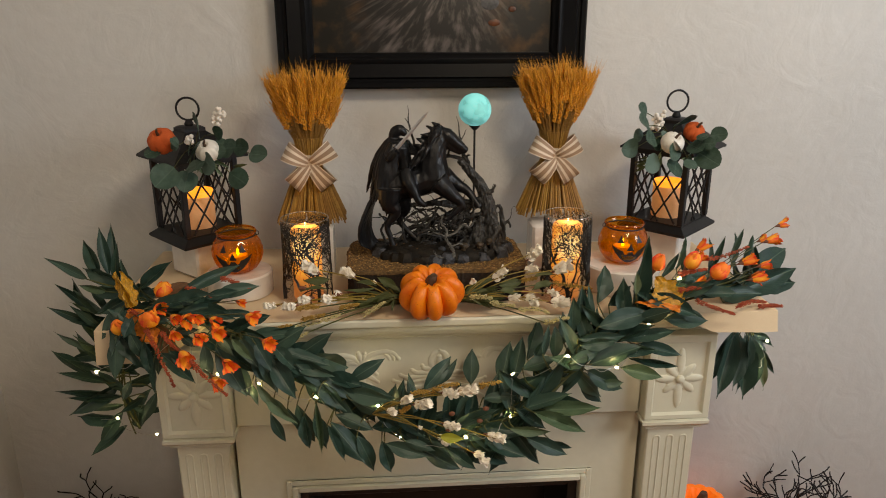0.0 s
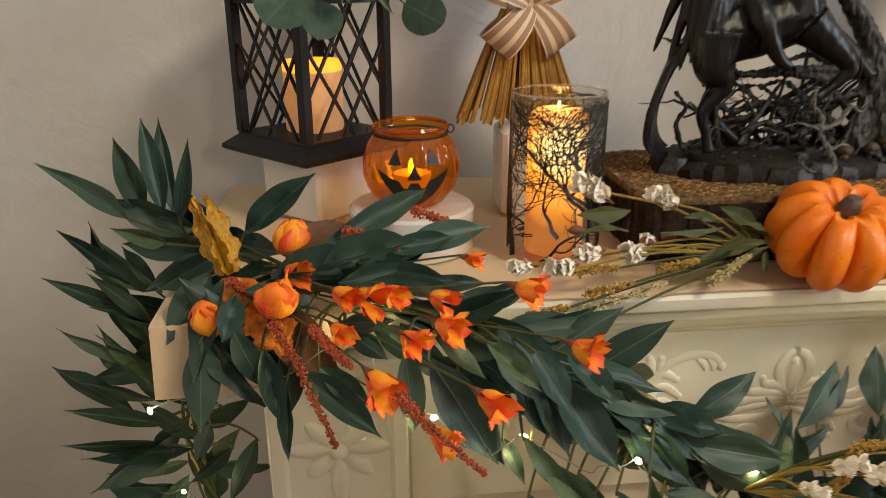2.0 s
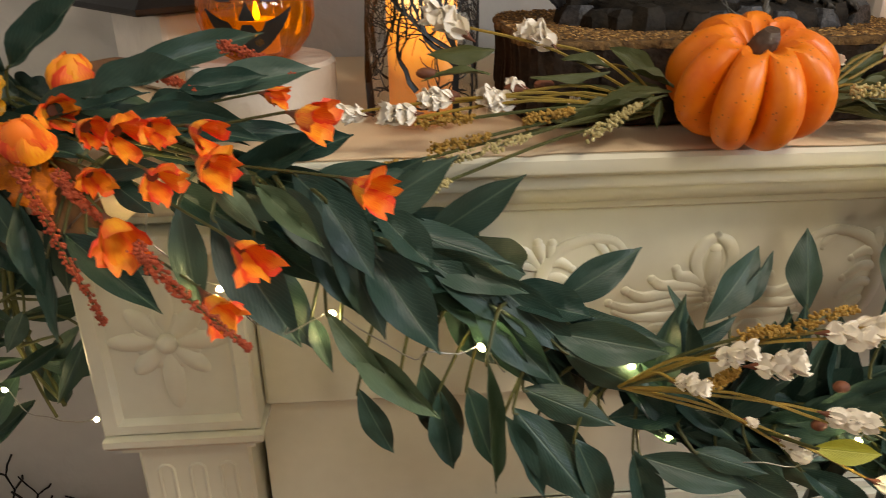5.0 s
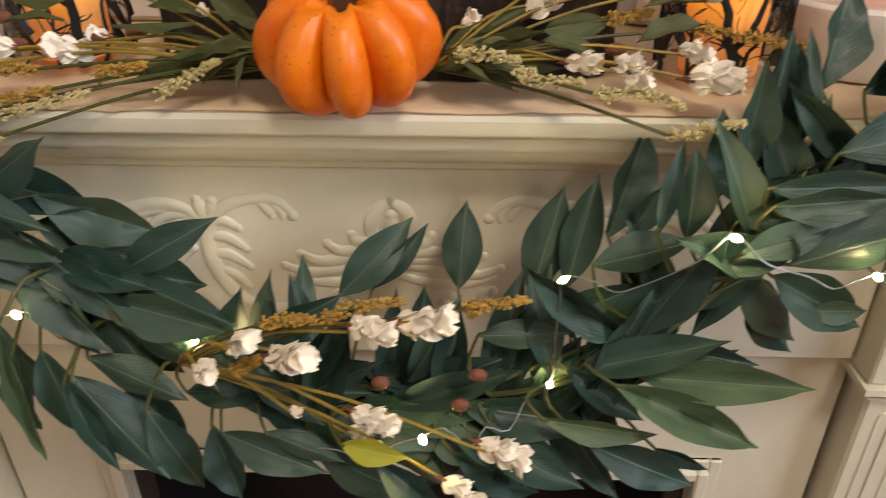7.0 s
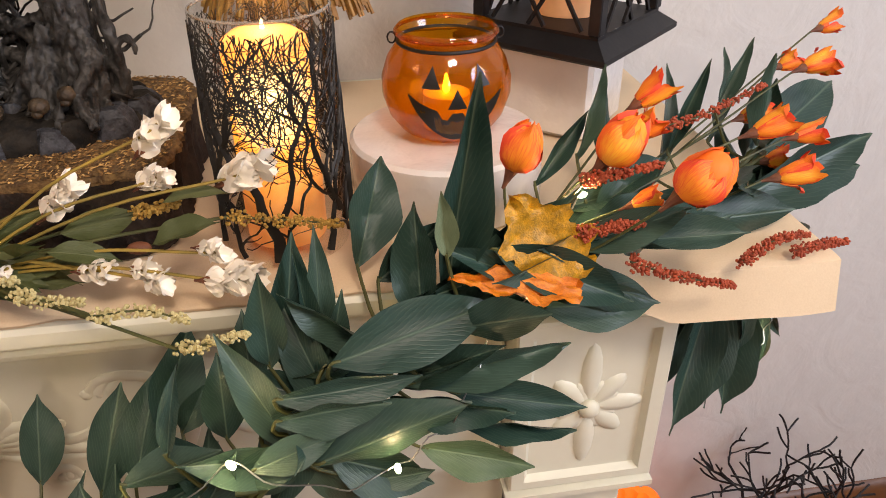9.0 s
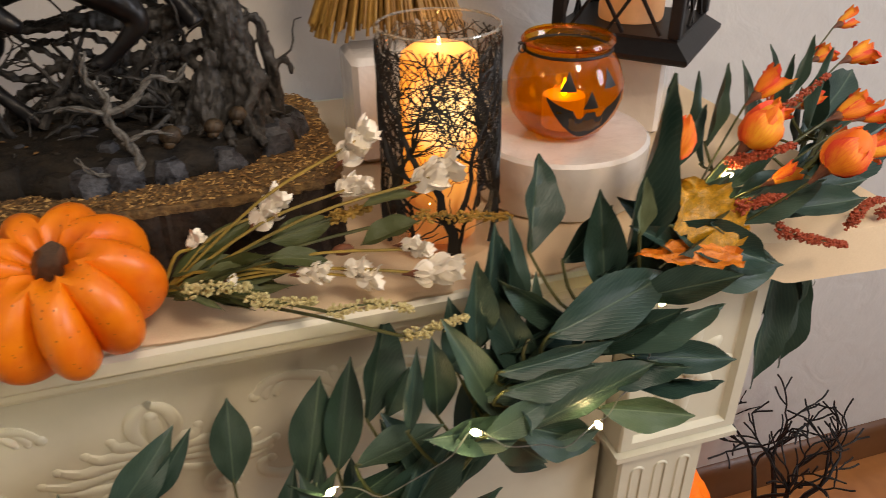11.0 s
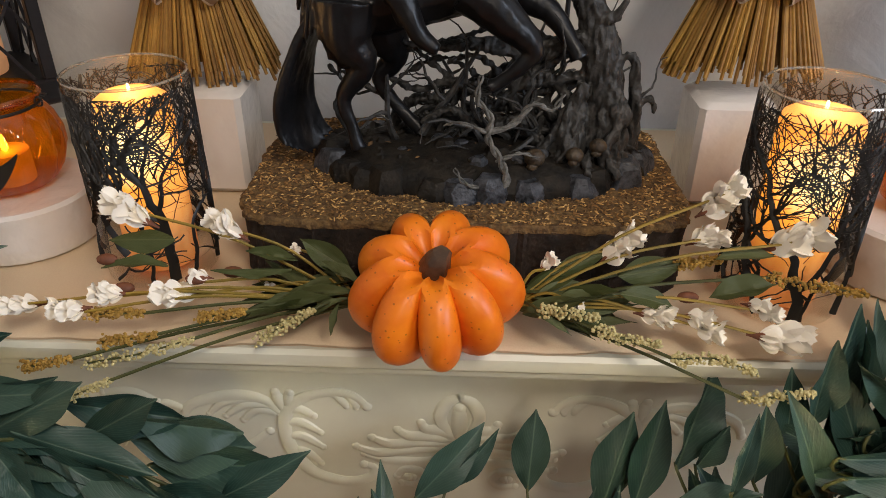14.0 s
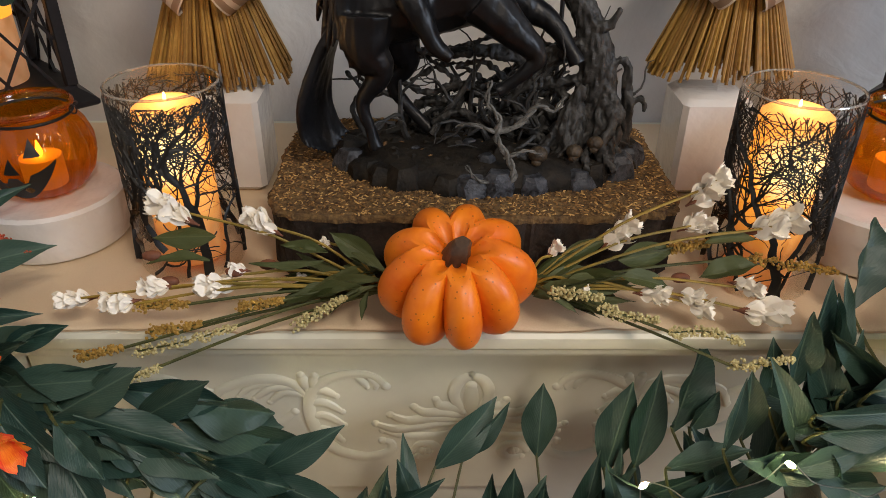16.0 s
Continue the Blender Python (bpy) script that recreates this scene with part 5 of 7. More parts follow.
for k in range(9):
    a = Vector((-0.540 + rnd.uniform(-0.03, 0.05), -0.405 + rnd.uniform(-0.02, 0.01), 1.012 + rnd.uniform(-0.03, 0.03)))
    b = a + Vector((rnd.uniform(-0.035, 0.06), rnd.uniform(-0.03, -0.01), rnd.uniform(-0.075, -0.02)))
    put_leaf(garland, rnd.choice(DARK_SET), a, b, rnd.uniform(0.020, 0.027), (0, -1, 0.4), rnd.uniform(-0.4, 0.4))
for k in range(12):
    a = Vector((-0.50 + rnd.uniform(-0.03, 0.10), -0.40 + rnd.uniform(-0.02, 0.02), 1.035 + rnd.uniform(-0.01, 0.02)))
    b = a + Vector((rnd.uniform(0.04, 0.08), rnd.uniform(-0.03, 0.02), rnd.uniform(-0.03, 0.02)))
    put_leaf(garland, rnd.choice(DARK_SET), a, b, rnd.uniform(0.018, 0.026), (0, -0.7, 0.8), rnd.uniform(-0.4, 0.4))
for k in range(9):
    a = Vector((0.40 + rnd.uniform(-0.02, 0.06), -0.41 + rnd.uniform(-0.02, 0.03), 1.04 + rnd.uniform(-0.01, 0.015)))
    b = a + Vector((rnd.uniform(0.05, 0.08), rnd.uniform(-0.02, 0.04), rnd.uniform(-0.005, 0.03)))
    put_leaf(garland, rnd.choice(DARK_SET), a, b, rnd.uniform(0.018, 0.026), (0, -0.7, 0.8), rnd.uniform(-0.4, 0.4))

# ---- white flower picks ----


def white_pick(name, label, root, flowers, sprays, leaf_rows, spray_mats, kind_aim, grouped):
    pick = thing(name, label, "flower pick", group=grouped)
    for r in flowers:
        p, size = mm(r), r[3] / 1000
        away = (p - Vector(root)).normalized()
        for k in range(2 if size > 0.009 else 1):
            q = p + away * size * (k - 1) * 0.62 + Vector((0, rnd.uniform(-0.3, 0.3), rnd.uniform(-0.4, 0.4))) * size
            aim = (away * 1.2 + Vector(kind_aim) * 0.6 + Vector((rnd.uniform(-0.3, 0.3), rnd.uniform(-0.3, 0.1), rnd.uniform(-0.4, 0.1)))).normalized()
            put_flower(pick, q, aim, size * (0.52 if p.z < 0.95 else 0.66), 2, [WHITE_PETAL, WHITE_PETAL], calyx=CALYX if k == 0 else None)
        foot = p - away * size
        part("stem", Shape().tube(smooth_path([root, Vector(root).lerp(foot, 0.55) + Vector((0, 0, 0.010)), foot, p], 4), [0.0011] * 8 + [0.0009] * 5, 5), STALK_YELLOW, pick)
    for i, pts in enumerate(triples(sprays)):
        part("seed_spray", spray_shape(pts, 0.0062, 0.0012, 190, rnd), [spray_mats[i % len(spray_mats)], STALK], pick, "pale gold seed spray")
        mid = min(pts, key=lambda p: (p - Vector(root)).length)
        part("stem", Shape().tube(smooth_path([root, Vector(root).lerp(mid, 0.5) + Vector((0, 0, 0.005)), mid], 4), 0.0012, 5), STALK, pick)
    sgn = 1 if flowers[0][0] > 0 else -1
    for k in range(14 if leaf_rows else 0):
        a = Vector(root) + Vector((sgn * rnd.uniform(0.0, 0.035), rnd.uniform(-0.012, 0.012), rnd.uniform(-0.004, 0.012)))
        b = a + Vector((sgn * rnd.uniform(0.035, 0.06), rnd.uniform(-0.022, 0.02), rnd.uniform(-0.012, 0.02)))
        b.z = max(b.z, 1.006)
        put_leaf(pick, rnd.choice(OLIVE_SET), a, b, rnd.uniform(0.009, 0.016), (0, -0.6, 1), rnd.uniform(-0.6, 0.6))
    for r in leaf_rows:
        put_leaf(pick, rnd.choice(OLIVE_SET), mm(r), mm(r[3:]), r[6] / 1000 * 1.05, (0, -0.7, 1), rnd.uniform(-0.5, 0.5))
    return pick


right_white = white_pick("white_flower_pick", "white fabric blossoms and gold seed sprigs lying on the cloth", (0.03, -0.365, 1.022), WHITE_RIGHT, YELLOW_RIGHT, OLIVE_RIGHT, (PALE_SEED, PALE_SEED, PALE_SEED, PALE_SEED, GOLD_SEED, GOLD_SEED), (0, -0.3, 0.5), "white flower picks")
left_white = white_pick("white_flower_pick", "white fabric blossoms and gold seed sprigs lying on the cloth", (-0.075, -0.365, 1.022), WHITE_LEFT, YELLOW_LEFT, OLIVE_LEFT, (PALE_SEED, PALE_SEED, GOLD_SEED, PALE_SEED, GOLD_SEED, GOLD_SEED, GOLD_SEED), (0, -0.3, 0.5), "white flower picks")
swag_pick = white_pick("white_flower_pick", "white blossoms with brown buds tucked into the hanging swag", (-0.128, -0.478, 0.864), SWAG_WHITE, SWAG_YELLOW, [], (GOLD_SEED,), (0.6, -0.3, 0.1), "white flower picks")
for c in ((0.005, -0.51, 0.878), (0.062, -0.51, 0.885), (0.052, -0.51, 0.862), (0.0, -0.505, 0.845)):
    part("brown_bud", Shape().ball((0, 0, 0), (0.0055, 0.0042, 0.0040), 10, 7), CALYX, swag_pick).location = c

for r in BROWN_BUDS:
    host = right_white if r[0] > 0 else left_white
    part("brown_bud", Shape().ball((0, 0, 0), (0.0075, 0.0045, 0.004), 10, 7), CALYX, host).location = mm(r)

# ---- fairy lights ----
lights = thing("fairy_lights", "lit warm white fairy lights on silver wire through the garland", "string lights")
knots = [mm(r) for r in BULBS]
runs = [[18, 16, 17], [19, 0, 1, 2, 3, 4, 5, 6, 7, 8, 9, 10, 11, 12, 13], [15, 14]]
for run in runs:
    path = []
    for a, b in zip(run, run[1:]):
        path += [p + Vector((0, -0.012 * math.sin(math.pi * q / 6), 0)) for q, p in enumerate(wander(knots[a], knots[b], 0.010, 0.010, 6, a)[:-1])]
    path.append(knots[run[-1]])
    part("wire", Shape().tube(smooth_path(path, 3), 0.0005, 5), WIRE, lights)
lamp = Shape().ball((0, 0, 0), (0.0020, 0.0020, 0.0034), 8, 6).mesh("bulb", BULB)
for i, p in enumerate(knots):
    b = part("bulb", lamp, None, lights)
    b.matrix_local = Matrix.Translation(p + Vector((0, -0.003, 0))) @ pose(0, 0, 0, 40 * (i % 3), 50 * (i % 4), 0)

# ---- pumpkin ----


def pumpkin(parent, radius, height, ribs, skin, stem_mat, seg=108, depth=0.26, rows=18, label=""):
    """A ribbed pumpkin with a dimpled top and a bent stem, resting at z = 0."""
    s = Shape()
    prof = []
    for i in range(rows + 1):
        a = math.pi * i / rows
        rr = radius * (math.sin(a) ** 0.75 if 0 < i < rows else 0.02)
        z = height / 2 * (1 - math.cos(a))
        dip = max(0, 1 - rr / (0.55 * radius))
        z += -0.34 * height * dip ** 1.3 if a > 1.6 else 0.10 * height * dip ** 1.5
        prof.append((max(rr, 0.001), z))
    wob = [1 + rnd.uniform(-0.03, 0.03) for _ in range(ribs)]
    s.lathe(prof, seg, rib=lambda a, z: wob[int((a / (2 * math.pi) * ribs)) % ribs] * (1 - depth + depth * abs(math.sin(a * ribs / 2)) ** 0.72))
    part("flesh", s, skin, parent)
    st = Shape()
    top = height * 0.70
    for_ring = []
    for i in range(7):
        u = i / 6
        r = radius * (0.225 - 0.10 * u ** 0.7) * (1.1 if i == 0 else 1) * (0.7 if i == 6 else 1)
        for_ring.append([(r * (1 + 0.08 * math.cos(5 * a)) * math.cos(a) + 0.10 * radius * u * u, r * (1 + 0.08 * math.cos(5 * a)) * math.sin(a), top + u * height * 0.27) for a in (2 * math.pi * k / 15 for k in range(15))])
    st.rings(for_ring)
    part("stem", st, stem_mat, parent, label)


big = thing("pumpkin", "small glossy orange pumpkin with a brown stem at the shelf edge", "pumpkin", (-0.0195, -0.366, 1.008))
big.rotation_euler = (radians(19), radians(-8), 0.25)
pumpkin(big, 0.0585, 0.080, 9, PUMPKIN, STEM_BROWN, depth=0.31)

# ---- wood slab ----
slab = thing("wood_slab", "square bark-edged wooden riser topped with brown wood chips", "slab", (-0.005, -0.228, 1.0015))


def slab_ring(grow, z, rough):
    pts = []
    for k in range(320):
        a = 2 * math.pi * k / 320
        c, s_ = math.cos(a), math.sin(a)
        q = (abs(c) ** 7 + abs(s_) ** 7) ** (-1 / 7)
        w_ = 1 + 0.012 * noise.noise((c * 3, s_ * 3, 1)) + rough * noise.noise((c * 40, s_ * 40, z * 5)) + 0.4 * rough * noise.noise((c * 90, s_ * 90, z * 20))
        pts.append((0.168 * q * c * w_ * grow, 0.101 * q * s_ * w_ * grow, z))
    return pts


sb = Shape()
sb.rings([slab_ring(0.97, 0, 0.02), slab_ring(0.99, 0.006, 0.035), slab_ring(0.985, 0.02, 0.035), slab_ring(0.98, 0.035, 0.035), slab_ring(0.985, 0.05, 0.03), slab_ring(0.995, 0.0595, 0.02)])
part("bark", sb, BARK, slab, "dark rough bark edge")
st = Shape()
st.rings([slab_ring(0.998, 0.0585, 0.03), slab_ring(1.003, 0.0615, 0.02), slab_ring(0.99, 0.0645, 0.012)])
part("chip_top", st, CORK, slab)
ch = Shape()
crng = random.Random(3)
for k in range(9000):
    x, y = crng.uniform(-0.166, 0.166), crng.uniform(-0.099, 0.099)
    if (abs(x) / 0.168) ** 7 + (abs(y) / 0.1) ** 7 > 0.97:
        continue
    a, l, wd, t = crng.uniform(0, 3.14), crng.uniform(0.0007, 0.0026), crng.uniform(0.0003, 0.0008), crng.uniform(-0.5, 0.5)
    dx, dy = math.cos(a), math.sin(a)
    z = 0.0648 + crng.uniform(0, 0.0006)
    ch.add([(x - dx * l - dy * wd, y - dy * l + dx * wd, z - t * l * 0.4), (x + dx * l - dy * wd, y + dy * l + dx * wd, z + t * l * 0.4), (x + dx * l + dy * wd, y + dy * l - dx * wd, z + t * l * 0.4 + 0.0003), (x - dx * l + dy * wd, y - dy * l - dx * wd, z - t * l * 0.4 + 0.0003), (x, y, z + 0.001)],
           [(0, 1, 4), (1, 2, 4), (2, 3, 4), (3, 0, 4)])
tagged(part("wood_chips", ch, CHIPS, slab, "loose brown wood chips", smooth=False), kind="stuff")

# ---- candles in printed glass ----


def twig_print(radius, height, seed):
    """Black branches printed round a glass, from bold boughs down to hair-fine twigs, as thin raised ink."""
    rng, s = random.Random(seed), Shape()

    def at(u, z, lift=0.0007):
        return Vector(((radius + lift) * math.cos(u / radius), (radius + lift) * math.sin(u / radius), z))

    def grow(u, z, a, wdt, depth):
        pts, step = [(u, z)], 0.0046 + 0.0008 * depth
        for _ in range(rng.randint(3, 6)):
            a += rng.uniform(-0.50, 0.50)
            a += (1.57 - a) * (0.16 if depth > 2 else 0.03)
            u += step * math.cos(a)
            z += step * math.sin(a)
            if not 0.004 < z < height - 0.006:
                break
            pts.append((u, z))
        if len(pts) > 1:
            s.tube([at(*p) for p in pts], [wdt * (1 - 0.35 * i / len(pts)) for i in range(len(pts))], 4, flat=0.3)
        if depth:
            for p in pts[1:]:
                if rng.random() < 0.34:
                    grow(p[0], p[1], a + rng.choice((-1, 1)) * rng.uniform(0.5, 1.1), max(wdt * 0.54, 0.00042), depth - 1)
            if len(pts) > 2:
                grow(pts[-1][0], pts[-1][1], a + rng.uniform(-0.4, 0.4), max(wdt * 0.72, 0.00042), depth - 1)

    for k in range(6):
        grow(2 * math.pi * radius * (k + rng.random() * 0.5) / 6, 0.005 if k % 2 else 0.03, 1.5 + rng.uniform(-0.5, 0.5), 0.0046 if k % 2 else 0.0028, 5)
    for k in range(9):
        grow(2 * math.pi * radius * k / 9, 0.005, 1.5 + rng.uniform(-0.6, 0.6), rng.uniform(0.0016, 0.0030), 2)
    for k in range(6):
        grow(2 * math.pi * radius * k / 6, rng.uniform(0.07, 0.12), rng.uniform(0.3, 2.8), 0.0009, 4)
    return s


def hurricane(place, seed, height, lift, turn=0.0):
    hold = thing("candle_holder", "clear glass cylinder printed with black branches round a lit candle", "candle holder", place, "printed glass candle holders")
    hold.rotation_euler = (0, 0, turn)
    g = Shape()
    g.lathe(((0.001, 0.004), (0.0395, 0.003), (0.0425, 0.0), (0.0432, 0.003), (0.0432, height)), 48, caps=False)
    part("glass", g, GLASS, hold)
    rim = Shape()
    rim.tube([(0.0422 * math.cos(a), 0.0422 * math.sin(a), height) for a in (2 * math.pi * k / 48 for k in range(49))], 0.0011, 6)
    part("rim", rim, GLASS_RIM, hold)
    part("branch_print", twig_print(0.043, height, seed), PRINT, hold, "black printed branches")
    can = thing("candle", "lit electric pillar candle with glowing yellow wax", "candle", (place[0], place[1], place[2] + 0.0055), "lit candles in glass")
    c = Shape()
    c.lathe([(r, z if z < 0.05 else z + lift) for r, z in ((0.001, 0.0), (0.027, 0.0), (0.0275, 0.003), (0.0275, 0.112), (0.0262, 0.1185), (0.020, 0.1230), (0.010, 0.1245), (0.001, 0.1245))], 32)
    part("wax", c, WAX_BRIGHT, can)
    part("flame", Shape().lathe([(r, z + lift) for r, z in ((0.0006, 0.120), (0.0013, 0.124), (0.0012, 0.1275), (0.0004, 0.130))], 8), FLAME, can, "glowing flame-shaped bulb")
    glowpt = bpy.data.lights.new("candle_glow", "POINT")
    glowpt.energy, glowpt.color, glowpt.shadow_soft_size = 0.12, (1.0, 0.55, 0.18), 0.012
    ob = new("candle_glow", glowpt)
    ob.location = (place[0], place[1], place[2] + lift + 0.1445)


hurricane((-0.2455, -0.283, 1.002), 5, 0.156, 0.012)
hurricane((0.234, -0.310, 1.002), 5, 0.162, 0.018, -0.85)

# ---- glass pumpkin jars on white discs ----


def jack_jar(place, disc_r, disc_h):
    disc = thing("foam_disc", "white plastic-wrapped round foam disc used as a riser", "riser", (place[0], place[1], 1.002), "white foam risers")
    part("disc", Shape().lathe(((0.001, 0), (disc_r - 0.002, 0), (disc_r, 0.003), (disc_r, disc_h - 0.003), (disc_r - 0.003, disc_h), (0.001, disc_h)), 40), BLOCK_WHITE, disc)
    jar = thing("pumpkin_jar", "round amber glass jar with a black painted grinning pumpkin face", "jar", place, "amber pumpkin jars")
    prof = ((0.002, 0.002), (0.024, 0.0), (0.034, 0.006), (0.043, 0.018), (0.0475, 0.032), (0.0475, 0.044), (0.043, 0.058), (0.037, 0.067), (0.0345, 0.070), (0.035, 0.073), (0.0365, 0.075), (0.0365, 0.078), (0.035, 0.080))
    rib = lambda a, z: 1 - (0.085 if place[0] < 0 else 0.015) * (1 - abs(math.sin(8 * a))) * (1 if z < 0.066 else 0)
    part("glass", Shape().lathe(prof, 72, rib=rib, caps=False), AMBER_GLASS, jar)
    for z, r in ((0.0765, 0.0365), (0.0700, 0.0352)):
        t = Shape()
        t.tube([(r * math.cos(a), r * math.sin(a), z) for a in (2 * math.pi * k / 40 for k in range(41))], 0.0013, 6)
        part("rim" if r > 0.036 else "neck_wire", t, AMBER_GLASS if r > 0.036 else BLACK_METAL, jar)

    def radius_at(z):
        for (r0, z0), (r1, z1) in zip(prof, prof[1:]):
            if z0 <= z <= z1:
                return r0 + (r1 - r0) * (z - z0) / max(z1 - z0, 1e-6)
        return 0.0475

    def on(x, z):
        r = radius_at(z) + 0.0009
        a = -math.pi / 2 + x / 0.0475
        return (r * math.cos(a), r * math.sin(a), z)

    def feature(name, outline):
        s, n = Shape(), len(outline)
        cx, cz = sum(p[0] for p in outline) / n, sum(p[1] for p in outline) / n
        rings = [[on(cx + (x - cx) * k, cz + (z - cz) * k) for x, z in outline] for k in (1.0, 0.6, 0.25)]
        s.rings(rings)
        part(name, s, PRINT, jar, "black painted " + name)

    tri = lambda cx, cz, w_, h: [(cx - w_, cz - h), (cx, cz - h * 1.05), (cx + w_, cz - h), (cx + w_ * 0.5, cz), (cx, cz + h), (cx - w_ * 0.5, cz)]
    feature("eye", tri(-0.0185, 0.056, 0.0068, 0.0072))
    feature("eye", tri(0.0185, 0.056, 0.0068, 0.0072))
    feature("nose", tri(0.0, 0.042, 0.0066, 0.0068))
    m = Shape()
    up, lo = [], []
    for k in range(21):
        u = k / 20 * 2 - 1
        base = 0.017 + 0.026 * u * u
        thick = 0.0140 * (1 - u * u) + 0.0012
        notch = 0.006 if k in (7, 8, 12, 13) else 0.0
        up.append(on(0.035 * u, base + thick - notch))
        lo.append(on(0.035 * u, base - 0.6 * thick))
    m.rings([up, lo], closed=False, caps=False)
    part("mouth", m, PRINT, jar, "black painted grin")
    bail = Shape()
    bail.tube([(0.0375 * math.cos(a), 0.0375 * math.sin(a) * 0.5 + 0.028 * abs(math.sin(a)), 0.072 - 0.012 * math.sin(a) + 0.004) for a in (math.pi * k / 20 for k in range(21))], 0.0008, 5)
    for f in (-1, 1):
        bail.tube([(f * (0.039 + 0.003 * math.cos(a)), 0, 0.073 + 0.004 * math.sin(a)) for a in (2 * math.pi * k / 10 for k in range(11))], 0.0007, 5)
    part("bail_handle", bail, BLACK_METAL, jar, "thin black wire handle")
    tea = thing("tea_light", "small lit electric tea light inside the amber jar", "candle", (place[0], place[1], place[2] + 0.0045), "tea lights")
    part("cup", Shape().lathe(((0.001, 0), (0.017, 0), (0.0175, 0.002), (0.0175, 0.026), (0.015, 0.027), (0.001, 0.0255)), 24), material("tea_light_cup", (0.8, 0.55, 0.3), 0.5, None, 20, 90, 0, glow=0.25, glow_colour=(1, 0.4, 0.05)), tea)
    part("flame", Shape().lathe(((0.0008, 0.0255), (0.0026, 0.028), (0.0028, 0.031), (0.0016, 0.036), (0.0005, 0.040)), 12), FLAME, tea)
    lt = bpy.data.lights.new("tea_light_glow", "POINT")
    lt.energy, lt.color, lt.shadow_soft_size = 0.06, (1.0, 0.5, 0.12), 0.008
    new("tea_light_glow", lt).location = (place[0], place[1], place[2] + 0.048)


jack_jar((-0.379, -0.240, 1.0455), 0.062, 0.043)
jack_jar((0.357, -0.258, 1.0525), 0.074, 0.050)

# ---- lanterns ----


def lantern(place, turn):
    lan = thing("lantern", "black metal lantern with diamond lattice sides on a white block", "lantern", place, "black lanterns")
    lan.rotation_euler = (0, 0, radians(turn))
    B, P, H0, H1 = 0.074, 0.056, 0.020, 0.163
    sq = lambda h, z: [(-h, -h, z), (h, -h, z), (h, h, z), (-h, h, z)]
    part("base", Shape().rings([sq(B - 0.002, 0), sq(B, 0.002), sq(B, 0.006), sq(P + 0.004, 0.017), sq(P + 0.004, H0)]), BLACK_METAL, lan)
    for sx in (-1, 1):
        for sy in (-1, 1):
            part("post", Shape().box((sx * P - 0.0055, sy * P - 0.0055, H0), (sx * P + 0.0055, sy * P + 0.0055, H1), 0.001), BLACK_METAL, lan)
    bar = Shape()
    cuts = []
    wdt, hgt = P - 0.0055, H1 - H0
    for c in (-0.75, 0.05, 0.85):
        for f in (-1, 1):
            pts = []
            slope = hgt / (2 * wdt) * 1.25
            for k in range(41):
                x = -wdt + 2 * wdt * k / 40
                z = H0 + hgt * (0.5 * c) + slope * (x * f + wdt) * 0.9 - 0.10 * hgt
                if H0 <= z <= H1:
                    pts.append((x, z))
            if len(pts) > 2:
                cuts.append((pts[0], pts[-1]))
    for q in range(4):
        rot = Matrix.Rotation(q * math.pi / 2, 4, "Z")
        for (xa, za), (xb, zb) in cuts:
            part("lattice_bar", Shape().tube([(xa, -P - 0.001, za), (xb, -P - 0.001, zb)], 0.0020, 4), BLACK_METAL, lan).matrix_local = rot
        part("sill_rail", Shape().box((-wdt, -P - 0.003, H1 - 0.008), (wdt, -P + 0.003, H1)), BLACK_METAL, lan).matrix_local = rot
    part("roof", Shape().rings([sq(P + 0.010, H1), sq(B + 0.004, H1 + 0.002), sq(B + 0.004, H1 + 0.006), sq(0.022, H1 + 0.052), sq(0.022, H1 + 0.058), sq(0.016, H1 + 0.062)]), BLACK_METAL, lan)
    knob = Shape().lathe(((0.008, H1 + 0.060), (0.009, H1 + 0.066), (0.005, H1 + 0.073), (0.001, H1 + 0.075)), 14)
    part("finial", knob, BLACK_METAL, lan)
    ring = Shape()
    rot = Matrix.Rotation(radians(-turn), 3, "Z")
    ring.tube([rot @ Vector((0.0215 * math.cos(a), 0, H1 + 0.094 + 0.0215 * math.sin(a))) for a in (2 * math.pi * k / 30 for k in range(31))], 0.0022, 8)
    part("carry_ring", ring, BLACK_METAL, lan)
    can = thing("candle", "ivory electric candle glowing at its rim inside the lantern", "candle", (place[0], place[1], place[2] + 0.0205), "lantern candles")
    can.location.y += 0.004
    c = Shape()
    c.lathe(((0.001, 0), (0.031, 0), (0.032, 0.003), (0.032, 0.064)), 32, caps=False)
    part("wax", c, WAX_DIM, can)
    part("rim", Shape().lathe(((0.032, 0.064), (0.0325, 0.070), (0.0305, 0.075), (0.028, 0.072), (0.026, 0.065), (0.001, 0.060)), 32, caps=False, rib=lambda a, z: 1 + 0.01 * math.sin(3 * a)), WAX_RIM, can, "glowing orange rim")
    blk = thing("foam_block", "white plastic-wrapped square foam block under the lantern", "riser", (place[0], place[1], 1.002), "white foam risers")
    blk.rotation_euler = (0, 0, radians(turn + 6))
    part("block", Shape().box((-0.044, -0.044, 0), (0.044, 0.044, place[2] - 1.003), 0.004), BLOCK_WHITE, blk)


lantern((-0.477, -0.112, 1.076), 42)
lantern((0.489, -0.130, 1.084), 44)


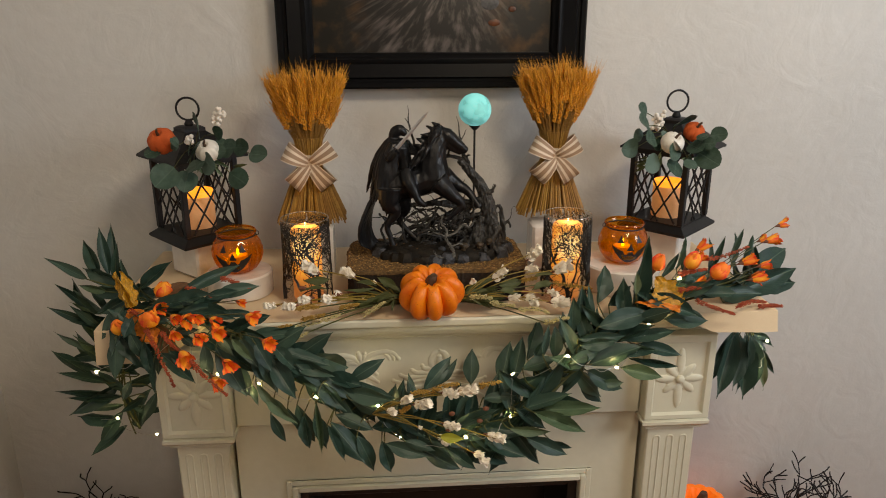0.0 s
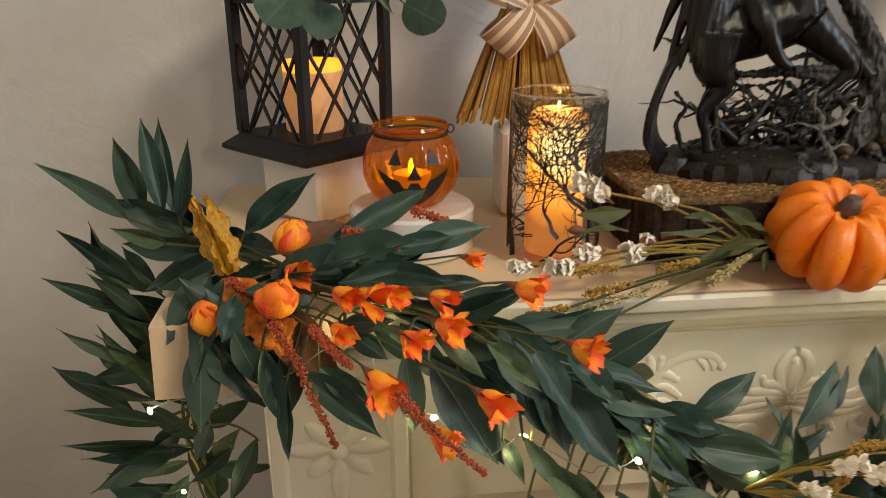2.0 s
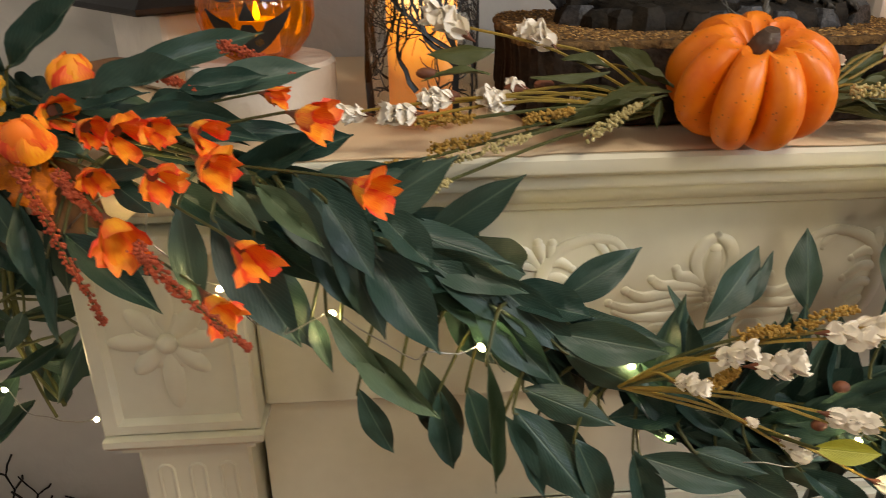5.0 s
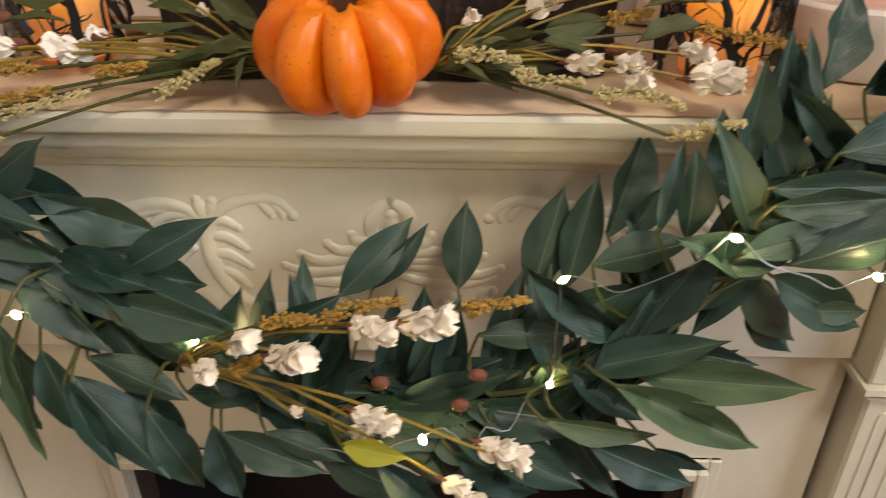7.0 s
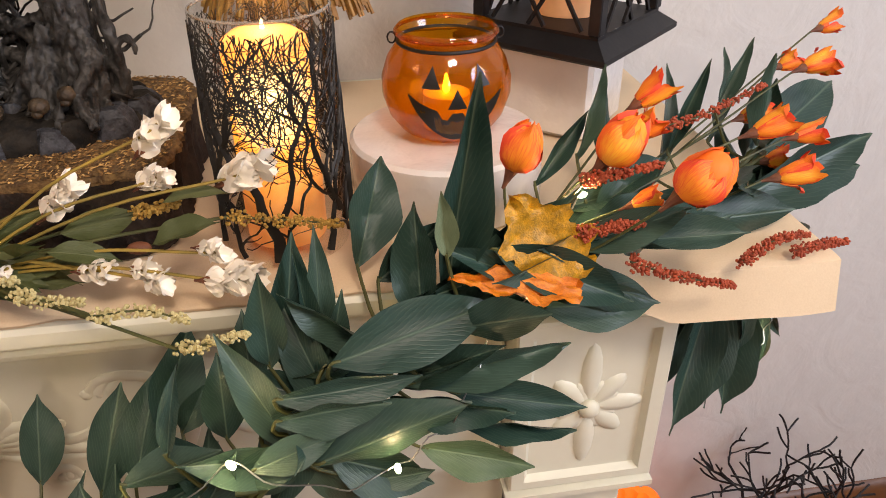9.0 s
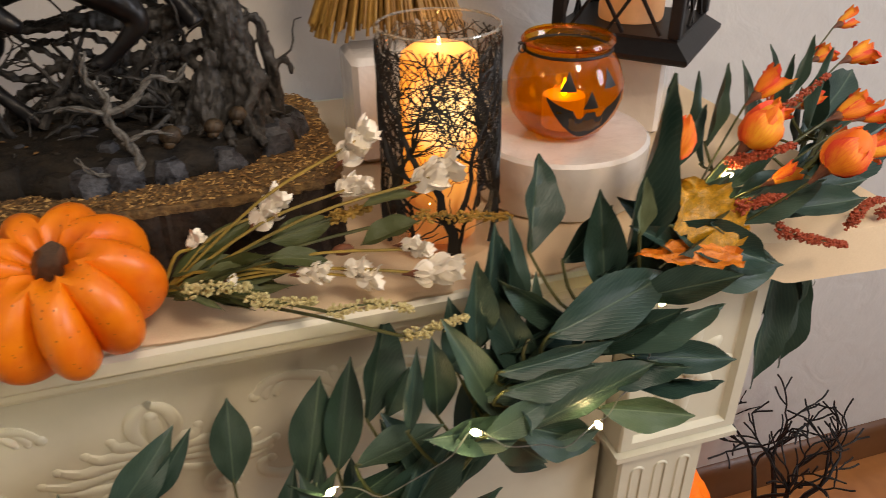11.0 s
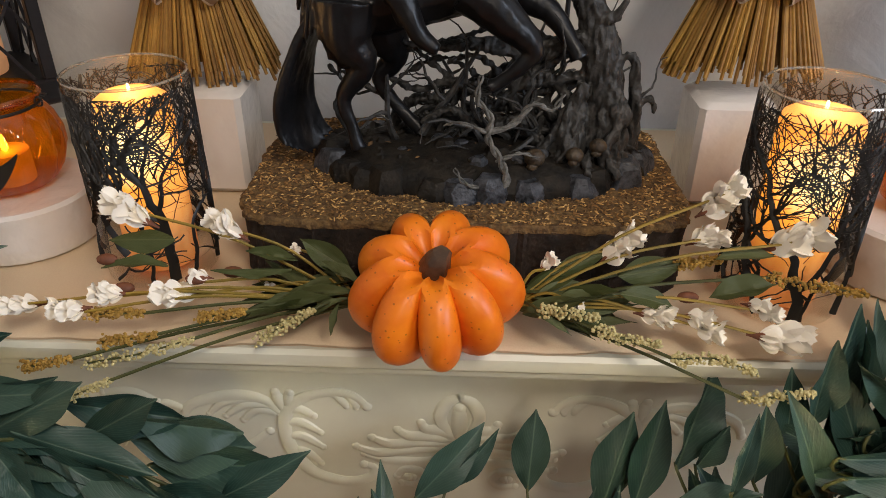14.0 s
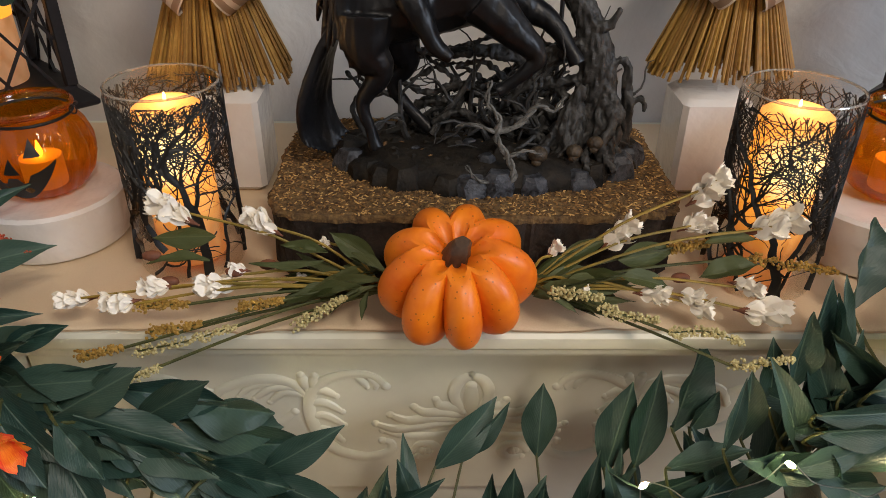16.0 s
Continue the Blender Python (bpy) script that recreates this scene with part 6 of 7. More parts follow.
def topper(rows, place, label, orange, white, berries, lean, orange_r):
    """Eucalyptus discs, two small pumpkins and white berries wired on a lantern roof."""
    top = thing("lantern_topper", label, "floral topper", group="lantern toppers")
    c = Vector(place)
    for r in rows:
        p, size = mm(r), r[3] / 1000 * 2.0
        out = Vector((p.x - c.x, -0.06, p.z - c.z)).normalized()
        a = p - out * size * 0.5
        put_leaf(top, rnd.choice(ROUND_SET), a, p + out * size * 0.55, size * 1.0, (0.15 * lean, -1, 0.35), rnd.uniform(-0.5, 0.5))
        part("twig", Shape().tube(smooth_path([c, c.lerp(a, 0.5) + Vector((0, 0, 0.008)), a], 3), 0.0009, 5), STALK, top)
    for at, rad, skin, ribs in ((orange, orange_r, FELT_ORANGE, 8), (white, 0.0225, WHITE_PUMPKIN, 9)):
        e = new("mini_pumpkin")
        e.parent, e.location = top, Vector(at) - Vector((0, 0, 0.017))
        e.rotation_euler = (radians(38), 0, lean * 0.3)
        s = Shape()
        prof = [(max(rad * math.sin(math.pi * i / 12) ** 0.75, 0.001) if 0 < i < 12 else 0.001, rad * 0.82 * (1 - math.cos(math.pi * i / 12)) - (0.006 if i == 12 else 0.0)) for i in range(13)]
        s.lathe(prof, 48, rib=lambda a, z: 0.9 + 0.1 * abs(math.sin(a * ribs / 2)) ** 0.6)
        part("mini_pumpkin_flesh", s, skin, e)
        part("mini_pumpkin_stem", Shape().tube([(0, 0, rad * 1.45), (0.001, 0, rad * 1.8), (0.005, 0, rad * 2.05)], [0.003, 0.0022, 0.002], 7), STEM_BROWN, e)
    for b, n, spread in berries:
        s = Shape()
        for k in range(n):
            u = k / n
            off = Vector((rnd.gauss(0, 1), rnd.gauss(0, 0.7), rnd.gauss(0, 1))) * spread * 0.45 + Vector((0.006 * (u - 0.5), 0, spread * 2.2 * (u - 0.5)))
            s.ball(Vector(b) + off, 0.0042, 8, 5)
        part("berry_cluster", s, WHITE_BERRY, top, "small white berries")
    for k in range(7):
        ang = rnd.uniform(0, 6.28)
        p = c + Vector((0.05 * math.cos(ang), -0.065 + 0.03 * math.sin(ang), 0.004 * k - 0.005))
        size = rnd.uniform(0.022, 0.036)
        put_leaf(top, rnd.choice(ROUND_SET), p, p + Vector((math.cos(ang), -0.4, rnd.uniform(-0.4, 0.3))).normalized() * size, size, (0.1, -1, 0.6), rnd.uniform(-0.5, 0.5))
    for k in range(9):
        a = c + Vector((0.045 * lean * -1 if k % 2 else 0.02, -0.07, -0.004 * k * 0.5 - 0.01))
        put_leaf(top, rnd.choice(PALE_SET), a, a + Vector((rnd.uniform(-0.02, 0.02) - 0.012 * lean, -0.005, rnd.uniform(-0.025, 0.005))), 0.006, (0, -1, 0.3), 0)
    for k in range(6):
        a = c + Vector((-0.062 * lean if lean > 0 else 0.075, -0.05, -0.03 - 0.004 * k))
        sgn = -1 if lean > 0 else 1
        put_leaf(top, rnd.choice(OLIVE_SET), a, a + Vector((sgn * rnd.uniform(0.012, 0.03), -0.004, rnd.uniform(-0.016, 0.008))), 0.006, (0, -1, 0.3), 0)


topper(TOP_LEFT, (-0.455, -0.16, 1.27), "eucalyptus with rust and white mini pumpkins and white berries", (-0.500, -0.195, 1.288), (-0.413, -0.225, 1.276), (((-0.412, -0.15, 1.322), 30, 0.010), ((-0.451, -0.225, 1.293), 14, 0.006)), -1, 0.026)
topper(TOP_RIGHT, (0.47, -0.16, 1.275), "eucalyptus with white and orange mini pumpkins and berry bunch", (0.494, -0.195, 1.296), (0.440, -0.228, 1.280), (((0.430, -0.190, 1.312), 26, 0.011),), 1, 0.0205)

# ---- wheat sheaves ----


def ribbon(path, half, across, mat, parent, name):
    """A strip of ribbon along a path, with stripes along it."""
    s, n = Shape(), len(path)
    rows, s.uv = [], []
    for i, p in enumerate(path):
        wd = half(i / (n - 1))
        rows.append([Vector(p) + Vector(across) * wd * v for v in (-1, -0.5, 0, 0.5, 1)])
        s.uv += [(i / n, v * 0.5 + 0.5) for v in (-1, -0.5, 0, 0.5, 1)]
    s.rings(rows, closed=False, caps=False)
    return part(name, s, mat, parent)


def sheaf(place, turn, seed, block_at):
    rng = random.Random(seed)
    blk = thing("foam_block", "white plastic-wrapped foam block under the wheat sheaf", "riser", (block_at[0], block_at[1], 1.002), "white foam risers")
    part("block", Shape().box((-0.034, -0.034, 0), (0.034, 0.034, 0.098), 0.005), BLOCK_WHITE, blk)
    wh = thing("wheat_sheaf", "golden dried wheat sheaf tied with a striped ribbon bow", "wheat sheaf", place, "wheat sheaves")
    wh.rotation_euler = (0, 0, radians(turn))
    waist = 0.128
    stalks, dark, ears, awns = Shape(), Shape(), Shape(), Shape()
    for k in range(230):
        a, q = rng.uniform(0, 2 * math.pi), math.sqrt(rng.random())
        if k < 120:
            q = rng.uniform(0.86, 1)
        foot = Vector((0.072 * q * math.cos(a), 0.036 * q * math.sin(a), rng.uniform(-0.004, 0.014) + 0.006 * (1 - q)))
        tie = Vector((0.0185 * q * math.cos(a), 0.0165 * q * math.sin(a), waist))
        own = Shape() if k < 120 else stalks
        own.tube([foot, foot.lerp(tie, 0.5) + Vector((0, 0, 0.004)), tie, tie + Vector((0.012 * q * math.cos(a), 0.008 * q * math.sin(a), 0.045))], [0.0017, 0.0015, 0.0013, 0.0010], 5)
        if k < 120:
            part("stalk", own, STRAW if k % 3 else STRAW_SHADED, wh)
    for k in range(330):
        a, q = rng.uniform(0, 2 * math.pi), math.sqrt(rng.random())
        if k < 130:
            q = rng.uniform(0.8, 1)
        tie = Vector((0.017 * q * math.cos(a), 0.015 * q * math.sin(a), waist))
        top = Vector((0.062 * q * math.cos(a), 0.042 * q * math.sin(a), waist + rng.uniform(0.058, 0.122) + 0.018 * (1 - q)))
        grown = (top.z - waist) / 0.12
        top.x, top.y = tie.x + (top.x - tie.x) * (0.02 + 1.02 * grown), tie.y + (top.y - tie.y) * (0.02 + 1.02 * grown)
        mid = tie.lerp(top, 0.5) + Vector((-0.006 * q * math.cos(a), -0.004 * q * math.sin(a), 0))
        dark.tube([tie, mid, top], [0.0011, 0.001, 0.0009], 4)
        d = (top - mid).normalized()
        side = d.orthogonal().normalized()
        up = d.cross(side)
        for g in range(15):
            b = g * 2.4
            o = (math.cos(b) * side + math.sin(b) * up)
            p = top + d * (0.0030 * g) + o * 0.0018
            w_ = 0.0030 * (1 - 0.030 * g)
            tip_ = p + d * 0.0085 + o * 0.0012
            f1, f2 = (o.cross(d)) * w_, o * w_
            ears.add([p, p + d * 0.003 + f1, p + d * 0.003 + f2, p + d * 0.003 - f1, p + d * 0.003 - f2, tip_], [(0, 2, 1), (0, 3, 2), (0, 4, 3), (0, 1, 4), (5, 1, 2), (5, 2, 3), (5, 3, 4), (5, 4, 1)])
            if g > 1 and g % 3:
                e = tip_ + (d + o * 0.22 + Vector((0, 0, 0.20))).normalized() * rng.uniform(0.012, 0.028)
                n1, n2 = f1.normalized() * 0.00034, f2.normalized() * 0.00034
                awns.add([tip_ + n1, tip_ - n1 + n2, tip_ - n1 - n2, e], [(0, 1, 3), (1, 2, 3), (2, 0, 3)])
    # both cores take the straw whose colour carries the inner shade
    tagged(part("stalk_core", stalks, STRAW_SHADED, wh), kind="stuff")
    tagged(part("straw_core", dark, STRAW_SHADED, wh), kind="stuff")
    tagged(part("ear_head", ears, EAR, wh, "orange-gold wheat ears"), kind="stuff")
    tagged(part("bristle_head", awns, AWN, wh, "fine orange-gold bristles", smooth=False), kind="stuff")
    knot = Vector((0.0, -0.026, waist - 0.003))
    bow = new("bow")
    bow.parent = wh
    tagged(bow, "taupe and cream striped ribbon bow")
    for ang, ln, tilt in ((32, 0.055, 0.1), (150, 0.054, -0.1), (-52, 0.059, 0.15), (-130, 0.057, -0.15)):
        dirn = Vector((math.cos(radians(ang)), 0, math.sin(radians(ang))))
        across = Vector((-math.sin(radians(ang)), -0.25 + tilt, math.cos(radians(ang)))).normalized()
        path = []
        for i in range(19):
            u = i / 18
            t = 2 * math.pi * u
            path.append(knot + dirn * ln * 0.5 * (1 - math.cos(t)) + Vector((0, -1, 0.1)) * 0.024 * math.sin(t))
        ribbon(path, lambda u: 0.0045 + 0.0155 * math.sin(math.pi * u) ** 0.9, across, RIBBON_MAT, bow, "loop")
    part("knot", Shape().ball(knot + Vector((0, -0.004, 0)), (0.008, 0.007, 0.011), 12, 8), material("ribbon_knot", (0.42, 0.32, 0.23), 0.8, (0.6, 0.5, 0.4), 200, 700, 0.3), bow)
    part("binding", Shape().lathe(((0.0195, waist - 0.012), (0.0205, waist - 0.006), (0.0205, waist + 0.006), (0.0195, waist + 0.012)), 28, caps=False), RIBBON_MAT, wh)


sheaf((-0.2475, -0.115, 1.103), 4, 21, (-0.2395, -0.130))
sheaf((0.244, -0.115, 1.110), -3, 22, (0.232, -0.135))

# ---- moon lamp ----
moon = thing("moon_lamp", "glowing turquoise moon ball on a thin black stand", "lamp", (0.081, -0.128, 0))
part("globe", Shape().ball((0, 0, 1.328), 0.0325, 36, 24), MOON, moon, "turquoise glowing moon ball")
part("cup", Shape().lathe(((0.003, 1.288), (0.006, 1.290), (0.011, 1.2965), (0.012, 1.299), (0.009, 1.300)), 20), BLACK_METAL, moon)
part("pole", Shape().tube([(0, 0, 1.07), (0, 0, 1.29)], 0.0022, 8), BLACK_METAL, moon)
part("foot", Shape().lathe(((0.001, 1.0665), (0.024, 1.0665), (0.025, 1.069), (0.006, 1.074), (0.003, 1.078)), 24), BLACK_METAL, moon)

# ---- statue ----


def statue():
    """Plain dark figure: a rearing horse with a cloaked rider over a thicket of roots."""
    O = Vector((0.0, -0.235, 1.0665))
    soft = Shape()

    def limb(pts, rad, flat=1.0, seg=12):
        soft.tube(smooth_path(pts, 4), np.interp(np.linspace(0, 1, (len(pts) - 1) * 4 + 1), np.linspace(0, 1, len(rad)), rad).tolist(), seg, flat=flat)

    # horse: barrel with swelling quarters and chest, arched neck, wedge-shaped head
    limb([(-0.100, 0, 0.128), (-0.088, 0, 0.136), (-0.062, 0, 0.140), (-0.030, 0, 0.146), (-0.004, 0, 0.156), (0.012, 0, 0.166)], [0.012, 0.031, 0.031, 0.029, 0.030, 0.016])
    limb([(-0.006, 0, 0.152), (-0.010, 0, 0.184), (-0.004, 0, 0.210), (0.010, 0, 0.230)], [0.031, 0.028, 0.023, 0.014])
    limb([(0.004, 0, 0.236), (0.018, -0.002, 0.229), (0.034, -0.003, 0.216), (0.047, -0.004, 0.206), (0.054, -0.004, 0.201)], [0.010, 0.0145, 0.0110, 0.0082, 0.0068])
    limb([(0.016, -0.002, 0.218), (0.026, -0.003, 0.208), (0.044, -0.004, 0.197)], [0.011, 0.007, 0.0042])
    for f in (-1, 1):
        limb([(0.004, f * 0.007, 0.240), (0.003, f * 0.008, 0.254)], [0.004, 0.001], seg=6)
    # hind legs, then the lifted fore legs
    limb([(-0.090, -0.016, 0.134), (-0.090, -0.021, 0.108), (-0.080, -0.022, 0.090), (-0.096, -0.022, 0.066), (-0.091, -0.023, 0.044), (-0.086, -0.024, 0.026)], [0.026, 0.019, 0.0105, 0.0062, 0.0048, 0.0070])
    limb([(-0.080, 0.014, 0.130), (-0.066, 0.019, 0.100), (-0.062, 0.020, 0.082), (-0.074, 0.020, 0.066), (-0.056, 0.016, 0.042), (-0.040, 0.012, 0.028)], [0.025, 0.018, 0.0100, 0.0064, 0.0050, 0.0070])
    limb([(0.000, -0.020, 0.146), (0.020, -0.027, 0.128), (0.042, -0.030, 0.108), (0.036, -0.030, 0.096), (0.020, -0.029, 0.082), (0.012, -0.029, 0.078)], [0.022, 0.0145, 0.0082, 0.0058, 0.0046, 0.0062])
    limb([(0.012, 0.012, 0.152), (0.034, 0.010, 0.136), (0.056, 0.004, 0.124), (0.072, -0.006, 0.104), (0.078, -0.010, 0.094)], [0.020, 0.0135, 0.0085, 0.0060, 0.0078])
    # tail, in strands
    for k in range(11):
        w_ = 0.0034 * (k - 5)
        limb([(-0.104, w_ * 0.3, 0.138), (-0.124 + 0.2 * w_, w_ * 0.6, 0.106), (-0.138 + 0.5 * w_, w_, 0.062), (-0.136 + 0.7 * w_, w_, 0.034), (-0.126 + 0.9 * w_, w_ - 0.004, 0.010 + abs(w_) * 0.8)], [0.004, 0.0048, 0.0046, 0.0036, 0.0008], seg=6)
    # rider: seat, trunk, hooded head, sword arm, rein arm, long booted leg
    limb([(-0.058, 0, 0.160), (-0.062, 0, 0.186), (-0.070, 0, 0.208), (-0.070, 0, 0.226)], [0.017, 0.014, 0.018, 0.009])
    limb([(-0.084, 0, 0.220), (-0.078, -0.001, 0.236), (-0.068, -0.003, 0.241), (-0.058, -0.005, 0.232)], [0.007, 0.0110, 0.0105, 0.0040])
    limb([(-0.080, -0.016, 0.216), (-0.091, -0.027, 0.200), (-0.088, -0.035, 0.196), (-0.078, -0.040, 0.210)], [0.010, 0.0085, 0.0065, 0.0058])
    limb([(-0.060, 0.014, 0.214), (-0.044, 0.018, 0.200), (-0.028, 0.012, 0.196)], [0.010, 0.0075, 0.0058])
    limb([(-0.060, -0.020, 0.166), (-0.056, -0.034, 0.152), (-0.046, -0.038, 0.134), (-0.036, -0.040, 0.116), (-0.024, -0.042, 0.108)], [0.014, 0.0120, 0.0088, 0.0068, 0.0046])
    # saddle flap
    limb([(-0.052, -0.024, 0.168), (-0.048, -0.031, 0.142), (-0.046, -0.030, 0.122)], [0.012, 0.016, 0.008], 0.45)
    # cloak falling behind in folds that widen to a ragged hem
    for k in range(9):
        u = k / 8
        hem = Vector((-0.134 + 0.048 * u, -0.030 + 0.052 * abs(2 * u - 1) ** 2 * (1 if u < 0.5 else 0.2), 0.118 - 0.034 * u + 0.010 * math.sin(5 * k)))
        top_ = Vector((-0.088 + 0.016 * u, -0.014 + 0.010 * (1 - u), 0.224))
        mid_ = top_.lerp(hem, 0.55) + Vector((-0.007 * (1 - u), -0.002, 0.004))
        limb([top_, top_.lerp(mid_, 0.5) + Vector((-0.003, 0, 0.003)), mid_, hem], [0.0060, 0.0062, 0.0062, 0.0014], seg=8)
    # mane in wisps along the crest and down the neck
    for k in range(34):
        u = (k % 17) / 16
        b = Vector((0.006, 0, 0.242)).lerp(Vector((-0.034, 0, 0.186)), u) + Vector((0.004 * math.sin(k * 2.1), 0, 0))
        w_ = rnd.uniform(-0.020, 0.004) if k > 16 else rnd.uniform(-0.010, 0.010)
        drop = rnd.uniform(-0.034, -0.014) if k > 16 else rnd.uniform(0.0, 0.014)
        limb([b, b + Vector((-0.008, w_ * 0.6 - (0.012 if k > 16 else 0), 0.25 * drop + 0.004)), b + Vector((-0.016 - 0.008 * rnd.random(), w_ - (0.014 if k > 16 else 0), drop))], [0.007, 0.0048, 0.0008], seg=7)
    soft.v = [tuple(O + Vector(p)) for p in soft.v]
    # the soft shapes flow into one skin
    def fuse(shape, voxel, even, rough, scale):
        """Grow overlapping shapes into one skin and roughen it."""
        temp = bpy.data.objects.new("soft", shape.mesh("soft", STATUE_BLACK))
        scene.collection.objects.link(temp)
        md = temp.modifiers.new("skin", "REMESH")
        md.mode, md.voxel_size = "VOXEL", voxel
        sm = temp.modifiers.new("even", "SMOOTH")
        sm.iterations, sm.factor = even, 0.5
        got = bpy.data.meshes.new_from_object(temp.evaluated_get(bpy.context.evaluated_depsgraph_get()))
        bpy.data.objects.remove(temp)
        verts = [v.co + v.normal * rough * noise.noise((v.co.x * scale, v.co.y * scale, v.co.z * scale * 0.35)) for v in got.vertices]
        return [v[:] for v in verts], [tuple(p.vertices) for p in got.polygons]

    out = Shape()
    out.add(*fuse(soft, 0.0016, 3, 0.0008, 160), 0)
    # base of rocks and earth
    rng = random.Random(12)
    base = Shape()
    rings = []
    for z, g in ((0.0, 1.0), (0.006, 1.01), (0.013, 0.95), (0.019, 0.80), (0.023, 0.45), (0.025, 0.03)):
        rings.append([O + Vector((0.010 + 0.126 * g * math.cos(a) * (1 + 0.05 * noise.noise((math.cos(a) * 4, math.sin(a) * 4, 3))), 0.010 + 0.068 * g * math.sin(a) * (1 + 0.06 * noise.noise((math.cos(a) * 5, math.sin(a) * 5, 8))), z + 0.003 * noise.noise((7 * a, z * 90, 0)))) for a in (2 * math.pi * k / 48 for k in range(48))])
    out.rings(rings, slot=3)
    for k in range(60):
        a = 2 * math.pi * (k + rng.uniform(-0.35, 0.35)) / 26 if k < 30 else rng.uniform(0, 6.28)
        q = 0.98 if k < 30 else rng.uniform(0.2, 0.8)
        c = O + Vector((0.010 + 0.122 * q * math.cos(a), 0.010 + 0.064 * q * math.sin(a), rng.uniform(0.002, 0.009) if k < 30 else 0.020))
        r = rng.uniform(0.0100, 0.0175) if k < 30 else rng.uniform(0.003, 0.009)
        pts, turn = [], a + rng.uniform(-0.3, 0.3)
        for q, z in ((1.0, -0.8), (1.05, -0.2), (0.92, 0.45), (0.62, 0.85)):
            ring = []
            for j in range(6):
                b = turn + math.pi / 3 * (j + rng.uniform(-0.2, 0.2))
                ring.append(c + Vector((q * r * 1.25 * math.cos(b), q * r * math.sin(b), r * z * rng.uniform(0.85, 1.1))))
            pts.append(ring)
        out.rings(pts, slot=2 if rng.random() < 0.6 else 3)

    # gnarled tree on the far side of the horse
    def branch(p, d, length, rad, depth, slot=1, kink=0.5, shrink=0.6):
        pts, rr = [p], [rad]
        n = 5
        for i in range(n):
            d = (d + Vector((rng.gauss(0, 1), rng.gauss(0, 0.6), rng.gauss(0, 1))) * kink * 0.5).normalized()
            p = p + d * length / n
            pts.append(p)
            rr.append(rad * (1 - 0.6 * (i + 1) / n))
        out.tube(pts, rr, 6, slot=slot)
        if depth:
            for i in (2, 3, 5):
                side = Vector((rng.gauss(0, 1), rng.gauss(0, 0.5), rng.gauss(0, 1)))
                branch(pts[i], (d + side).normalized(), length * shrink, rr[i] * 0.75, depth - 1, slot, kink, shrink)

    trunk = [(0.104, 0.004, 0.0), (0.102, 0.004, 0.045), (0.098, 0.006, 0.085), (0.092, 0.008, 0.112), (0.080, 0.010, 0.136), (0.062, 0.011, 0.160), (0.044, 0.012, 0.180)]
    tp = smooth_path([O + Vector(p) for p in trunk], 6)
    bark = Shape()
    for i in range(9):
        off = [Vector((0.0085 * math.cos(0.7 * i + 0.16 * j), 0.0080 * math.sin(0.7 * i + 0.16 * j), 0)) for j in range(len(tp))]
        bark.tube([p + o * (1.3 - 0.85 * j / len(tp)) for j, (p, o) in enumerate(zip(tp, off))], [0.0062 * (1.3 - 0.65 * j / len(tp)) for j in range(len(tp))], 8)
    # flaring roots, curled stubs and the heavy boughs
    for k in range(26):
        a = rng.uniform(-0.9, 4.0)
        reach = rng.uniform(0.022, 0.046)
        end = O + Vector((0.090 + reach * math.cos(a), -0.012 - 0.75 * reach * abs(math.sin(a)) + rng.uniform(0, 0.014), rng.uniform(0.004, 0.016)))
        st_ = O + Vector((0.093 + 0.010 * math.cos(a), -0.004, rng.uniform(0.035, 0.075)))
        jog = Vector((rng.uniform(-0.008, 0.008), rng.uniform(-0.006, 0.002), 0))
        bark.tube(smooth_path([st_, st_.lerp(end, 0.35) + jog, st_.lerp(end, 0.7) - jog * 0.8, end], 4), [0.0056 - 0.00022 * j for j in range(13)], 7)
    for pts, r in ((((0.126, 0, 0.02), (0.126, 0, 0.050), (0.123, 0, 0.072), (0.122, 0, 0.088), (0.115, 0, 0.094), (0.108, 0, 0.086), (0.104, 0, 0.076)), 0.0058), (((0.118, 0, 0.042), (0.126, -0.002, 0.052), (0.133, -0.002, 0.062), (0.140, -0.002, 0.058), (0.139, -0.002, 0.050)), 0.0040), (((0.092, 0, 0.12), (0.104, -0.002, 0.124), (0.108, -0.002, 0.136)), 0.0048),
                   (((0.086, 0.01, 0.02), (0.055, 0.014, 0.050), (0.020, 0.018, 0.046), (-0.012, 0.020, 0.066), (-0.045, 0.022, 0.058), (-0.075, 0.02, 0.075)), 0.0062),
                   (((0.080, 0.006, 0.05), (0.058, 0.008, 0.075), (0.030, 0.012, 0.070), (0.004, 0.014, 0.088), (-0.02, 0.016, 0.082)), 0.0048),
                   (((0.060, -0.006, 0.018), (0.036, -0.004, 0.042), (0.010, 0.0, 0.034), (-0.016, 0.004, 0.048), (-0.04, 0.006, 0.036)), 0.0060),
                   (((-0.07, 0.03, 0.02), (-0.05, 0.03, 0.045), (-0.015, 0.03, 0.050), (0.015, 0.028, 0.068), (0.045, 0.024, 0.090), (0.07, 0.016, 0.105)), 0.0050),
                   (((-0.095, 0.012, 0.02), (-0.108, 0.010, 0.045), (-0.100, 0.010, 0.065), (-0.112, 0.01, 0.080)), 0.0034)):
        pp = smooth_path([O + Vector(p) for p in pts], 5)
        bark.tube(pp, [r * (1 - 0.62 * j / len(pp)) for j in range(len(pp))], 8)
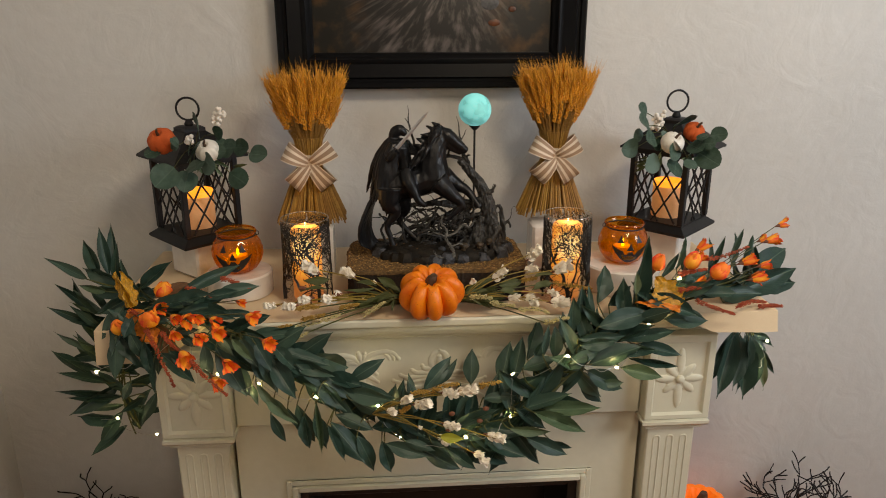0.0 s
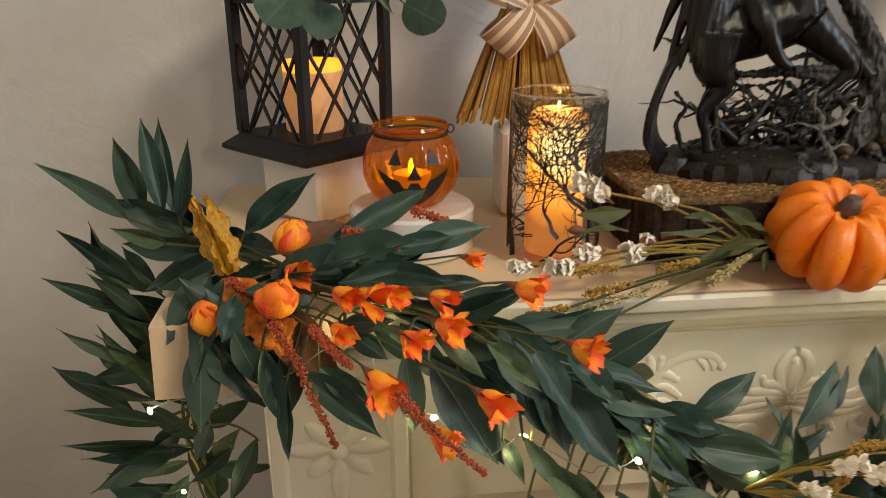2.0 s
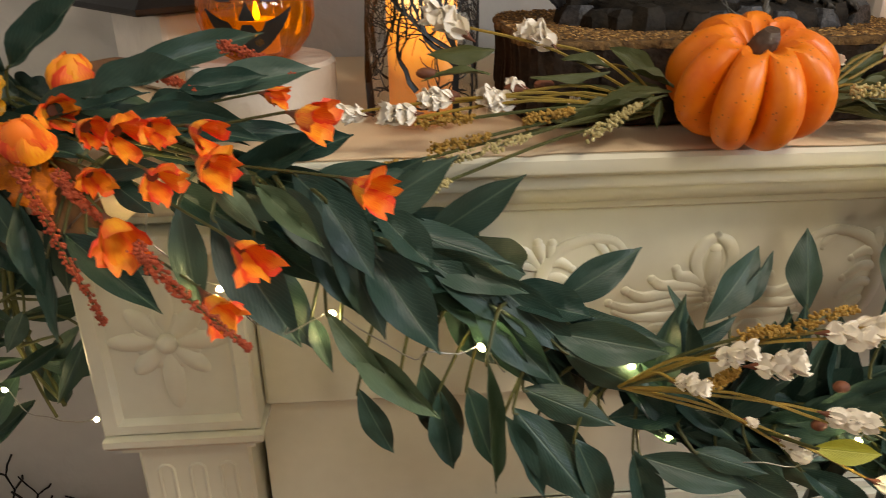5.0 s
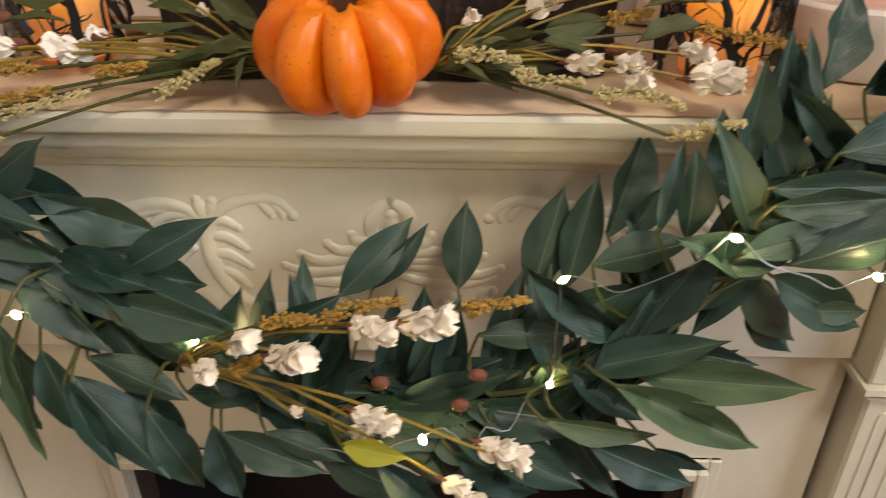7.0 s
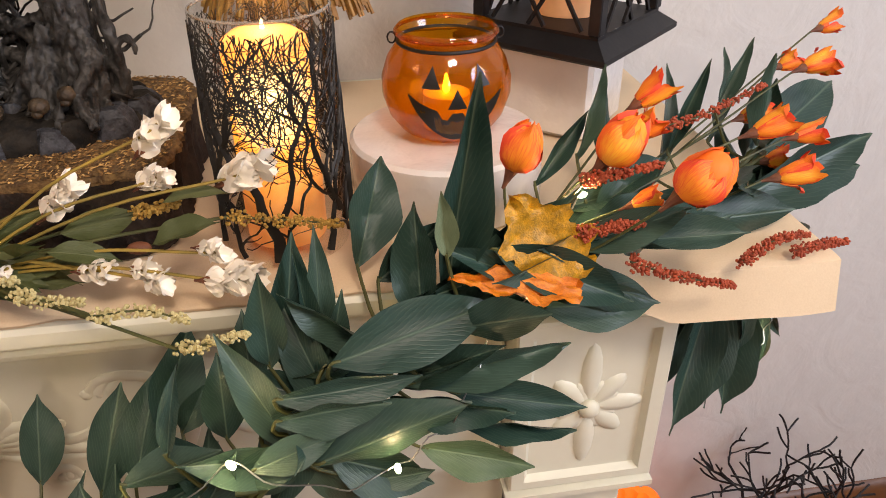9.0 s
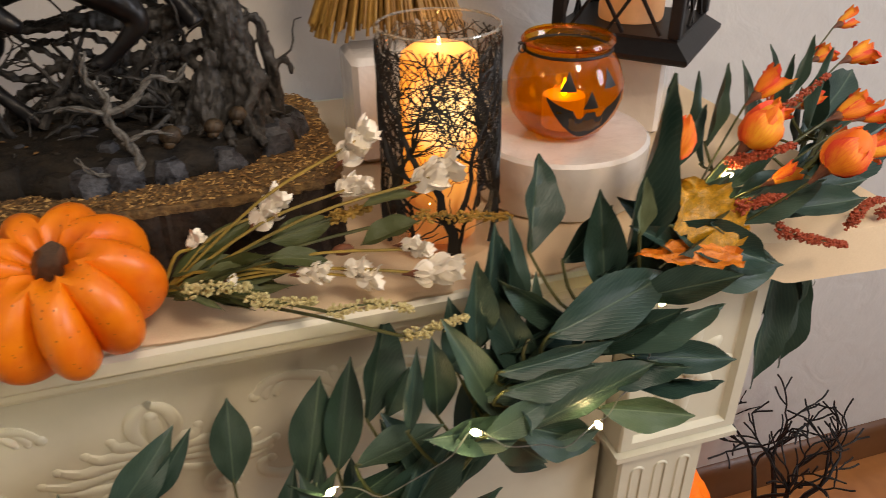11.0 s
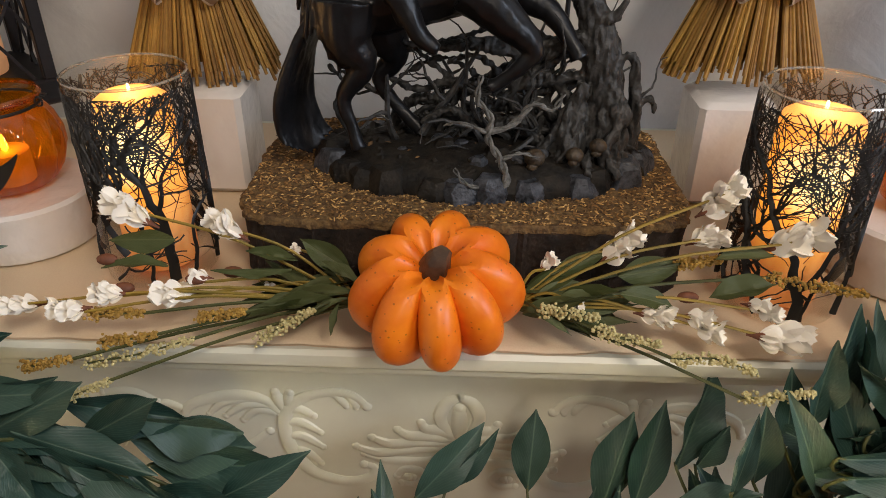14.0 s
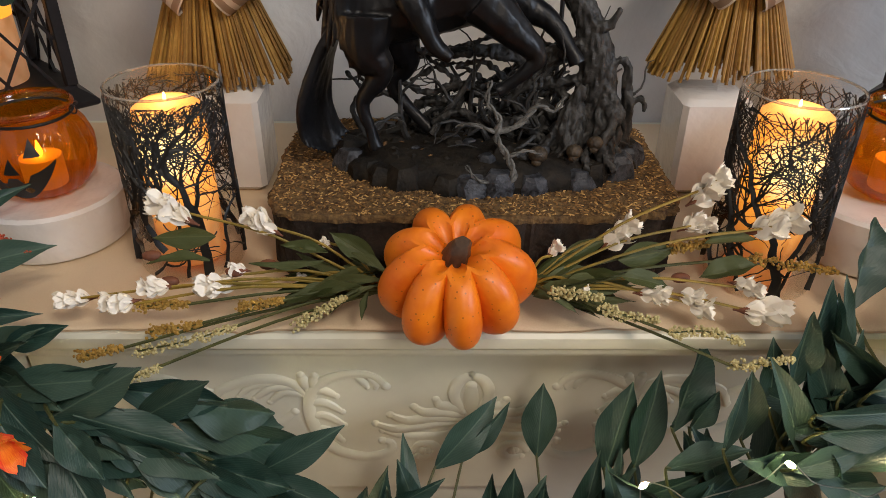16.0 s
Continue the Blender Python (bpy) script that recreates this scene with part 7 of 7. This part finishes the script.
    for k in range(9):
        z0, x1 = rng.uniform(0.02, 0.11), rng.uniform(-0.08, 0.03)
        st_, end = Vector((0.090, rng.uniform(0, 0.008), z0)), Vector((x1, rng.uniform(0.012, 0.036), rng.uniform(0.03, 0.115)))
        mids = [st_.lerp(end, q) + Vector((rng.uniform(-0.008, 0.008), 0, rng.uniform(-0.016, 0.016))) for q in (0.25, 0.5, 0.75)]
        pp = smooth_path([O + p for p in (st_, *mids, end)], 5)
        r0 = rng.uniform(0.0034, 0.0052)
        bark.tube(pp, [r0 * (1 - 0.6 * j / len(pp)) for j in range(len(pp))], 7)
    out.add(*fuse(bark, 0.0012, 1, 0.0024, 270), 1)
    # fallen leaves, pebbles and three round lumps on the earth
    for k in range(150):
        a, q = rng.uniform(0, 6.28), math.sqrt(rng.random()) * 0.86
        c = O + Vector((0.005 + 0.118 * q * math.cos(a), 0.006 + 0.060 * q * math.sin(a), 0.0255 - 0.011 * q ** 3 - 0.002 * (q < 0.5)))
        f, r = rng.uniform(0, 3.14), rng.uniform(0.0016, 0.0042)
        e1, e2 = Vector((math.cos(f), math.sin(f), rng.uniform(-0.3, 0.5))) * r, Vector((-math.sin(f), math.cos(f), rng.uniform(-0.4, 0.4))) * r * 0.6
        up = Vector((0, 0, r * 0.5))
        out.add([c - e1, c - e2, c + e1, c + e2, c + up], [(0, 1, 4), (1, 2, 4), (2, 3, 4), (3, 0, 4)], 6 if k % 5 == 0 else 3)
    for p, r in (((0.048, -0.036, 0.026), 0.0082), ((0.078, -0.034, 0.028), 0.0070), ((0.096, -0.028, 0.033), 0.0070)):
        c = O + Vector(p)
        out.ball(c, (r, r * 0.9, r * 0.85), 12, 8, slot=7)
        out.ball(c + Vector((-0.2 * r, -0.45 * r, -0.65 * r)), (0.55 * r, 0.5 * r, 0.4 * r), 10, 6, slot=7)
    for p, d, ln in (((0.058, 0.012, 0.172), (-0.2, 0, 0.9), 0.03), ((0.05, 0.014, 0.18), (-0.9, 0, 0.3), 0.05)):
        branch(O + Vector(p), Vector(d), ln, 0.005, 1)
    # thicket of bare branches under and behind the horse
    for k in range(30):
        x = rng.uniform(-0.085, 0.08)
        branch(O + Vector((x, rng.uniform(0.0, 0.045), rng.uniform(0.015, 0.03))), Vector((rng.uniform(-1.0, 1.0), rng.uniform(-0.2, 0.3), rng.uniform(0.3, 1.0))).normalized(), rng.uniform(0.05, 0.085), rng.uniform(0.0028, 0.0044), 1 + (k % 5 == 0), 1, 0.9, 0.5)
    for p, d, ln in (((-0.042, 0.03, 0.205), (-0.35, 0, 1), 0.060), ((0.052, 0.015, 0.178), (-0.25, 0, 1), 0.066), ((-0.10, 0.01, 0.12), (-0.6, 0, 0.4), 0.03), ((0.0, 0.03, 0.18), (0.3, 0, 1), 0.055)):
        branch(O + Vector(p), Vector(d).normalized(), ln, 0.0028, 1, 1, 0.35, 0.35)
    # pale twisted root in front
    for pts, r in ((((0.010, -0.056, 0.004), (0.026, -0.056, 0.014), (0.022, -0.052, 0.030), (0.012, -0.048, 0.046), (0.014, -0.044, 0.060), (0.004, -0.042, 0.074), (0.006, -0.040, 0.090)), 0.0034), (((0.013, -0.046, 0.050), (0.030, -0.044, 0.056), (0.044, -0.040, 0.070), (0.058, -0.036, 0.064), (0.066, -0.03, 0.074)), 0.0030), (((0.020, -0.058, 0.010), (-0.002, -0.060, 0.014), (-0.012, -0.058, 0.026)), 0.0018), (((0.012, -0.047, 0.05), (-0.008, -0.044, 0.056), (-0.02, -0.04, 0.052)), 0.0020), (((0.02, -0.052, 0.03), (0.036, -0.05, 0.036), (0.05, -0.046, 0.03)), 0.0018)):
        for tw in range(2):
            pp = smooth_path([O + Vector(p) for p in pts], 6)
            pp = [p + Vector((0.0016 * math.cos(j * 0.9 + 3.1 * tw), 0.0016 * math.sin(j * 0.9 + 3.1 * tw), 0)) for j, p in enumerate(pp)]
            out.tube(pp, [r * 0.7 * (1 - 0.65 * j / len(pp)) for j in range(len(pp))], 6, slot=5)
    # sword held upright
    hilt, point = O + Vector((-0.092, -0.041, 0.196)), O + Vector((-0.019, -0.036, 0.279))
    d = (point - hilt).normalized()
    a, b = d.cross(Vector((0, 1, 0))).normalized(), Vector((0, 1, 0))
    sect = lambda c, w_: [c + a * w_, c + b * 0.0012, c - a * w_, c - b * 0.0012]
    out.rings([sect(hilt.lerp(point, 0.22), 0.0034), sect(hilt.lerp(point, 0.9), 0.0026), sect(point, 0.0003)], slot=4)
    out.tube([hilt, hilt.lerp(point, 0.22)], 0.0022, 8, slot=0)
    out.tube([hilt.lerp(point, 0.21) + a * 0.007, hilt.lerp(point, 0.21) - a * 0.007], 0.0016, 8, slot=0)
    return out


solid("statue", statue(), [STATUE_BLACK, STATUE_BARK, STATUE_ROCK, STATUE_EARTH, SILVER, STATUE_PALE, STATUE_LITTER, STATUE_BONE], "black resin statue of a cloaked rider on horseback over roots", "statue")

# ---- on the floor ----


def twig_tree(place, height, seed, spread):
    tree = thing("twig_tree", "bare black twig tree in a round black pot on the floor", "twig tree", place, "black twig trees")
    pot = Shape().lathe(((0.001, 0.0), (0.035, 0.0), (0.05, 0.02), (0.055, 0.05), (0.045, 0.08), (0.02, 0.095), (0.017, 0.10)), 28)
    part("pot", pot, BLACK_METAL, tree)
    rng = random.Random(seed)

    def fork(s, p, d, ln, r, depth):
        pts, rr = [p], [r]
        for i in range(4):
            d = (d + Vector((rng.gauss(0, 1), rng.gauss(0, 1), rng.gauss(0, 0.6))) * 0.22).normalized()
            p = p + d * ln / 4
            pts.append(p)
            rr.append(max(r * (1 - 0.3 * (i + 1) / 4), 0.0016))
        s.tube(pts, rr, 6)
        if depth:
            for i in (2, 4, 4):
                side = Vector((rng.gauss(0, 1), rng.gauss(0, 1), rng.gauss(0, 0.5) + 0.25))
                fork(s, pts[i], (d * 1.1 + side * 0.75).normalized(), ln * 0.68, rr[i] * 0.72, depth - 1)

    for k in range(4):
        s = Shape()
        a = k * 1.57 + seed
        fork(s, Vector((0.008 * math.cos(a), 0.008 * math.sin(a), 0.09)), Vector((spread * math.cos(a), spread * 0.5 * math.sin(a), 1)).normalized(), height * 0.31, 0.0060, 3)
        s.v = [(x, min(y, WALL_Y - 0.012 - place[1]), z) for x, y, z in s.v]
        part("branch", s, BLACK_METAL, tree)


twig_tree((0.90, -0.12, FLOOR_Z + 0.001), 0.38, 3, 0.6)
twig_tree((-0.85, -0.11, FLOOR_Z + 0.001), 0.44, 8, 0.6)
for x, y, r, h, turn in ((0.650, -0.115, 0.095, 0.31, 0.4), (-0.675, -0.10, 0.09, 0.31, 1.0)):
    fp = thing("pumpkin", ("large lit" if x > 0 else "large smooth") + " orange pumpkin standing on the floor beside the mantel", "pumpkin", (x, y, FLOOR_Z + 0.001), "floor pumpkins")
    fp.rotation_euler = (0, 0, turn)
    pumpkin(fp, r, h, 12, FLOOR_PUMPKIN if x > 0 else PUMPKIN, STEM_BROWN, 72, 0.12)
